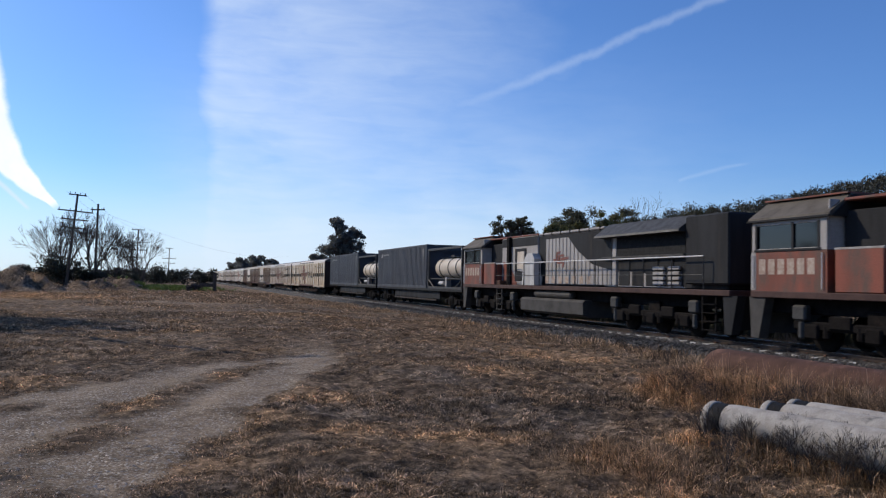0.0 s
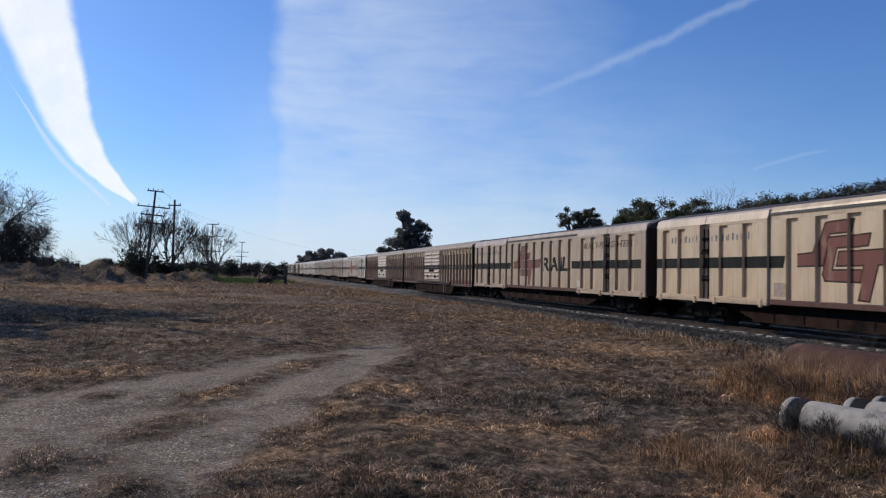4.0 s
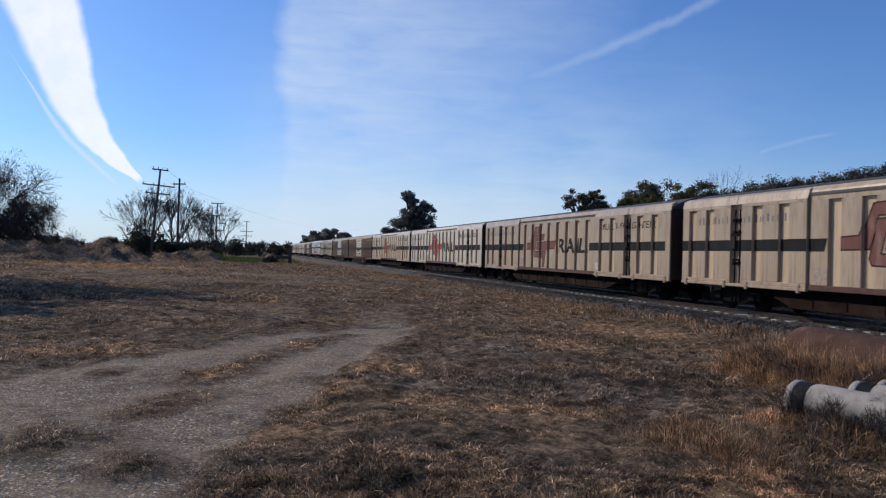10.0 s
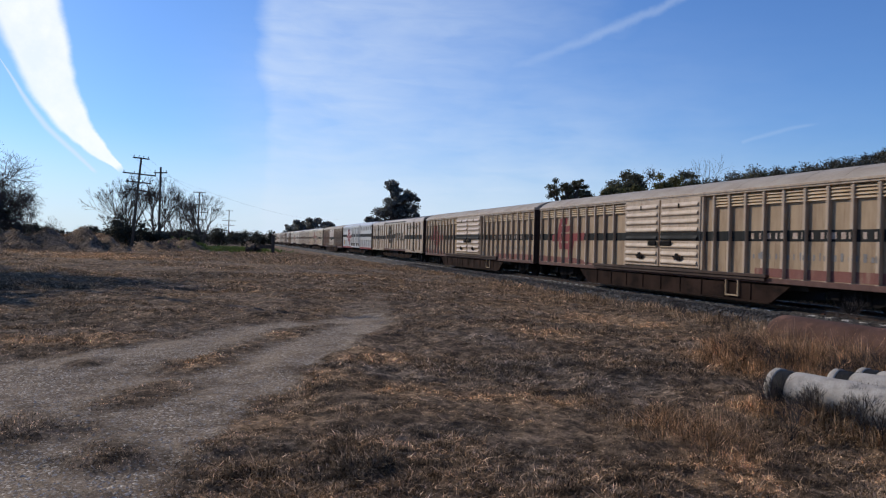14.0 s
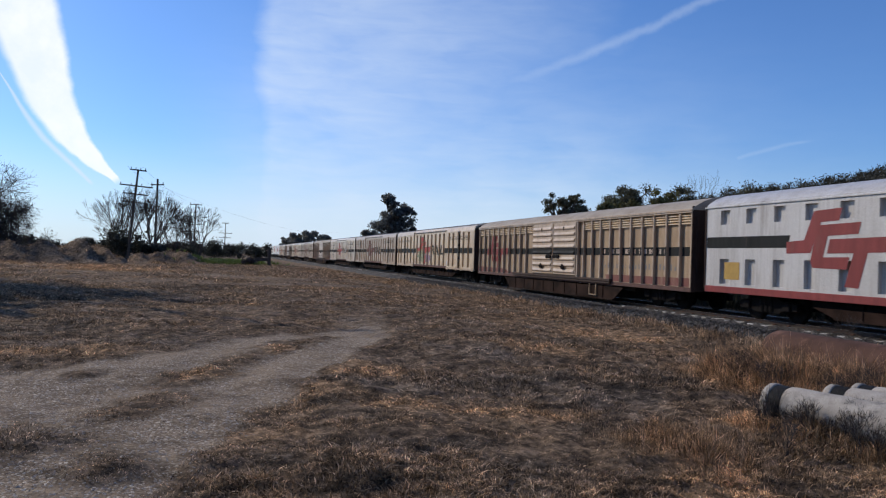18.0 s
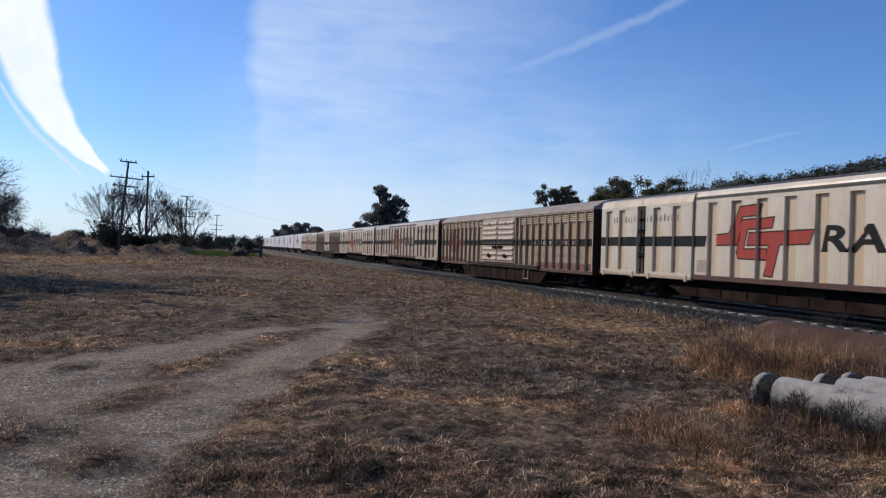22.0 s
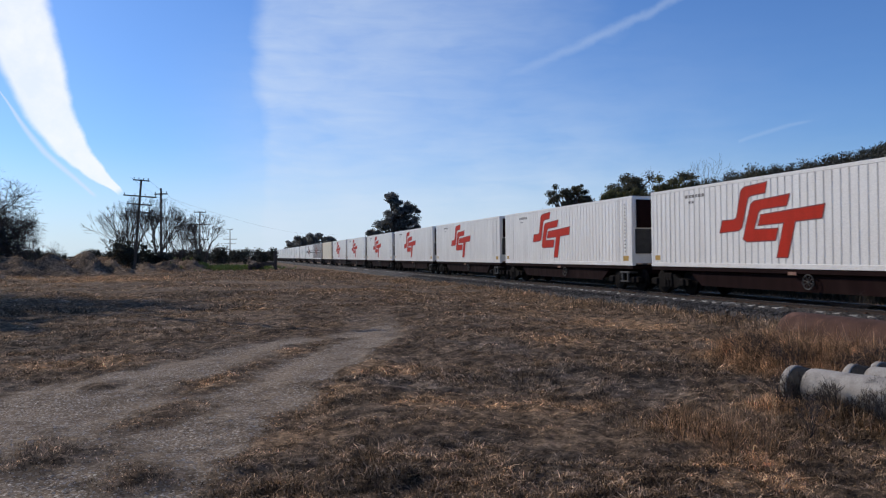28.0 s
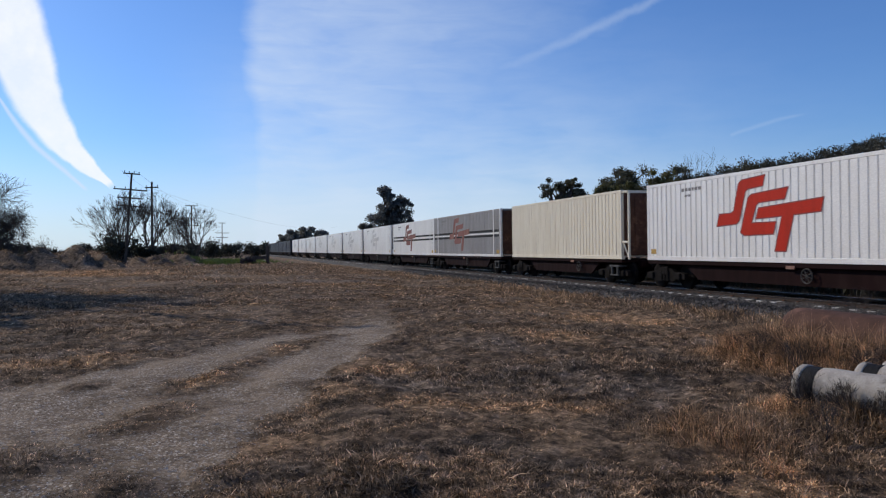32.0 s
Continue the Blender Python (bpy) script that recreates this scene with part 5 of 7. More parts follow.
def tank_wagon(rear, label):
    """A slate container and an open framed tank on one flat wagon."""
    wagon = vehicle("container_wagon", rear, label, "container wagon", "container wagons")
    container(wagon, 12.25, 1.2, "blue_grey", "deep")
    t = part("tank_frame", boxes([(-1.22, -1.08, -u - 0.14, -u, 1.2, 3.72) for u in (12.5, 18.5)] + [(1.08, 1.22, -u - 0.14, -u, 1.2, 3.72) for u in (12.5, 18.5)]
             + [(x0, x0 + 0.12, -18.64, -12.5, z, z + 0.13) for x0 in (-1.215, 1.09) for z in (1.2, 3.6)] + [(-1.2, 1.2, -u - 0.12, -u, z, z + 0.12) for u in (12.5, 18.52) for z in (1.2, 3.6)]
             + [(-1.1, 1.1, -18.2, -12.8, 1.78, 1.84)], 0.01), M["dark_frame"], wagon)
    for x in (-1.16, 1.16):
        part("brace", along(bmesh.new(), (x, -12.6, 1.75), (x, -13.6, 1.3), 0.045, 0.045, 6), M["dark_frame"], t)
        part("brace", along(bmesh.new(), (x, -18.55, 1.75), (x, -17.5, 1.3), 0.045, 0.045, 6), M["dark_frame"], t)
    bm = bmesh.new()
    R = 0.62
    prof = [(0.0, 0.05), (0.03, 0.3), (0.12, 0.5), (0.28, R - 0.03), (0.42, R), (4.9, R), (5.05, R - 0.03), (5.2, 0.5), (5.3, 0.3), (5.33, 0.05)]
    lathe(bm, (-0.35, -12.95, 2.5), (-0.35, -18.3, 2.5), prof, 28)
    tank = part("tank", bm, M["tank"], wagon, "cream painted pressure tank", True)
    for s in (1.1, 2.65, 4.0):
        bm = bmesh.new()
        lathe(bm, (-0.35, -12.95 - s, 2.5), (-0.35, -14.95 - s, 2.5), [(0, R), (0, R + 0.025), (0.1, R + 0.025), (0.1, R)], 28)
        part("strap", bm, M["dark_frame"], tank)
    part("walkway", boxes([(-0.6, -0.1, -18.0, -13.3, 3.15, 3.19), (-0.45, -0.2, -15.4, -14.8, 3.12, 3.3)], 0.01), M["dark_frame"], tank)
    bm = bmesh.new()
    lathe(bm, (-1.0, -14.4, 1.55), (-1.0, -15.2, 1.55), [(0, 0.02), (0, 0.13), (0.8, 0.13), (0.8, 0.02)], 12)
    part("small_cylinder", bm, M["silver"], wagon)
    part("valve_box", boxes([(-1.1, -0.8, -15.8, -15.5, 1.34, 1.9)], 0.02), M["loco_white"], wagon)
    part("underframe", boxes([(-1.25, 1.25, -18.8, 0, 1.04, 1.2), (-0.5, 0.5, -18.9, 0.1, 0.75, 1.05), (-1.05, -0.95, -14.5, -4.5, 0.55, 1.05), (0.95, 1.05, -14.5, -4.5, 0.55, 1.05)], 0.015), M["loco_grey"], wagon)
    part("pipe_run", boxes([(-1.12, -1.0, -14.0, -4.6, 0.42, 0.52)], 0.02), M["grimy_frame"], wagon)
    bogie(wagon, 2.0)
    bogie(wagon, 16.8)
    coupler(wagon, 0, 1)
    coupler(wagon, 18.8, -1)
    return wagon


# -- diesel locomotive; its cab is at the rear of the two coupled units
def loco_bogie(parent, u):
    def make():
        bm = bmesh.new()
        for x in (-1.15, 1.15):
            box(bm, x - 0.09, x + 0.09, -2.5, 2.5, 0.55, 0.78, 0.04)
            for y in (-1.85, 0, 1.85):
                box(bm, x - 0.15, x + 0.15, y - 0.24, y + 0.24, 0.32, 0.72, 0.05)
                for o in (-0.42, 0.42):
                    lathe(bm, (x, y + o, 0.38), (x, y + o, 1), [(0, 0.02), (0, 0.11), (0.3, 0.11), (0.3, 0.02)], 8)
            for y in (-0.95, 0.95):
                box(bm, x * 1.08 - 0.05, x * 1.08 + 0.05, y - 0.35, y + 0.35, 0.6, 0.95, 0.04)
        box(bm, -1.1, 1.1, -0.3, 0.3, 0.6, 1.1)
        return mesh_of("bogie", bm, M["steel"])
    ob = part("bogie", shared("lbogie", make), None, parent)
    ob.location = (0, -u, 0)
    for y in (-1.85, 0, 1.85):
        for x, turn in ((-0.7175, 0), (0.7175, 180)):
            w = part("wheel", shared("wheel", lambda: mesh_of("wheel", wheel_mesh(), M["steel"])), None, ob)
            w.matrix_basis = pose(x, y, 0.46, 0, 0, turn)
    for y in (-2.35, 2.2):
        b = part("sand_box", shared("sandbox", lambda: mesh_of("sand_box", boxes([(-1.36, -1.1, -0.24, 0.24, 0.78, 1.2), (-1.3, -1.15, -0.1, 0.1, 0.3, 0.8)], 0.06), M["dark_frame"])), None, ob)
        b.location = (0, y, 0)


def locomotive(rear, label):
    loco = vehicle("diesel_locomotive", rear, label, "locomotive", "coupled diesel locomotives")
    L = 21.6
    part("deck", boxes([(-1.48, 1.48, -L, -0.1, 1.36, 1.54)], 0.02), M["deck_brown"], loco, "grimy brown deck edge")
    part("underframe", boxes([(-1.0, 1.0, -L + 0.2, -0.2, 0.95, 1.36)], 0.02), M["steel"], loco)
    for u, side in ((0.0, 1), (L, -1)):
        bm = boxes([(-1.3, 1.3, -0.16, -0.06, 0.35, 1.4)], 0.02)
        for x0, x1 in ((-1.42, -1.1), (1.1, 1.42)):
            a = [bm.verts.new((x, y, z)) for x in (x0, x1) for y, z in ((0.0, 1.38), (-0.62, 1.38), (-0.36, 0.24), (-0.08, 0.24))]
            for q in ((0, 1, 2, 3), (7, 6, 5, 4), (0, 4, 5, 1), (1, 5, 6, 2), (2, 6, 7, 3), (3, 7, 4, 0)):
                bm.faces.new([a[k] for k in q])
        p = part("pilot", bm, M["loco_grey"] if side < 0 else M["fuel_tank"], loco, "grimy end plate")
        p.location = (0, -u if side > 0 else -L + 0.35, 0)
        coupler(loco, u - 0.1 * side, side)
    # cab
    prof_low = [(-1.46, 1.54), (-1.46, 2.62), (1.46, 2.62), (1.46, 1.54)]
    bm = bmesh.new()
    extrude_profile(bm, prof_low, -2.75, -0.12)
    cab = part("cab", bm, M["loco_red"], loco)
    part("cab_upper", boxes([(-1.46, -1.36, -0.3, -0.14, 2.62, 3.52), (-1.46, -1.36, -2.75, -2.5, 2.62, 3.52), (1.36, 1.46, -2.75, -0.14, 2.62, 3.52), (-1.46, 1.46, -0.24, -0.14, 2.62, 2.75),
                             (-1.46, -1.36, -2.5, -0.3, 2.62, 2.70), (-1.46, -1.36, -2.5, -0.3, 3.34, 3.52), (-1.36, 1.36, -2.75, -2.68, 2.62, 3.9), (-0.08, 0.08, -0.24, -0.14, 2.7, 3.52)], 0.01), M["loco_white"], cab)
    part("window", boxes([(-1.42, -1.40, -1.5, -0.3, 2.70, 3.34)]), M["glass"], cab)
    part("window", boxes([(-1.43, -1.41, -2.5, -1.5, 2.70, 3.34)]), M["glass"], cab)
    part("windscreen", boxes([(-1.36, 1.36, -0.20, -0.18, 2.72, 3.5)]), M["glass"], cab)
    for u in (0.31, 1.63, 2.49):
        part("window_frame", boxes([(-1.475, -1.44, -u - 0.035, -u + 0.035, 2.66, 3.38)]), M["loco_grey"], cab)
    part("corner_stripe", boxes([(-1.466, -1.40, -0.30, -0.11, 1.56, 2.62)], 0.004), M["loco_white"], cab, "pale worn corner stripe")
    bm = bmesh.new()
    extrude_profile(bm, [(-1.52, 3.48), (-1.5, 3.56), (-0.75, 4.08), (0.75, 4.08), (1.5, 3.56), (1.52, 3.48)], -2.85, -0.05)
    part("cab_roof", bm, M["cab_roof"], cab, "dusty olive sloping roof")
    # dark peaked gable at the inner end of the cab roof and its overhanging visor
    bm = bmesh.new()
    extrude_profile(bm, [(-1.46, 3.46), (-0.76, 4.04), (0.76, 4.04), (1.46, 3.46)], -2.90, -2.84)
    part("gable", bm, M["loco_grey"], cab, "dark gable under the roof end")
    part("gutter", boxes([(-1.56, -1.50, -2.88, -0.03, 3.44, 3.50)], 0.008), M["loco_grey"], cab)
    for u in (0.22, 2.62):
        part("grab_rail", along(bmesh.new(), (-1.50, -u, 1.62), (-1.50, -u, 2.55), 0.016, 0.016, 6), M["lettering"], cab)
    part("window_sill", boxes([(-1.485, -1.44, -2.56, -0.24, 2.62, 2.68)], 0.006), M["loco_grey"], cab)
    part("roof_edge", boxes([(-0.9, 0.9, -2.86, -0.04, 4.07, 4.11)]), M["loco_red"], cab)
    for k in range(6):
        part("number_bar", painted(bars(0.42 + k * 0.34, 2.0, 0.42, [0.24]), [(0, 3, -1.462)]), M["worn_letter"], cab, "rubbed pale number bar")
    # nose box, cab back steps
    part("side_box", boxes([(-1.44, -0.7, -4.35, -2.95, 1.54, 2.64)], 0.03), M["loco_red"], loco)
    part("side_box_top", boxes([(-1.445, -0.69, -4.36, -2.94, 2.60, 2.66)], 0.01), M["loco_white"], loco)
    part("cab_back", boxes([(-0.95, 0.95, -4.4, -2.8, 1.54, 3.62)], 0.03), M["loco_grey"], loco)
    part("step_box", boxes([(-1.42, -1.0, -5.0, -4.5, 1.54, 1.75)], 0.02), M["rust"], loco)
    # hood
    part("hood_front", boxes([(-1.05, 1.05, -8.4, -4.4, 1.54, 3.86)], 0.04), M["loco_white"], loco)
    part("paint_band", painted([[(4.42, 3.40), (8.38, 3.40), (8.38, 3.82), (4.42, 3.82)]], [(4, 9, -1.054)]), M["loco_grey"], loco, "sooty grey band below the roof")
    part("hood_top", boxes([(-1.06, 1.06, -8.42, -2.9, 3.85, 3.93)], 0.02), M["loco_red"], loco, "grimy orange red roof edge")
    part("duct", boxes([(-1.2, -1.04, -5.55, -5.25, 1.56, 3.9)], 0.03), M["steel"], loco)
    part("electrical_door", boxes([(-1.09, -1.0, -7.2, -6.0, 1.75, 3.3)], 0.02), M["loco_grey"], loco)
    part("door_panel", boxes([(-1.13, -1.05, -7.1, -6.35, 2.2, 3.15)], 0.02), M["tank"], loco)
    part("red_flash", painted([[(4.6, 1.56), (6.3, 1.56), (5.4, 2.5), (4.6, 2.7)]], [(4, 9, -1.056)]), M["loco_red"], loco)
    bm = bmesh.new()
    prof = [(7.5, 1.56), (7.6, 2.4), (7.8, 2.85), (8.1, 3.02), (8.55, 3.0), (8.75, 2.75), (8.7, 2.2), (8.8, 1.56)]
    a = [bm.verts.new((-1.42, -u, z)) for u, z in prof]
    b = [bm.verts.new((-1.05, -u, z)) for u, z in prof]
    for i in range(len(prof)):
        bm.faces.new((a[i], a[(i + 1) % len(prof)], b[(i + 1) % len(prof)], b[i]))
    bm.faces.new(a)
    bm.faces.new(b[::-1])
    part("air_intake", bm, M["silver"], loco, "white humped intake casing")
    part("hood", boxes([(-1.0, 1.0, -14.0, -8.4, 1.54, 3.82)], 0.05), M["loco_grey"], loco)
    for k in range(18):
        p = part("hood_door", shared("hood door", lambda: mesh_of("hood_door", boxes([(-1.06, -0.99, -0.27, 0, 1.62, 3.62)], 0.012), M["loco_white"])), None, loco)
        p.location = (0, -9.2 - k * 0.32, 0)
    part("hood_roof", boxes([(-1.03, 1.03, -14.0, -8.4, 3.80, 3.92)], 0.04), M["loco_white"], loco, "pale hood roof")
    sw = [[(11.2, 3.64), (14.6, 3.64), (14.6, 2.2), (13.2, 2.45), (12.1, 3.0)]]
    part("paint_sweep", painted(sw, [(9, 15, -1.075)]), M["loco_grey"], loco, "dark grey curved paint sweep")
    for s in emblem(9.9, 11.3, 2.35, 3.05):
        part("emblem_stroke", painted([s], [(9, 15, -1.072)]), M["red_old"], loco)
    for k in range(8):
        part("lettering_bar", painted(bars(8.6 + k * 0.6, 1.66, 0.3, [0.3]), [(8, 15, -1.066)]), M["worn_letter"], loco, "faint lettering bar")
    for k in range(7):
        part("roof_seam", boxes([(-1.045, 1.045, -8.9 - k * 0.8, -8.86 - k * 0.8, 3.79, 3.935)]), M["loco_grey"], loco)
    part("exhaust_stack", boxes([(-0.3, 0.3, -11.6, -10.8, 3.9, 4.04)], 0.03), M["steel"], loco)
    for k in range(5):
        part("rear_door", boxes([(-1.03, -0.99, -14.9 - k * 0.86, -14.2 - k * 0.86, 1.62, 2.55)], 0.01), M["loco_grey"], loco)
    part("hood_rear", boxes([(-1.0, 1.0, -21.0, -14.0, 1.54, 3.4)], 0.04), M["loco_grey"], loco)
    part("lower_panel", painted([[(14.0, 1.58), (19.0, 1.58), (17.4, 2.0), (14.0, 2.3)]], [(13, 20, -1.004)]), M["loco_white"], loco)
    # radiator wings over a deep dark recess
    bm = bmesh.new()
    extrude_profile(bm, [(-1.5, 3.42), (-1.46, 3.5), (-0.8, 3.98), (0.8, 3.98), (1.46, 3.5), (1.5, 3.42), (0.9, 3.42), (-0.9, 3.42)], -19.2, -14.0)
    part("radiator_wing", bm, M["dark_frame"], loco, "wide grey radiator roof wing")
    part("radiator_mesh", boxes([(-1.04, -0.99, -19.0, -14.2, 2.72, 3.42)]), M["grille"], loco)
    part("radiator_ledge", boxes([(-1.2, -1.0, -19.1, -14.1, 2.62, 2.7)], 0.01), M["dark_frame"], loco)
    part("end_casing", boxes([(-1.25, 1.25, -21.3, -19.25, 1.7, 3.9)], 0.05), M["loco_grey"], loco)
    for k, u in enumerate((17.3, 18.15)):
        v = part("vent", boxes([(-1.12, -1.0, -u - 0.62, -u, 1.66 + i * 0.17, 1.66 + i * 0.17 + 0.12) for i in range(4)], 0.02), M["loco_white"], loco)
    # walkway rail
    bm = bmesh.new()
    along(bm, (-1.45, -4.6, 2.58), (-1.45, -20.4, 2.58), 0.025, 0.025, 6)
    part("handrail", bm, M["lettering"], loco, "white tube handrail")
    bm = bmesh.new()
    along(bm, (-1.45, -4.6, 2.0), (-1.45, -20.4, 2.0), 0.010, 0.010, 6)
    part("handrail", bm, M["dark_frame"], loco)
    for k in range(11):
        p = part("stanchion", shared("stanchion", lambda: mesh_of("stanchion", along(bmesh.new(), (-1.45, 0, 1.5), (-1.45, 0, 2.58), 0.02, 0.02, 6), M["dark_frame"])), None, loco)
        p.location = (0, -4.6 - k * 1.58, 0)
    # tanks below
    bm = bmesh.new()
    extrude_profile(bm, [(-1.4, 0.42), (-1.42, 0.9), (-1.3, 1.0), (1.3, 1.0), (1.42, 0.9), (1.4, 0.42), (1.1, 0.3), (-1.1, 0.3)], -13.1, -7.4)
    part("fuel_tank", bm, M["fuel_tank"], loco, "dusty grey fuel tank")
    bm = bmesh.new()
    lathe(bm, (-1.2, -8.6, 1.18), (-1.2, -12.0, 1.18), [(0, 0.02), (0.04, 0.14), (0.1, 0.17), (3.3, 0.17), (3.36, 0.14), (3.4, 0.02)], 14)
    part("air_reservoir", bm, M["fuel_tank"], loco)
    loco_bogie(loco, 3.9)
    loco_bogie(loco, 17.4)
    for u in (4.9, 20.6):
        mat = M["fuel_tank"] if u < 10 else M["steel"]
        ladder = part("step_ladder", boxes([(-1.42, -1.36, -u - 0.31, -u + 0.31, 1.34, 1.42)], 0.006), mat, loco)
        for k in range(5):
            part("rung", boxes([(-1.44, -1.2, -u - 0.3, -u + 0.3, 0.3 + k * 0.26, 0.33 + k * 0.26)]), mat, ladder)
        for y in (-0.33, 0.28):
            part("stile", boxes([(-1.4, -1.36, -u + y, -u + y + 0.05, 0.28, 1.4)]), mat, ladder)
    return loco


def build_train():
    locomotive(17.3, "grimy orange red and grey diesel locomotive running cab last")
    locomotive(39.65, "grimy diesel locomotive with white and dark grey hood")
    tank_wagon(59.1, "flat wagon with slate blue container and cream framed tank")
    tank_wagon(78.4, "flat wagon with slate blue container and cream tank in open frame")
    louvred = {3, 4, 10, 11, 14, 18, 21}
    dark_roof = {1, 6, 9, 17, 20}
    faded = {2, 6, 7, 12, 16, 19}
    pale = {5, 8, 17}
    for k in range(1, 23):
        rear = 79.2 + 23.747 * k
        if k in louvred:
            louvred_van(rear, "cream louvred van with ribbed double doors, rust stained" if k != 4 else "cream louvred van with paler ribbed double doors", k == 4)
        elif k == 13:
            silver_van(rear, "silver grey van with red sill and small sunk panels")
        else:
            what = "cream panelled freight van with black band and red emblem"
            if k == 12:
                what = "cream panelled freight van with black band and black emblem"
            elif k == 15:
                what = "cream panelled freight van with green graffiti over its emblem"
            elif k in pale:
                what = "chalky pale cream panelled freight van with black band and red emblem"
            elif k in dark_roof:
                what = "cream panelled freight van with grimy dark roof and red emblem"
            elif k in faded:
                what = "faded cream panelled freight van with dull red emblem"
            rail_van(rear, "cream_pale" if k in pale else ("cream_old" if k in faded else "cream"), "roof_dark",
                     "black" if k == 12 else ("red_old" if k in faded or k == 1 else "red"), graffiti=k == 15, label=what)
    white = "white corrugated container with big red emblem on a dark red wagon"
    for rear in (619.1, 635.5, 651.4, 667.5, 683.8, 700.1, 716.1):
        container_wagon(rear, 14.9, "white", "logo", white, 16)
    w = container_wagon(730.4, 12.3, "white_cream", "plain40", "plain yellowed cream container on a dark red wagon", 14)
    bm = boxes([(-1.2, -1.12, -12.86, -12.78, 1.04, 3.85), (-1.2, -1.12, -12.86, -12.3, 1.72, 1.80), (-1.2, -1.12, -12.86, -12.3, 3.77, 3.85), (1.12, 1.2, -12.86, -12.78, 1.04, 3.85)], 0.008)
    along(bm, (-1.16, -12.34, 1.75), (-1.16, -12.82, 1.08), 0.03, 0.03, 6)
    part("end_frame", bm, M["white_cream"], w, "pale steel end frame")
    container_wagon(747.2, 14.9, "grey_box", "band", "grey container with dark bands on a dark red wagon", 16)
    container_wagon(762.0, 14.9, "white", "band", "white container with dark bands and dull emblem on a wagon", 16)
    r = 778.0
    for k in range(7):
        container_wagon(r, 14.9, "white", "dull", "white container with emblem greyed for glare on a dark red wagon", 16)
        r += 16.1
    for k in range(14):
        container_wagon(r + 2, 12.3, "blue_grey", "deep", "slate blue corrugated container on a dark red wagon", 14)
        r += 14.0


build_train()


# ---- ground ----
def smooth(a, b, v):
    k = np.clip((v - a) / (b - a), 0, 1)
    return k * k * (3 - 2 * k)


def wobble(x, y, scale, seed):
    """Cheap smooth noise out of a few crossed waves, vectorised."""
    rng = np.random.RandomState(seed)
    out = np.zeros_like(x, dtype=float)
    for _ in range(10):
        a, p, f = rng.rand() * 6.283, rng.rand() * 6.283, scale * (0.5 + rng.rand() * 1.6)
        out += np.sin((x * np.cos(a) + y * np.sin(a)) * f + p)
    return out / 10 ** 0.5


MOUNDS = ((-17.5, 81, 5.6, 5.0, 1.9), (-26, 83, 8, 7, 1.9), (-12.5, 80, 2.6, 3.6, 0.9), (-40, 80, 12, 10, 2.0), (-7.6, 94, 3.0, 4.0, 1.1), (-4.4, 96, 2.4, 3.6, 0.8), (-21, 62, 6, 6, 0.5), (-24, 72, 5, 4, 0.7))
# rounded earth ridges running down from the mounds, as (top x, top y, foot x, foot y, height, half width)
RIDGES = ((-12.4, 80.5, -8.6, 74.0, 1.15, 0.75), (-14.6, 80.5, -10.6, 73.0, 1.3, 0.8), (-17.0, 80.0, -13.2, 72.5, 1.2, 0.8), (-19.8, 79.0, -16.6, 72.5, 0.9, 0.8), (-23.0, 78.5, -20.5, 72.0, 0.8, 0.9),
          (-8.4, 94.5, -5.4, 88.0, 0.8, 0.7), (-6.0, 95.5, -3.2, 89.0, 0.8, 0.7), (-10.6, 93.0, -8.4, 87.5, 0.6, 0.7))


def lattice(x, y, cell, seed):
    """Smooth random relief from 0 to 1 with bumps of one cell's size."""
    ix, iy = np.floor(x / cell), np.floor(y / cell)
    fx, fy = x / cell - ix, y / cell - iy
    fx, fy = fx * fx * (3 - 2 * fx), fy * fy * (3 - 2 * fy)

    def rnd(a, b):
        v = np.sin(a * 127.1 + b * 311.7 + seed * 74.7) * 43758.5453
        return v - np.floor(v)
    lo = rnd(ix, iy) * (1 - fx) + rnd(ix + 1, iy) * fx
    hi = rnd(ix, iy + 1) * (1 - fx) + rnd(ix + 1, iy + 1) * fx
    return lo * (1 - fy) + hi * fy


# borders of the worn gravel track, as (y, x), and the grass islands left in it
EDGE_R = ((3.0, 0.3), (5.2, -0.18), (6.3, -0.11), (6.9, 0.25), (7.9, 0.48), (8.6, 0.95), (10.75, 1.6), (12.3, 2.27), (14.4, 3.15), (18.9, 4.3), (24.5, 5.2), (40, 6.0), (60, 6.2))
EDGE_L = ((3.0, -6.5), (6.0, -5.2), (8.0, -4.0), (9.5, -3.1), (11.0, -2.2), (11.9, -1.4), (12.8, -0.7), (14.2, 0.0), (15.3, 1.2), (16.5, 2.3), (19.6, 2.95), (27, 3.8), (42, 4.6), (60, 5.0))
ISLANDS = ((1.06, 13.05, 0.44, 1.1), (-0.21, 10.35, 0.46, 0.8), (-0.71, 8.5, 0.42, 0.8), (-1.45, 6.9, 0.55, 0.55), (-0.66, 5.9, 0.30, 0.32), (-2.9, 8.6, 0.4, 0.5), (-3.4, 6.0, 0.7, 0.4),
           (-2.4, 5.2, 0.35, 0.35), (0.35, 11.6, 0.22, 0.5), (-1.6, 10.4, 0.25, 0.4), (1.9, 14.6, 0.3, 0.8))


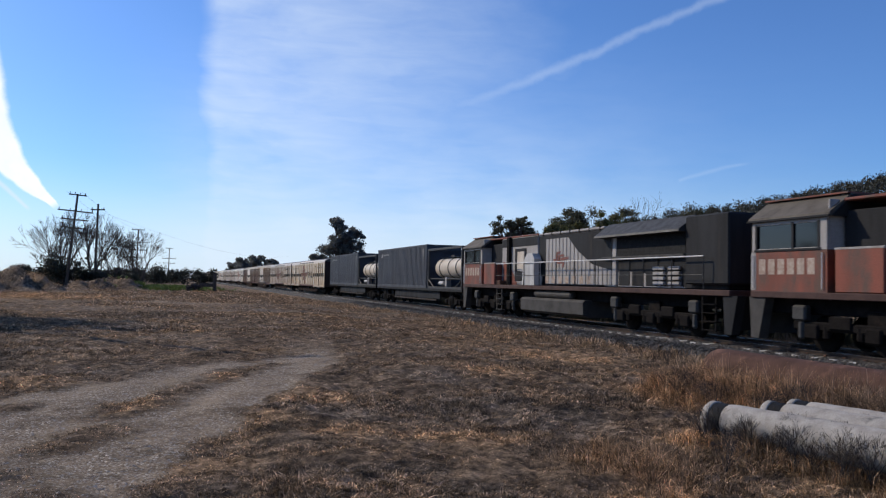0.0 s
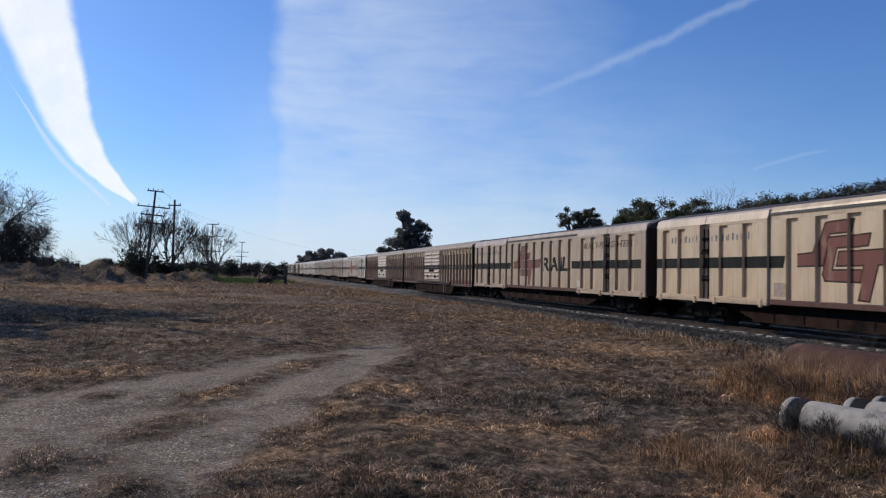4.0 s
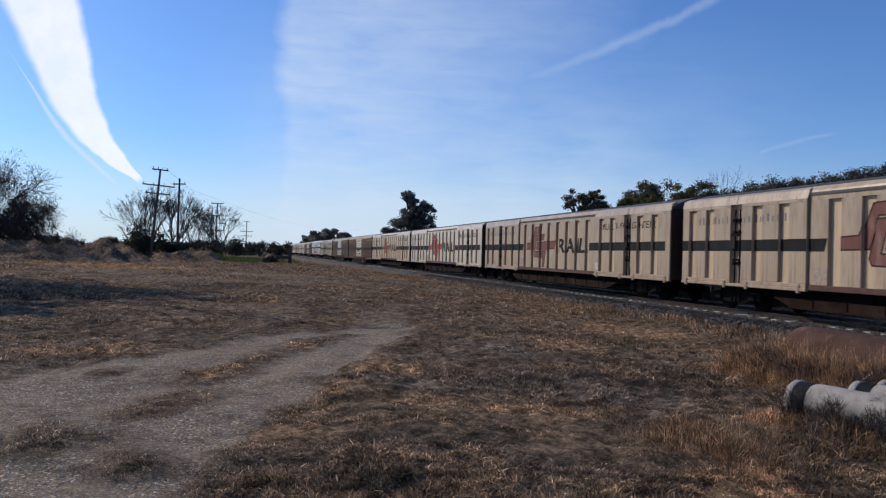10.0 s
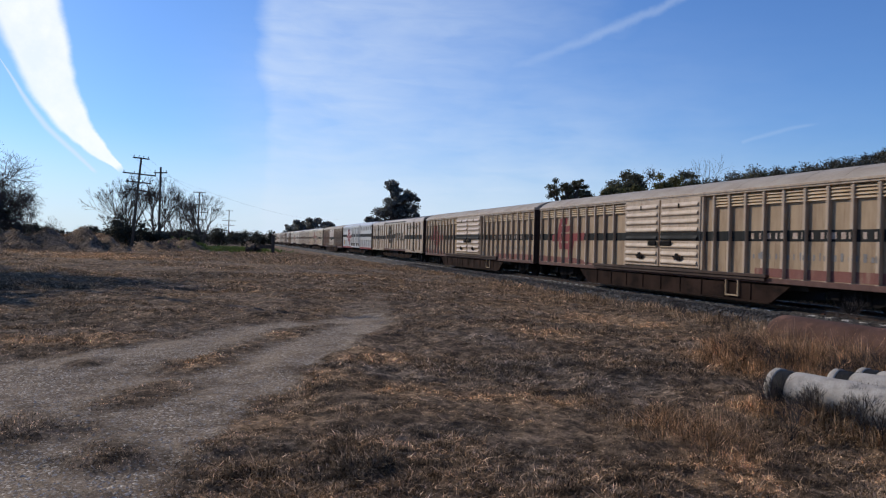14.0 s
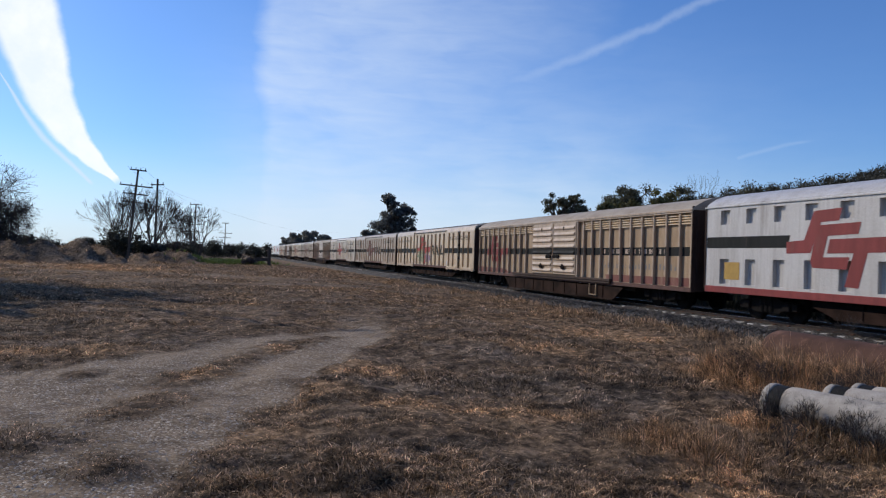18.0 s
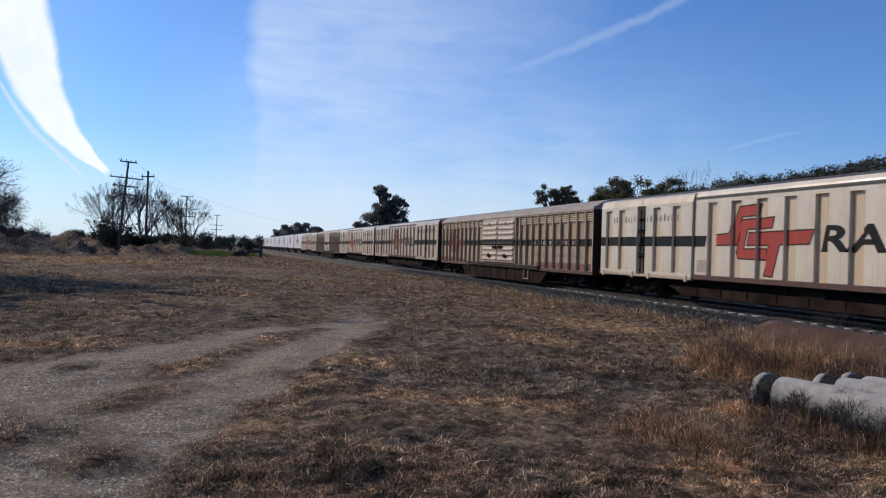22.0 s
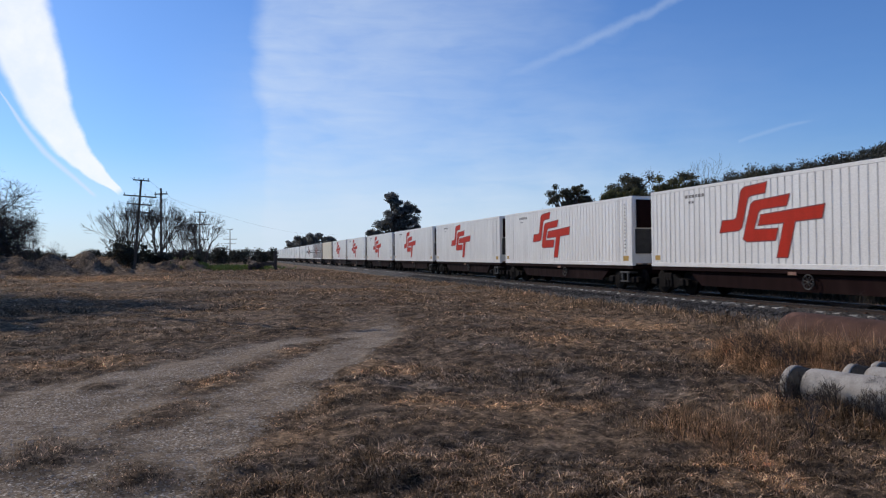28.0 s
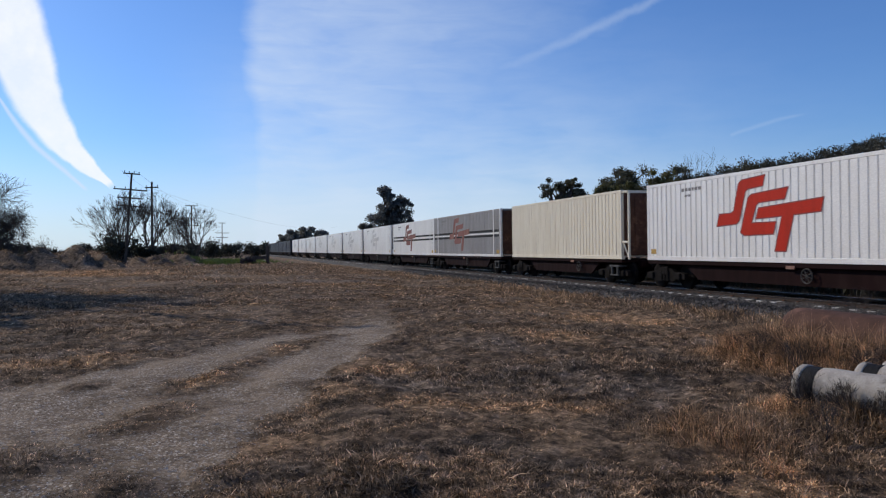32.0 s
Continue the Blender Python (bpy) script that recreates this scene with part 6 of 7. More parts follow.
def track_mask(x, y):
    edge = 0.35 * (lattice(x, y, 0.5, 61) - 0.5) + 0.2 * (lattice(x, y, 0.17, 62) - 0.5)
    er = np.interp(y, [p[0] for p in EDGE_R], [p[1] for p in EDGE_R])
    el = np.interp(y, [p[0] for p in EDGE_L], [p[1] for p in EDGE_L])
    out = smooth(0.22, -0.32, x - er + edge) * smooth(-0.5, 0.6, x - el + edge)
    for cx, cy, a, b in ISLANDS:
        u, v = (x - cx) * 0.91 - (y - cy) * 0.42, (x - cx) * 0.42 + (y - cy) * 0.91
        out = out * (1 - 0.92 * np.exp(-((u / a) ** 2 + (v / b) ** 2) * (0.6 + 0.8 * lattice(x, y, 0.3, 65))))
    out = out * (0.22 + 0.78 * smooth(22, 13, y)) * (0.58 + 0.4 * lattice(x, y, 0.8, 63) + 0.4 * lattice(x, y, 0.27, 64))
    # a faint second wheel track and a pale washed strip further off
    c = np.interp(y, [12, 17.5, 23.5, 31, 42, 60], [-1.4, 0.6, 1.4, 2.2, 2.8, 3.4])
    out = np.maximum(out, 0.34 * np.exp(-((x - c) / 0.5) ** 2) * smooth(11, 13, y))
    out = np.maximum(out, 0.95 * np.exp(-((x + 1.2) / 3.0) ** 2 - ((y - 51.7) / 1.5) ** 2))
    return np.clip(out, 0, 1)


def patches(x, y, spots):
    out = np.zeros_like(np.asarray(x, float))
    for cx, cy, a, b in spots:
        out = np.maximum(out, np.exp(-((x - cx) / a) ** 2 - ((y - cy) / b) ** 2))
    return out


STRAW = ((-2.75, 12.4, 0.5, 0.4), (-1.8, 12.55, 0.6, 0.5), (2.0, 8.05, 0.45, 0.5), (3.2, 7.4, 0.5, 0.42), (2.65, 7.75, 0.5, 0.35), (4.0, 5.7, 0.45, 0.85), (9.7, 17.8, 1.5, 1.6),
         (5.8, 13.0, 0.7, 1.0), (9.25, 13.0, 0.9, 1.0), (0.5, 6.8, 0.4, 0.35), (2.1, 10.4, 0.55, 0.7), (5.3, 6.6, 0.3, 0.4), (7.6, 9.2, 0.9, 2.4), (0.95, 12.9, 0.3, 0.8), (-0.2, 10.3, 0.3, 0.5),
         (-7, 58, 5, 4), (-13, 66, 6, 4), (1.2, 9.0, 0.3, 0.4), (3.6, 4.7, 0.5, 0.4))
# Dark weed spots; those past y = 26 put tree and gully shade into colour.
WEEDY_SHADED = ((3.5, 9.2, 0.75, 0.8), (2.2, 6.3, 0.4, 0.3), (4.6, 9.6, 0.7, 0.7), (5.0, 8.5, 0.6, 0.6), (0.9, 5.2, 0.5, 0.3), (2.3, 5.4, 0.5, 0.35), (1.5, 6.1, 0.5, 0.4), (1.25, 8.25, 0.3, 0.3),
         (3.7, 6.8, 0.5, 0.45), (-2.6, 9.6, 0.5, 0.5), (6.5, 10.2, 0.8, 0.9), (-3.5, 16.5, 1.5, 2.0), (7.5, 14.5, 1.2, 1.0), (-5.5, 27, 3.2, 5.5), (-1.0, 34, 2.5, 3.0), (-21, 78, 2.0, 1.6), (-16, 76.5, 1.2, 2.0), (-12.3, 76.5, 0.9, 2.0), (-27, 80, 3.0, 1.6), (-7, 91, 1.3, 2.0), (-10, 84, 2, 2))


def straw_mask(x, y):
    return patches(x, y, STRAW)


def weedy_shade_mask(x, y):
    return patches(x, y, WEEDY_SHADED)


def ground_z(x, y):
    x, y = np.asarray(x, float), np.asarray(y, float)
    near = smooth(60, 25, np.hypot(x, y - 10))
    z = -0.38 * smooth(4.0, 13.0, x) + 0.0 * y
    z = z + 0.035 * wobble(x, y, 0.9, 3) * (0.3 + 0.7 * near) + 0.02 * wobble(x, y, 3.4, 4) * near
    rough = smooth(40, 16, np.hypot(x, y)) * (1 - 0.88 * track_mask(x, y))
    z = z + rough * (0.055 * (lattice(x, y, 0.33, 71) - 0.5) + 0.060 * (lattice(x, y, 0.13, 72) - 0.5))
    heap = 0.0 * x
    for cx, cy, sx, sy, h in MOUNDS:
        lump = 1 + 0.2 * wobble(x, y, 0.8, 6) + 0.7 * (np.abs(lattice(x + 0.4 * y, y * 0.55, 1.8, 73) * 2 - 1) - 0.5) + 0.3 * (lattice(x, y, 0.9, 74) - 0.5)
        heap = heap + h * np.exp(-((x - cx) / sx) ** 2 - ((y - cy) / sy) ** 2) * lump
    rise = 1.9 * (1 - np.exp(-np.maximum(heap, 0) / 1.3))
    t = rise / 0.62 + 1.3 * (lattice(x, y, 2.3, 75) - 0.5) * smooth(0.1, 0.5, rise)
    z = z + 0.35 * rise + 0.65 * 0.62 * (np.floor(t) + smooth(0.62, 1.0, t - np.floor(t))) * smooth(0.05, 0.4, rise)
    for x0, y0, x1, y1, h, w in RIDGES:
        ln = math.hypot(x1 - x0, y1 - y0)
        s = ((x - x0) * (x1 - x0) + (y - y0) * (y1 - y0)) / ln ** 2
        off = ((x - x0) * (y1 - y0) - (y - y0) * (x1 - x0)) / ln + 0.35 * wobble(x, y, 0.5, 77)
        z = z + 0.75 * h * np.exp(-np.abs(off / w) ** 2.6) * smooth(-0.3, 0.45, s) * smooth(1.1, 0.55, s)
    bed = smooth(13.6, 14.6, x) * smooth(20.6, 19.6, x)
    z = z * (1 - bed) - 0.42 * bed
    hill = np.interp(x, [70, 100, 200, 255, 350, 700, 1500, 3000], [0, 3, 27, 37, 50, 62, 40, 10]) * smooth(520, 290, y) * smooth(-900, -300, y)
    z = z + hill * (1 + 0.05 * wobble(x, y, 0.03, 8)) + 0.4 * wobble(x, y, 0.02, 9) * smooth(60, 200, np.abs(x - 17))
    return z


def axis(lo, fine_lo, fine_hi, hi, step, growth, kept_lo, kept_hi, most):
    """Grid lines: fine in the middle, no wider than most out to the kept limits, then ever wider."""
    mid = list(np.arange(fine_lo, fine_hi, step))
    out, s, v = [], step, fine_lo
    while v > lo:
        s = s * growth if v < kept_lo else min(s * growth, most)
        v -= s
        out.append(max(v, lo))
    tail, s, v = [], step, mid[-1]
    while v < hi:
        s = s * growth if v > kept_hi else min(s * growth, most)
        v += s
        tail.append(min(v, hi))
    return np.array(out[::-1] + mid + tail)


def build_ground():
    xs, ys = axis(-3000, -6, 11, 3000, 0.055, 1.06, -32, 14, 0.36), axis(-1500, 4.2, 15, 4600, 0.055, 1.03, 4, 92, 0.36)
    gx, gy = np.meshgrid(xs, ys)
    gz = ground_z(gx, gy)
    mask = track_mask(gx, gy)
    gz = gz - 0.03 * mask
    nx, ny = len(xs), len(ys)
    co = np.stack([gx, gy, gz], -1).reshape(-1, 3)
    i = np.arange(nx * ny).reshape(ny, nx)
    quads = np.stack([i[:-1, :-1], i[:-1, 1:], i[1:, 1:], i[1:, :-1]], -1).reshape(-1, 4)
    me = bpy.data.meshes.new("ground")
    me.vertices.add(len(co))
    me.vertices.foreach_set("co", co.ravel())
    me.loops.add(quads.size)
    me.loops.foreach_set("vertex_index", quads.ravel())
    me.polygons.add(len(quads))
    me.polygons.foreach_set("loop_start", np.arange(len(quads)) * 4)
    me.update(calc_edges=True)
    at = me.attributes.new("track", "FLOAT", "POINT")
    at.data.foreach_set("value", mask.ravel())
    at = me.attributes.new("straw", "FLOAT", "POINT")
    at.data.foreach_set("value", straw_mask(gx, gy).ravel())
    at = me.attributes.new("weedy_shade", "FLOAT", "POINT")
    at.data.foreach_set("value", weedy_shade_mask(gx, gy).ravel())
    me.materials.append(M["ground"])
    me.shade_smooth()
    return tagged(new("ground", me), "dry brown grass paddock with bare gravel wheel tracks", "ground", kind="structure")


ground = build_ground()


# ---- railway track ----
def build_track():
    rng = np.random.RandomState(5)
    # ballast bed with an uneven stony skin
    ys = np.concatenate([np.arange(-700, 0, 4.0), np.arange(0, 70, 0.16), np.arange(70, 300, 1.5), np.arange(300, 2400, 25.0)])
    prof = [(-2.95, -0.60), (-2.7, -0.44), (-2.45, -0.34), (-2.2, -0.24), (-1.9, -0.2), (-1.5, -0.17), (-1.3, -0.155), (-1.16, -0.115), (-0.6, -0.115), (0, -0.12), (0.6, -0.115), (1.16, -0.115), (1.9, -0.2), (2.5, -0.4), (2.95, -0.60)]
    px = np.array([p[0] for p in prof])
    pz = np.array([p[1] for p in prof])
    gx = TRACK_X + px[None, :] + rng.uniform(-0.04, 0.04, (len(ys), len(px)))
    gz = pz[None, :] + rng.uniform(-0.035, 0.035, (len(ys), len(px)))
    gy = np.repeat(ys[:, None], len(px), 1)
    co = np.stack([gx, gy, gz], -1).reshape(-1, 3)
    i = np.arange(len(co)).reshape(len(ys), len(px))
    q = np.stack([i[:-1, :-1], i[:-1, 1:], i[1:, 1:], i[1:, :-1]], -1).reshape(-1, 4)
    bed = tagged(new("ballast_bed", raw("ballast_bed", co.tolist(), q.tolist(), M["ballast"])), "grey crushed stone ballast bed under the rails", "ballast", kind="structure")
    # loose stones on the near shoulder
    n = 9000
    cx = TRACK_X - 2.05 - np.abs(rng.normal(0, 0.55, n)) + 0.35
    cy = 9 + rng.rand(n) ** 1.6 * 55
    cz = np.interp(cx - TRACK_X, px, pz, left=-0.42)
    s = rng.uniform(0.018, 0.045, n)
    base = np.array([(1, 0, 0), (-0.5, 0.8, 0.1), (-0.6, -0.7, 0), (0.1, 0.1, 0.9), (0, 0, -0.7)])
    fc = np.array([(0, 1, 3), (1, 2, 3), (2, 0, 3), (1, 0, 4), (2, 1, 4), (0, 2, 4)])
    ang = rng.rand(n) * 6.283
    ca, sa = np.cos(ang)[:, None], np.sin(ang)[:, None]
    bx = base[None, :, 0] * ca - base[None, :, 1] * sa
    by = base[None, :, 0] * sa + base[None, :, 1] * ca
    v = np.stack([cx[:, None] + bx * s[:, None], cy[:, None] + by * s[:, None], np.maximum(cz, -0.42)[:, None] + base[None, :, 2] * s[:, None] + 0.015], -1).reshape(-1, 3)
    f = (fc[None] + (np.arange(n) * 5)[:, None, None]).reshape(-1, 3)
    tagged(new("loose_ballast", raw("loose_ballast", v.tolist(), f.tolist(), M["ballast"])), "loose ballast stones along the bed's shoulder", "stones", kind="stuff")
    # sleepers
    def sleeper():
        bm = bmesh.new()
        prof = [(-0.13, -0.30), (-0.12, -0.135), (-0.10, -0.125), (0.10, -0.125), (0.12, -0.135), (0.13, -0.30)]
        a = [bm.verts.new((-1.25, y, z)) for y, z in prof]
        b = [bm.verts.new((1.25, y, z)) for y, z in prof]
        for k in range(6):
            bm.faces.new((a[k], a[(k + 1) % 6], b[(k + 1) % 6], b[k]))
        bm.faces.new(a)
        bm.faces.new(b[::-1])
        return mesh_of("sleeper", bm, M["sleeper"])
    me = sleeper()
    rails = empty("railway_track", TRACK_X, 0, 0, "steel rails on concrete sleepers in grey ballast", "railway track")
    rails["kind"] = "structure"
    for k in range(200):
        ob = part("sleeper", me, None, rails)
        ob.location = (rng.uniform(-0.02, 0.02), 5 + k * 0.6, rng.uniform(-0.004, 0.004))
    far = []
    for k in list(range(-300, 0)) + list(range(200, 1400)):
        far.append((-1.25, 1.25, 5 + k * 0.6 - 0.12, 5 + k * 0.6 + 0.12, -0.3, -0.125))
    vs, fs = [], []
    for x0, x1, y0, y1, z0, z1 in far:
        o = len(vs)
        vs += [(x, y, z) for x in (x0, x1) for y in (y0, y1) for z in (z0, z1)]
        fs += [(o + a, o + b, o + c, o + d) for a, b, c, d in ((0, 1, 3, 2), (4, 6, 7, 5), (0, 4, 5, 1), (2, 3, 7, 6), (1, 5, 7, 3))]
    ob = part("far_sleepers", raw("far_sleepers", vs, fs, M["sleeper"]), None, rails)
    ob["kind"] = "stuff"
    rp = [(-0.07, -0.12), (-0.07, -0.105), (-0.012, -0.09), (-0.010, -0.035), (-0.036, -0.028), (-0.036, -0.004), (0.036, -0.004), (0.036, -0.028), (0.010, -0.035), (0.012, -0.09), (0.07, -0.105), (0.07, -0.12)]
    for x in (-0.7535, 0.7535):
        bm = bmesh.new()
        extrude_profile(bm, [(x + a, b) for a, b in rp], -700, 2400)
        r = part("rail", bm, M["rail"], rails)
        part("rail_head", boxes([(x - 0.03, x + 0.03, -700, 2400, -0.004, 0.0)]), M["rail_top"], r, "polished running surface")
    clip_me = mesh_of("rail_clip", boxes([(-0.12, -0.04, -0.05, 0.05, -0.125, -0.075)], 0.01), M["rust"])
    for k in range(70):
        c = part("rail_clip", clip_me, None, rails)
        c.location = (-0.7535, 5 + k * 0.6, 0)


# ---- vegetation ----
def tuft_field(name, cx, cy, height, width, lean, material, rng, label, kind_cat, hz=None, blades=5, spread=0.035):
    """Tufts of bent blades as one mesh; each blade one folded face."""
    n = len(cx)
    k = blades
    N = n * k
    x = np.repeat(cx, k) + rng.normal(0, spread, N)
    y = np.repeat(cy, k) + rng.normal(0, spread, N)
    z = ground_z(x, y) - 0.012 if hz is None else np.repeat(hz, k)
    h = np.repeat(height, k) * rng.uniform(0.45, 1.25, N)
    w = np.repeat(width, k) * rng.uniform(0.6, 1.3, N)
    a = rng.rand(N) * 6.283
    t = rng.rand(N) * 6.283
    le = np.abs(rng.normal(0, lean, N)) * h
    wx, wy = np.cos(a) * w / 2, np.sin(a) * w / 2
    lx, ly = np.cos(t) * le, np.sin(t) * le
    curl = rng.uniform(0.15, 0.5, N)
    v = np.stack([np.stack([x, y, z], -1), np.stack([x + lx * curl + wx, y + ly * curl + wy, z + h * 0.55], -1),
                  np.stack([x + lx, y + ly, z + h * rng.uniform(0.6, 1.0, N)], -1), np.stack([x + lx * curl - wx, y + ly * curl - wy, z + h * 0.55], -1)], 1).reshape(-1, 3)
    quads = (np.arange(N) * 4)[:, None] + np.array([[0, 1, 2, 3]])
    me = bpy.data.meshes.new(name)
    me.vertices.add(len(v))
    me.vertices.foreach_set("co", v.ravel())
    me.loops.add(N * 4)
    me.loops.foreach_set("vertex_index", quads.ravel())
    me.polygons.add(N)
    me.polygons.foreach_set("loop_start", np.arange(N) * 4)
    me.update(calc_edges=True)
    at = me.attributes.new("straw", "FLOAT", "POINT")
    at.data.foreach_set("value", np.repeat(straw_mask(x, y), 4))
    at = me.attributes.new("weedy_shade", "FLOAT", "POINT")
    at.data.foreach_set("value", np.repeat(weedy_shade_mask(x, y), 4))
    me.materials.append(material)
    return tagged(new(name, me), label, kind_cat, kind="stuff")


def build_grass():
    rng = np.random.RandomState(11)
    # short mown tufts, thinning with distance and on the wheel tracks
    n = 230000
    r = 3.9 + 34 * rng.rand(n) ** 2.0
    th = np.radians(rng.uniform(-42, 60, n))
    x, y = r * np.sin(th), r * np.cos(th)
    thick = wobble(x, y, 1.3, 21) + 0.8 * wobble(x, y, 3.6, 22)
    m = track_mask(x, y)
    dark = weedy_shade_mask(x, y)
    clump = lattice(x, y, 0.24, 81) + 0.6 * lattice(x, y, 0.11, 82)
    keep = (rng.rand(n) > 1.45 * m) & (x < 14.3) & (rng.rand(n) < 0.55 + 0.25 * smooth(11, 8, r) + 0.5 * smooth(0.45, 1.05, clump))
    x, y, r, thick, m, clump, dark = (a[keep] for a in (x, y, r, thick, m, clump, dark))
    h = np.clip(0.028 + 0.009 * thick, 0.016, 0.05) * rng.uniform(0.5, 1.4, len(x)) * (0.8 + 0.7 * smooth(0.5, 1.3, clump)) * (1 + 0.3 * smooth(2, 6, x)) * (1 - 0.5 * np.minimum(m * 2, 1)) * (1 + 0.35 * dark)
    tuft_field("short_grass", x, y, h, 0.0045 + 0.0007 * r, 1.35, M["blade"], rng, "short matted dry grass in uneven tussocks", "grass", blades=6, spread=0.045)
    # clumps on the right, round the pipes
    n = 15000
    x = rng.uniform(3.2, 13.5, n)
    y = rng.uniform(4.2, 13.5, n)
    d = 0.6 * np.exp(-((x - 4.5) / 0.8) ** 2 - ((y - 6.0) / 0.8) ** 2) + 1.2 * np.exp(-((x - 4.05) / 0.45) ** 2 - ((y - 5.7) / 0.75) ** 2) + 2.2 * np.exp(-((x - 7.55) / 0.6) ** 2 - ((y - 8.4) / 2.1) ** 2) + 0.5 * np.exp(-((x - 6.4) / 0.9) ** 2 - ((y - 7.0) / 1.2) ** 2) + 0.55 * np.exp(-((x - 3.95) / 0.4) ** 2 - ((y - 5.7) / 0.9) ** 2)
    keep = rng.rand(n) < d * (0.5 + 0.5 * (wobble(x, y, 3.0, 51) > 0)) + 0.012
    x, y, d = x[keep], y[keep], d[keep]
    h = 0.06 + 0.15 * np.minimum(d, 1.7) * rng.uniform(0.5, 1.2, len(x))
    tuft_field("tall_grass", x, y, h, 0.0045 + 0.0 * x, 0.85, M["tall"], rng, "tall straw coloured grass round the old pipes", "grass", blades=16)
    # high brown grass leaning on the rusted pipe and before the concrete pipes
    n = 3200
    x = 7.8 + rng.normal(0, 0.20, n)
    y = rng.uniform(4.5, 10.6, n)
    thick = lattice(x, y, 0.5, 91)
    tuft_field("pipe_grass", x, y, (0.34 + 0.46 * thick) * rng.uniform(0.6, 1.1, n), 0.006 + 0.0 * x, 0.5, M["tall"], rng, "high brown grass standing against the rusted pipe", "grass", blades=13, spread=0.06)
    n = 1500
    s = rng.rand(n) * 2.6
    x, y = 5.36 + 0.24 * s + rng.normal(0, 0.10, n), 6.75 - 0.97 * s + rng.normal(0, 0.10, n)
    tuft_field("pipe_weeds", x, y, 0.08 + 0.20 * lattice(x, y, 0.3, 92), 0.005 + 0.0 * x, 0.6, M["blade"], rng, "dry weeds in front of the concrete pipes", "weeds", blades=10, spread=0.05)
    # scrub along the ballast
    n = 2600
    y = 10 + rng.rand(n) ** 1.5 * 60
    x = 13.3 + rng.normal(0, 0.75, n)
    keep = (wobble(x, y, 0.8, 31) > 0.1) & (x < 14.7)
    x, y = x[keep], y[keep]
    tuft_field("trackside_weeds", x, y, 0.14 + 0.14 * rng.rand(len(x)), 0.016 + 0.0 * x, 0.5, M["blade"], rng, "dry weeds along the ballast edge", "weeds", blades=8)
    # rough grass on the mounds and further back
    n = 52000
    x = rng.uniform(-38, 13, n)
    y = 24 + 78 * rng.rand(n) ** 1.3
    clump = wobble(x, y, 0.5, 41) + 0.9 * wobble(x, y, 1.6, 42)
    keep = (rng.rand(n) > track_mask(x, y)) & (rng.rand(n) < 0.25 + 0.75 * smooth(-0.6, 0.7, clump))
    x, y, clump = x[keep], y[keep], clump[keep]
    tuft_field("rough_grass", x, y, (0.03 + 0.06 * rng.rand(len(x))) * (1 + 0.5 * np.clip(clump, -1, 1.6)) * (1 + 1.2 * smooth(45, 55, y)), 0.04 + 0.0 * x, 2.4, M["blade"], rng, "rough dry grass over the earth mounds", "grass", blades=5, spread=0.09)
    # coarse tussocks crowning the mounds
    n = 5500
    x = rng.uniform(-34, -2, n)
    y = rng.uniform(68, 98, n)
    over = ground_z(x, y)
    keep = (over > 0.5 + 0.9 * rng.rand(n)) & (lattice(x, y, 1.3, 83) > 0.45)
    x, y = x[keep], y[keep]
    tuft_field("mound_tussocks", x, y, 0.14 + 0.20 * rng.rand(len(x)), 0.03 + 0.0 * x, 1.0, M["blade"], rng, "coarse dry tussocks crowning the earth mounds", "grass", blades=9, spread=0.1)
    # scrub added on the far side of the line to darken the view under the train
    n = 9000
    y = -8 + 150 * rng.rand(n) ** 1.2
    x = 22.2 + rng.rand(n) * 3.5
    keep = wobble(x, y, 0.35, 45) > -0.75
    x, y = x[keep], y[keep]
    tuft_field("far_side_scrub", x, y, 0.5 + 0.9 * rng.rand(len(x)), 0.06 + 0.0 * x, 0.5, M["shrub"], rng, "added dark scrub beyond the line, darkening the gap under the train", "scrub", blades=9, spread=0.2)
    # green strip
    n = 2500
    x = rng.normal(0.2, 2.4, n)
    y = rng.normal(104, 5, n)
    tuft_field("green_grass", x, y, 0.35 + 0.3 * rng.rand(n), 0.09 + 0.0 * x, 0.7, M["green_grass"], rng, "strip of fresh green grass", "grass", blades=6)
    # small stones on the tracks
    n = 60000
    r = 3.4 + 22 * rng.rand(n) ** 2
    th = np.radians(rng.uniform(-45, 30, n))
    x, y = r * np.sin(th), r * np.cos(th)
    keep = rng.rand(n) < track_mask(x, y) * 1.2
    x, y = x[keep], y[keep]
    n = len(x)
    s = rng.uniform(0.004, 0.017, n) * (1 + 0.8 * (rng.rand(n) > 0.96))
    base = np.array([(1, 0, 0), (-0.5, 0.8, 0.1), (-0.6, -0.7, 0), (0.1, 0.1, 0.42)])
    fc = np.array([(0, 1, 3), (1, 2, 3), (2, 0, 3)])
    ang = rng.rand(n) * 6.283
    bx = base[None, :, 0] * np.cos(ang)[:, None] - base[None, :, 1] * np.sin(ang)[:, None]
    by = base[None, :, 0] * np.sin(ang)[:, None] + base[None, :, 1] * np.cos(ang)[:, None]
    gz = ground_z(x, y) - 0.03 * track_mask(x, y)
    v = np.stack([x[:, None] + bx * s[:, None], y[:, None] + by * s[:, None], gz[:, None] + base[None, :, 2] * s[:, None]], -1).reshape(-1, 3)
    f = (fc[None] + (np.arange(n) * 4)[:, None, None]).reshape(-1, 3)
    tagged(new("track_stones", raw("track_stones", v.tolist(), f.tolist(), M["stone"])), "small pale stones on the wheel tracks", "stones", kind="stuff")


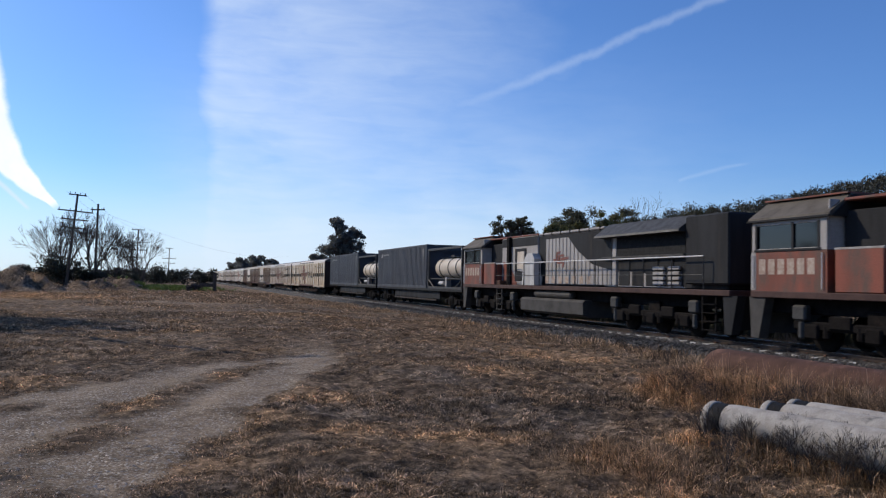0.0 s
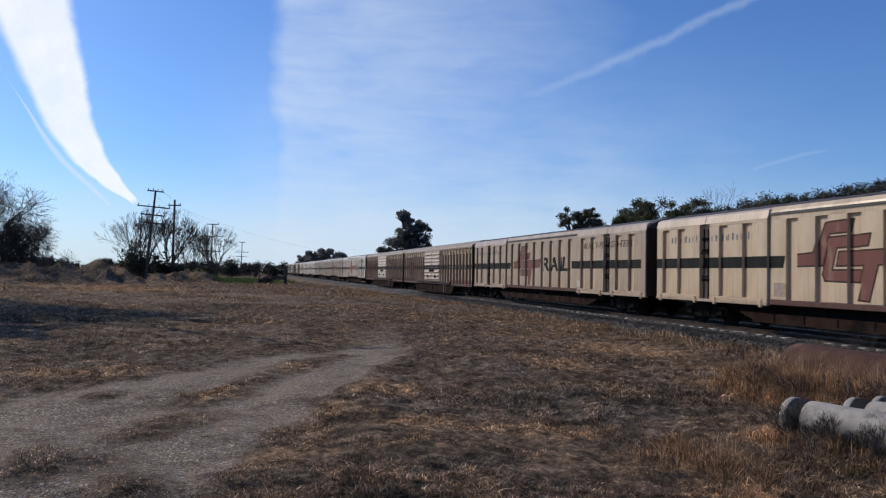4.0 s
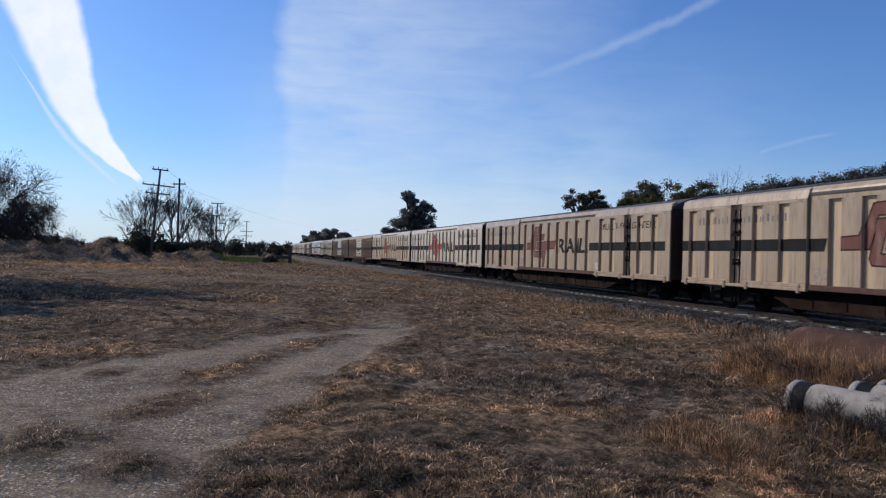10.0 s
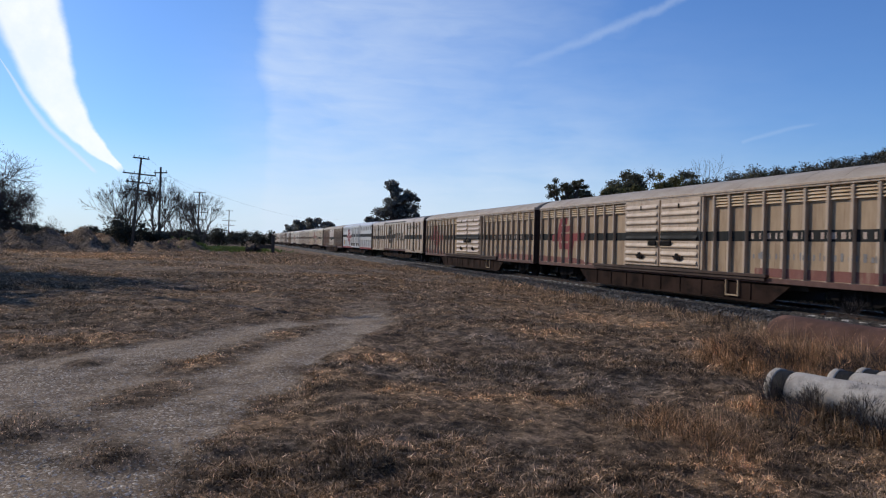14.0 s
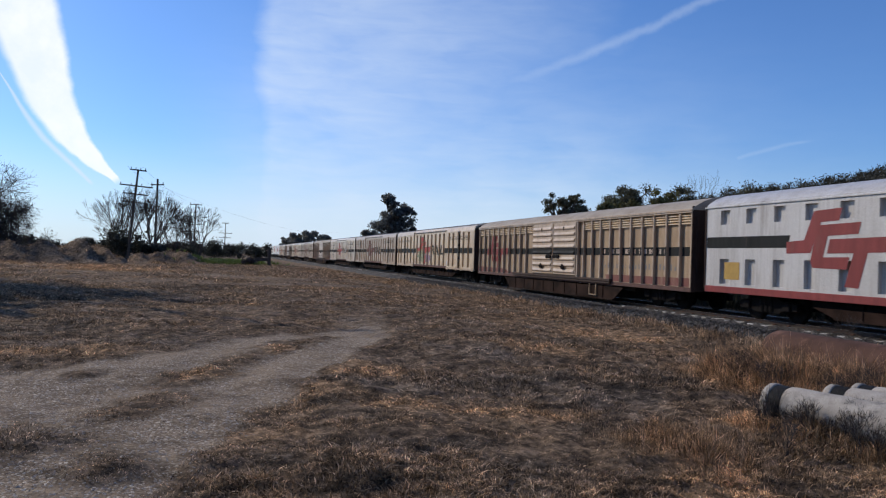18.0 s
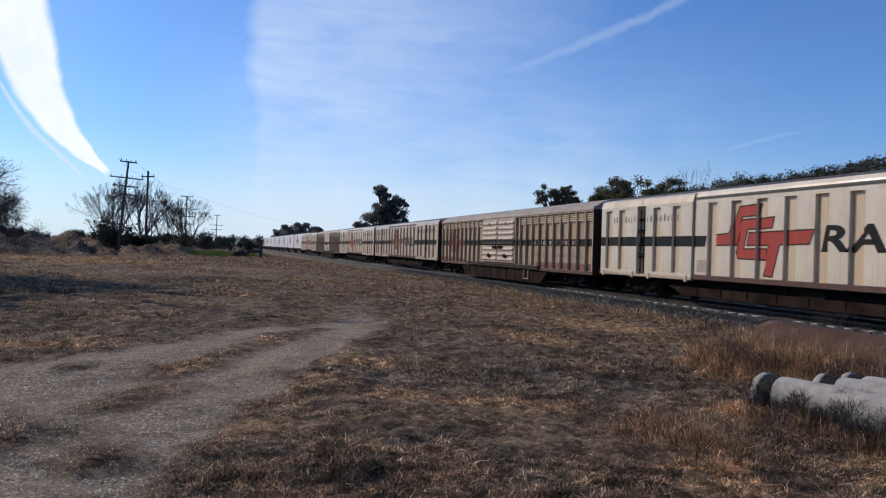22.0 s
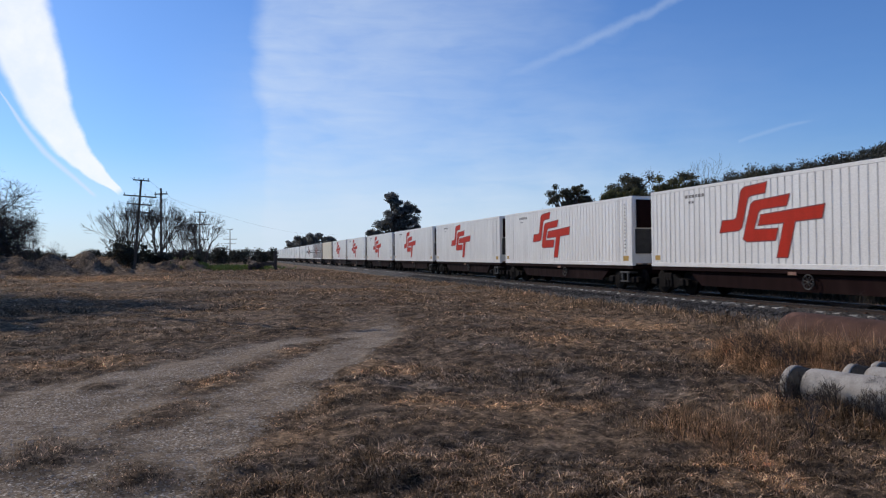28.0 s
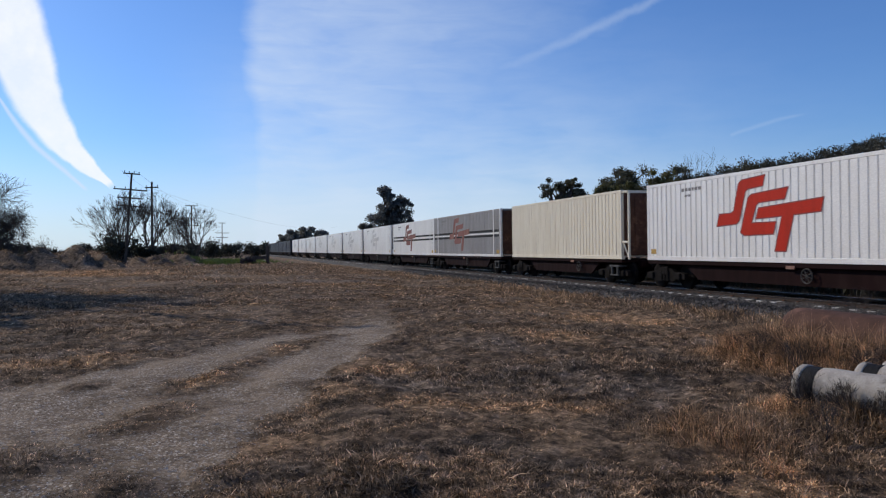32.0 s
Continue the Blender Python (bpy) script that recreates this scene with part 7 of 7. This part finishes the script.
def leaf_cards(centres, radii, per, size, rng, squash=0.75, slim=0.5, hang=0.0):
    """Many small bent leaf sprays round clump centres; returns verts and faces."""
    c = np.repeat(np.asarray(centres), per, 0)
    r = np.repeat(np.asarray(radii), per)
    n = len(c)
    d = rng.normal(0, 1, (n, 3))
    d /= np.linalg.norm(d, axis=1)[:, None]
    p = c + d * (r * rng.uniform(0.2, 1.2, n))[:, None] * np.array([1, 1, squash])
    a = rng.normal(0, 1, (n, 3)) + np.array([0, 0, hang])
    a /= np.linalg.norm(a, axis=1)[:, None]
    b = np.cross(a, d)
    b /= np.linalg.norm(b, axis=1)[:, None] + 1e-6
    s = (size * rng.uniform(0.5, 1.3, n))[:, None]
    v = np.stack([p - a * s, p + b * s * slim + d * s * 0.2 * slim, p + a * s, p - b * s * slim - d * s * 0.2 * slim], 1).reshape(-1, 3)
    f = (np.arange(n) * 4)[:, None] + np.array([[0, 1, 2, 3]])
    return v, f


def limb_mesh(bm, start, end, r0, r1, rng, bends=3, wander=0.12):
    pts = [Vector(start)]
    s, e = Vector(start), Vector(end)
    ln = (e - s).length
    for i in range(1, bends):
        k = i / bends
        pts.append(s.lerp(e, k) + Vector(rng.normal(0, wander * ln / bends, 3)))
    pts.append(e)
    for i in range(bends):
        along(bm, pts[i], pts[i + 1], r0 + (r1 - r0) * i / bends, r0 + (r1 - r0) * (i + 1) / bends, 6, False)
    return pts


def leafy_tree(x, y, height, spread, seed, leaf, label, size=0.3, clumps=14, per=130, bare_low=0.35, lean=0.0, category="tree", lobes=()):
    """Trunk, limbs and a crown of clumped leaf sprays whose outline narrows unevenly to the top."""
    rng = np.random.RandomState(seed)
    z = float(ground_z(x, y))
    t = empty("tree", x, y, z - 0.05, label, category, "trees behind the railway" if x > 17 else "trees by the paddock")
    bm = bmesh.new()
    limb_mesh(bm, (0, 0, 0), Vector((lean, 0, height * 0.7)), height * 0.03, height * 0.012, rng, 4, 0.1)
    cs, rs = [], []
    for i in range(clumps):
        k = bare_low + (1 - bare_low) * (i + rng.rand()) / clumps
        a = rng.rand() * 6.283
        q = (k - bare_low) / (1 - bare_low)
        rad = spread * (0.45 + 0.7 * (1 - q) ** 0.5) * rng.uniform(0.1, 0.95)
        r = spread * rng.uniform(0.16, 0.36) * (1.0 - 0.35 * q)
        c = Vector((lean * k + rad * math.cos(a), rad * math.sin(a), min(height * k, height - r * 0.8)))
        if lobes:
            lx, lz, lr = lobes[i % len(lobes)]
            d = Vector(rng.normal(0, 1, 3)).normalized() * lr * rng.uniform(0.2, 0.85)
            c, r = Vector((lx + d.x, d.y, lz + d.z * 0.8)), lr * rng.uniform(0.18, 0.40)
        cs.append(tuple(c))
        rs.append(r)
        limb_mesh(bm, Vector((lean * 0.6 * k, 0, height * max(0.2, k - 0.3))), c, height * 0.011, height * 0.003, rng, 3)
    part("trunk", bm, M["bark"], t)
    v, f = leaf_cards(cs, rs, per, size, rng)
    part("crown", raw("crown", v.tolist(), f.tolist(), M[leaf]), None, t)
    return t


def grow(bm, p, d, length, r, depth, rng, spread, droop=0.0, least=0.012):
    if depth == 0:
        return
    r = max(r, least)
    q = p + d * length
    mid = p.lerp(q, 0.5) + Vector(rng.normal(0, 0.05 * length, 3))
    seg = 5 if r > 0.04 else 3
    along(bm, p, mid, r, r * 0.86, seg, False)
    along(bm, mid, q, r * 0.86, r * 0.72, seg, False)
    kids = 3 if depth > 2 else (3 if rng.rand() < 0.6 else 2)
    for _ in range(kids):
        nd = (d + Vector(rng.normal(0, spread, 3)) + Vector((0, 0, 0.12 - droop))).normalized()
        grow(bm, q, nd, length * rng.uniform(0.62, 0.86), r * rng.uniform(0.5, 0.68), depth - 1, rng, spread, droop, least)


def bare_tree(x, y, height, seed, label, depth=6, stems=1, spread=0.42, droop=0.0, r=None):
    rng = np.random.RandomState(seed)
    t = empty("bare_tree", x, y, float(ground_z(x, y)) - 0.1, label, "tree", "bare trees")
    bm = bmesh.new()
    for s in range(stems):
        d = Vector((rng.normal(0, 0.25) if stems > 1 else 0.03, rng.normal(0, 0.2) if stems > 1 else 0, 1)).normalized()
        grow(bm, Vector((rng.normal(0, 0.2) * (stems > 1), rng.normal(0, 0.2) * (stems > 1), 0)), d, height * 0.27, r or height * 0.018, depth, rng, spread, droop)
    part("crown", bm, M["twig"], t)
    return t


def shrub(x, y, w, h, seed, label, mat="shrub", size=0.25, n=500):
    rng = np.random.RandomState(seed)
    z = float(ground_z(x, y))
    cs = [(rng.normal(0, w * 0.33), rng.normal(0, w * 0.25), h * rng.uniform(0.2, 0.75)) for _ in range(9)]
    v, f = leaf_cards(cs, [h * 0.34] * 9, n // 2, size * 0.8, rng, 0.9, 0.45, 0.4)
    v[:, 2] = np.maximum(v[:, 2], -0.05)
    t = empty("shrub", x, y, z, label, "shrub", "shrubs")
    part("foliage", raw("foliage", v.tolist(), f.tolist(), M[mat]), None, t)
    bm = bmesh.new()
    for c in cs[:4]:
        along(bm, (0, 0, -0.1), c, 0.05, 0.02, 5)
    part("stem", bm, M["bark"], t)
    return t


def at_bearing(az, dist):
    """A place at a bearing in degrees right of the track's direction, seen from the camera's stand."""
    return dist * math.sin(radians(az)), dist * math.cos(radians(az))


def build_trees():
    gum = "tall dark gum tree with an uneven crown"
    leafy_tree(31.2, 146.5, 15.0, 5.6, 3, "hill_leaf", gum + " behind the railway", 0.24, 120, 170, 0.1, 0.0, "tree", ((-0.2, 13.2, 2.3), (2.9, 11.0, 2.2), (-0.2, 10.6, 2.8), (-1.4, 8.0, 3.4), (2.2, 8.0, 3.2), (-4.0, 6.2, 2.2), (0.5, 5.0, 4.4), (3.6, 6.0, 2.4)))
    leafy_tree(34.3, 73.0, 9.5, 3.3, 8, "gum", "small dark gum tree with layered crown", 0.11, 60, 170, 0.66, -0.8, lobes=((-1.9, 7.9, 1.5), (-0.2, 8.3, 1.4), (1.6, 7.4, 1.5), (2.6, 6.6, 0.9), (-0.6, 6.9, 1.3), (0.8, 8.6, 0.9)))
    # group behind the vans
    for az, dist, h, w, seed, leaf in ((26.9, 100, 9.6, 3.6, 21, "gum"), (29.4, 100, 12.8, 3.9, 22, "gum"), (28.3, 90, 9.4, 2.8, 23, "wattle"), (31.6, 98, 11.6, 3.2, 24, "wattle"),
                                       (33.6, 104, 12.4, 3.6, 25, "gum"), (36.0, 118, 13.0, 4.2, 26, "gum"), (25.0, 112, 8.4, 3.0, 27, "gum"), (38.6, 128, 14.5, 4.6, 28, "gum"), (30.4, 94, 9.8, 3.0, 29, "wattle"), (34.6, 110, 10.5, 3.6, 30, "gum")):
        x, y = at_bearing(az, dist)
        q = np.random.RandomState(seed)
        h, w = h * 1.06, w * 1.3
        lobes = [(q.uniform(-0.55, 0.55) * w, h * q.uniform(0.5, 0.72), w * q.uniform(0.5, 0.75)) for _ in range(4)] + [(q.uniform(-0.3, 0.3) * w, h - w * 0.62, w * 0.62), (0, h * 0.35, w * 0.95)]
        leafy_tree(x, y, h, w, seed, leaf, "leafy gum tree behind the railway" if leaf == "gum" else "yellow green wattle tree behind the railway", 0.17, 100, 190, 0.15, lobes=lobes)
    x, y = at_bearing(33.2, 112)
    bare_tree(x, y, 18.5, 61, "dead bare tree standing among gum trees", 5, 2, 0.40, 0, 0.12)
    x, y = at_bearing(22.6, 78)
    bare_tree(x, y, 9.0, 62, "thin dead sapling beside a gum tree", 4, 1, 0.25, 0, 0.06)
    # far line beyond the bend of the view
    rng = np.random.RandomState(77)
    for k in range(9):
        az = 3.2 + k * 0.62
        d = 300 + rng.uniform(-20, 20)
        x, y = at_bearing(az, d)
        h = (7, 7.5, 8.5, 9.5, 10.5, 11, 9.5, 6.5, 6)[k]
        leafy_tree(max(x, 21 + h * 0.4), y, h, h * 0.6, 100 + k, "hill_leaf", "distant dark gum tree", 0.42, 30, 120, 0.1)
    for k in range(6):
        az = 9.2 + k * 0.9
        x, y = at_bearing(az, 260 + 15 * k)
        leafy_tree(x, y, 6.5 + rng.uniform(0, 2.5), 3.2, 130 + k, "gum", "distant dark gum tree", 0.4, 26, 110, 0.1)
    # bare trees by the poles
    for x, y, h, seed, st in ((-12.4, 104, 9.8, 31, 5), (-8.9, 106, 9.6, 33, 5), (-6.4, 110, 7.4, 34, 5), (-14.4, 108, 7.0, 38, 4), (-4.4, 133, 9.6, 35, 5), (-6.0, 120, 5.6, 36, 4)):
        bare_tree(x, y, h, seed, "leafless winter tree with fine upright twigs beside the poles", 6 if h > 9 else 5, st + 1, 0.27, 0, h * 0.011)
    # big dark trees on the left
    for x, y, h, seed in ((-25.4, 88, 11.8, 41), (-22.8, 91, 8.2, 42), (-29.6, 86, 12.6, 43)):
        t = bare_tree(x, y, h, seed, "dark half bare tree with hanging twigs on the bank", 6, 3, 0.5, 0.22, h * 0.013)
        rng = np.random.RandomState(seed)
        cs = [(rng.normal(0, h * 0.17), rng.normal(0, h * 0.17), h * rng.uniform(0.15, 0.7)) for _ in range(40)]
        v, f = leaf_cards(cs, [h * 0.12] * 40, 380, 0.22, rng, 1.3, 0.09, 1.2)
        part("twig_mass", raw("twig_mass", v.tolist(), f.tolist(), M["twiggy"]), None, t, "dense brown hanging twigs")
    # trees past the left border, whose shade lies on the paddock
    for x, y, h, w, seed in ((-15.4, 36, 12.0, 3.8, 151), (-17.6, 43, 15.5, 4.4, 152), (-13.0, 29, 8.0, 3.0, 153), (-21.0, 47, 16.5, 5.0, 154)):
        leafy_tree(x, y, h, w, seed, "gum", "dark gum tree at the paddock edge", 0.16, 44, 75, 0.25)
    # shrubs and hedges
    for x, y, w, h, seed in ((-11.8, 97, 2.6, 4.2, 51), (-9.0, 98, 2.4, 2.2, 52), (-24.6, 87.5, 2.6, 4.2, 59), (-27.4, 86.5, 2.6, 4.8, 60), (-18.2, 100, 2.6, 2.4, 53), (-21.5, 98, 2.4, 1.9, 54), (-15.6, 90, 1.3, 1.1, 55), (-5.2, 112, 2.6, 2.4, 56), (-2.2, 150, 3.6, 4.6, 57), (3.1, 92, 1.2, 0.9, 58)):
        shrub(x, y, w, h, seed, "dark scrubby bush by the fence line", "shrub" if seed not in (53, 58) else "twiggy")
    rng = np.random.RandomState(90)
    for k in range(26):
        x = -60 + k * 2.65 + rng.uniform(-1, 1)
        y = 190 + rng.uniform(-25, 40)
        if x > 8:
            continue
        shrub(x, y, 6.5, rng.uniform(2.6, 4.4), 200 + k, "distant dark hedge bush", "shrub", 0.32, 560)
    # wooded hill
    n = 1700
    hx = rng.uniform(95, 420, n)
    hy = rng.uniform(60, 470, n)
    hz = ground_z(hx, hy)
    hh = rng.uniform(5.5, 10.5, n)
    cs = np.stack([hx, hy, hz + hh * 0.62], -1)
    cs = np.concatenate([cs, cs + np.stack([rng.normal(0, 1.8, n), rng.normal(0, 1.8, n), -hh * 0.2], -1)])
    v, f = leaf_cards(cs, np.concatenate([hh * 0.30, hh * 0.26]), 76, 0.46, rng, 0.8)
    tagged(new("hill_woods", raw("hill_woods", v.tolist(), f.tolist(), M["hill_woods"])), "dark olive gum woods covering the hill", "woods", kind="stuff")


# ---- poles, wires, pipes, post ----
def power_pole(x, y, h, arms, label, lean=0.0, turn=0.0):
    t = empty("power_pole", x, y, float(ground_z(x, y)) - 0.2, label, "power pole", "timber power poles")
    t.rotation_euler = (0, radians(lean), radians(turn))
    bm = bmesh.new()
    along(bm, (0, 0, 0), (0, 0, h), 0.16, 0.11, 10)
    part("pole", bm, M["pole_wood"], t)
    for z, half in arms:
        a = part("crossarm", boxes([(-half, half, -0.06, 0.06, h - z - 0.07, h - z + 0.07)], 0.01), M["pole_wood"], t)
        k = 4 if half > 0.9 else 2
        for i in range(k):
            px = -half + 0.12 + i * (2 * half - 0.24) / (k - 1)
            bm = bmesh.new()
            along(bm, (px, 0, h - z + 0.07), (px, 0, h - z + 0.3), 0.035, 0.05, 6)
            part("insulator", bm, M["dark_frame"], a)
    return t


def wire(points, label, r=0.012):
    cu = bpy.data.curves.new("power_cable", "CURVE")
    cu.dimensions, cu.bevel_depth, cu.bevel_resolution = "3D", r, 1
    for p0, p1, sag in points:
        sp = cu.splines.new("POLY")
        n = 14
        sp.points.add(n)
        for i in range(n + 1):
            k = i / n
            q = Vector(p0).lerp(Vector(p1), k)
            sp.points[i].co = (q.x, q.y, q.z - 4 * sag * k * (1 - k), 1)
    cu.materials.append(M["wire"])
    return tagged(new("power_cable", cu), label, "cable")


def build_fixtures():
    tall = [(0.1, 0.92), (1.95, 1.85), (2.9, 1.4), (3.85, 1.35)]
    power_pole(-10.9, 94.5, 10.8, tall, "leaning timber power pole with four crossarms", 4.6, -6)
    power_pole(-8.4, 99.6, 10.3, [(0.7, 0.9)], "timber power pole with a single short crossarm", 0.5, -30)
    power_pole(-6.2, 160, 11.0, [(0.15, 1.2), (2.6, 2.3), (4.1, 1.9), (5.6, 1.8)], "distant timber power pole with crossarms", 0.8, -6)
    power_pole(-0.5, 245, 10.5, [(0.15, 1.0), (3.2, 2.0), (4.6, 1.7)], "far timber power pole with crossarms", 0.6, -6)
    power_pole(-9.9, 30.0, 11.6, [(0.3, 1.25)], "timber power pole near the paddock edge", 0.0, 0)
    wire([((-10.4 + o, 94.5, 11.0), (-6.2 + o, 160, 10.6), 0.8) for o in (-0.8, 0.8)] + [((-6.2, 160, 10.6), (-0.5, 245, 10.2), 1.0)], "thin cables strung between the pole row", 0.01)
    wire([((-8.4, 99.6, 9.4), (34, 236, 8.6), 2.2)], "thin cable crossing towards the railway", 0.008)
    # dark post by the track
    p = empty("timber_post", 4.9, 90.5, float(ground_z(4.9, 90.5)), "dark weathered timber post standing in the grass", "post")
    part("post", boxes([(-0.2, 0.2, -0.14, 0.14, -0.1, 2.05)], 0.03), M["pole_wood"], p)
    part("cap", boxes([(-0.24, 0.24, -0.18, 0.18, 2.03, 2.12)], 0.02), M["pole_wood"], p)
    part("rail_stub", boxes([(-1.6, -0.18, -0.05, 0.05, 0.55, 0.95)], 0.02), M["pole_wood"], p)
    # low fence line in the distance
    fence = empty("wire_fence", -30, 128, float(ground_z(-30, 128)), "distant wire fence with thin posts", "fence")
    for k in range(17):
        q = part("fence_post", shared("fence post", lambda: mesh_of("fence_post", boxes([(-0.06, 0.06, -0.06, 0.06, -0.3, 1.3)], 0.01), M["pole_wood"])), None, fence)
        q.location = (k * 2.2, k * 0.9, 0)
    for z in (0.4, 0.8, 1.2):
        bm = bmesh.new()
        along(bm, (0, 0, z), (35.2, 14.4, z), 0.012, 0.012, 4)
        part("fence_wire", bm, M["wire"], fence)

    # concrete pipes with a collared end
    def concrete_pipe(x, y, dx, dy, length, r, z, label):
        t = empty("concrete_pipe", x, y, z, label, "pipe", "old concrete pipes")
        d = Vector((dx, dy, 0)).normalized()
        bm = bmesh.new()
        lathe(bm, (0, 0, 0), d, [(0.0, r * 0.62), (0.0, r * 0.94), (0.02, r * 1.02), (0.075, r * 1.03), (0.085, r * 1.0), (0.09, r * 0.9)], 28)
        part("collar", bm, M["concrete"], t, "raised end collar", True)
        bm = bmesh.new()
        lathe(bm, d * 0.085, d, [(0, r * 0.97), (0.145, r * 0.97)], 28)
        part("neck", bm, M["grille"], t, "near-black joint ring", True)
        bm = bmesh.new()
        prof = [(0.0, r * 0.75), (0.0, r * 0.9), (0.02, r * 0.97), (0.06, r * 1.0)] + [(0.06 + (length - 0.1) * k / 24, r * (1.0 + 0.012 * math.sin(k * 1.9))) for k in range(1, 25)] + [(length, r * 0.9), (length, r * 0.6)]
        lathe(bm, d * 0.22, d, prof, 28)
        part("barrel", bm, M["concrete"], t, "stained pitted barrel", True)
        bm = bmesh.new()
        lathe(bm, d * 0.01, d, [(0, r * 0.64), (0.3, r * 0.62), (0.31, 0.01)], 20)
        part("bore", bm, M["steel"], t)
        return t
    concrete_pipe(5.56, 6.62, 0.24, -0.97, 3.2, 0.185, 0.225, "weathered pale concrete pipe with collar lying in grass")
    concrete_pipe(6.42, 6.75, 0.30, -0.95, 3.0, 0.185, 0.18, "weathered pale concrete pipe lying in dry grass")
    concrete_pipe(6.97, 6.95, 0.26, -0.96, 3.0, 0.185, 0.15, "weathered concrete pipe half hidden by grass")
    # long rusted steel pipe
    r = 0.40
    t = empty("rusted_pipe", 8.5, 10.0, float(ground_z(8.35, 9)) + r - 0.02, "long rusted steel pipe lying parallel to the track", "pipe")
    bm = bmesh.new()
    lathe(bm, (0, 0, 0), (-0.02, -1, 0), [(0.012, r * 0.9), (0, r * 0.93), (0, r * 0.98), (0.03, r)] + [(0.4 * k, r * (1 + 0.006 * math.sin(k * 2.3))) for k in range(1, 18)] + [(7.0, r), (7.0, r * 0.9)], 32)
    part("barrel", bm, M["rust"], t, "", True)
    bm = bmesh.new()
    lathe(bm, (0, -0.02, 0), (-0.02, -1, 0), [(0, r * 0.92), (6.9, r * 0.92)], 24)
    part("lining", bm, M["end"], t)


# dry upright weeds by the rail
def dry_weed(x, y, h, seed, z=-0.42):
    rng = np.random.RandomState(seed)
    t = empty("dry_weed", x, y, z, "dry grey upright weed with fine stems", "weed", "dry weeds")
    bm = bmesh.new()
    for _ in range(7):
        d = Vector((rng.normal(0, 0.2), rng.normal(0, 0.2), 1)).normalized()
        grow(bm, Vector((0, 0, 0)), d, h * 0.38, 0.004, 4, rng, 0.4, 0.0, 0.0014)
    part("stem", bm, M["twig"], t)


build_trees()
build_fixtures()
for wx, wy, wh, ws in ((13.9, 14.3, 0.95, 1), (14.1, 14.9, 0.7, 2), (13.6, 13.4, 0.6, 3), (13.9, 16.4, 0.5, 4), (14.0, 12.4, 0.7, 5), (13.8, 21.3, 0.5, 6), (13.5, 26.0, 0.5, 7), (12.6, 19.0, 0.5, 8), (11.9, 16.0, 0.45, 9)):
    dry_weed(wx, wy, wh, ws)
for wx, wy, wh, ws in ((5.5, 6.05, 0.42, 11), (5.75, 5.7, 0.5, 12), (5.95, 5.3, 0.5, 13), (5.35, 6.4, 0.3, 14), (6.5, 6.6, 0.5, 15), (7.3, 7.6, 0.5, 16), (6.3, 7.4, 0.4, 17), (7.0, 8.3, 0.55, 18), (7.4, 9.4, 0.5, 19), (4.9, 5.6, 0.32, 20)):
    dry_weed(wx, wy, wh, ws, -0.03 - 0.04 * (wx - 4))
rng_weeds = np.random.RandomState(321)
for k in range(16):
    ws = 0.1 + 2.3 * k / 15
    dry_weed(5.30 + 0.24 * ws + rng_weeds.uniform(-0.12, 0.1), 6.62 - 0.97 * ws + rng_weeds.uniform(-0.1, 0.1), rng_weeds.uniform(0.26, 0.46), 400 + k, -0.06)
for k in range(12):
    dry_weed(7.55 + rng_weeds.uniform(-0.2, 0.2), 6.0 + k * 0.36, rng_weeds.uniform(0.4, 0.65), 430 + k, -0.2)
build_grass()
build_track()


# ---- what moves ----
def motions():
    times = [i * 1.0 for i in range(33)]
    for ob, rear in TRAIN:
        walk(ob, [(t, pose(TRACK_X, rear - travelled(t), 0)) for t in times])


motions()
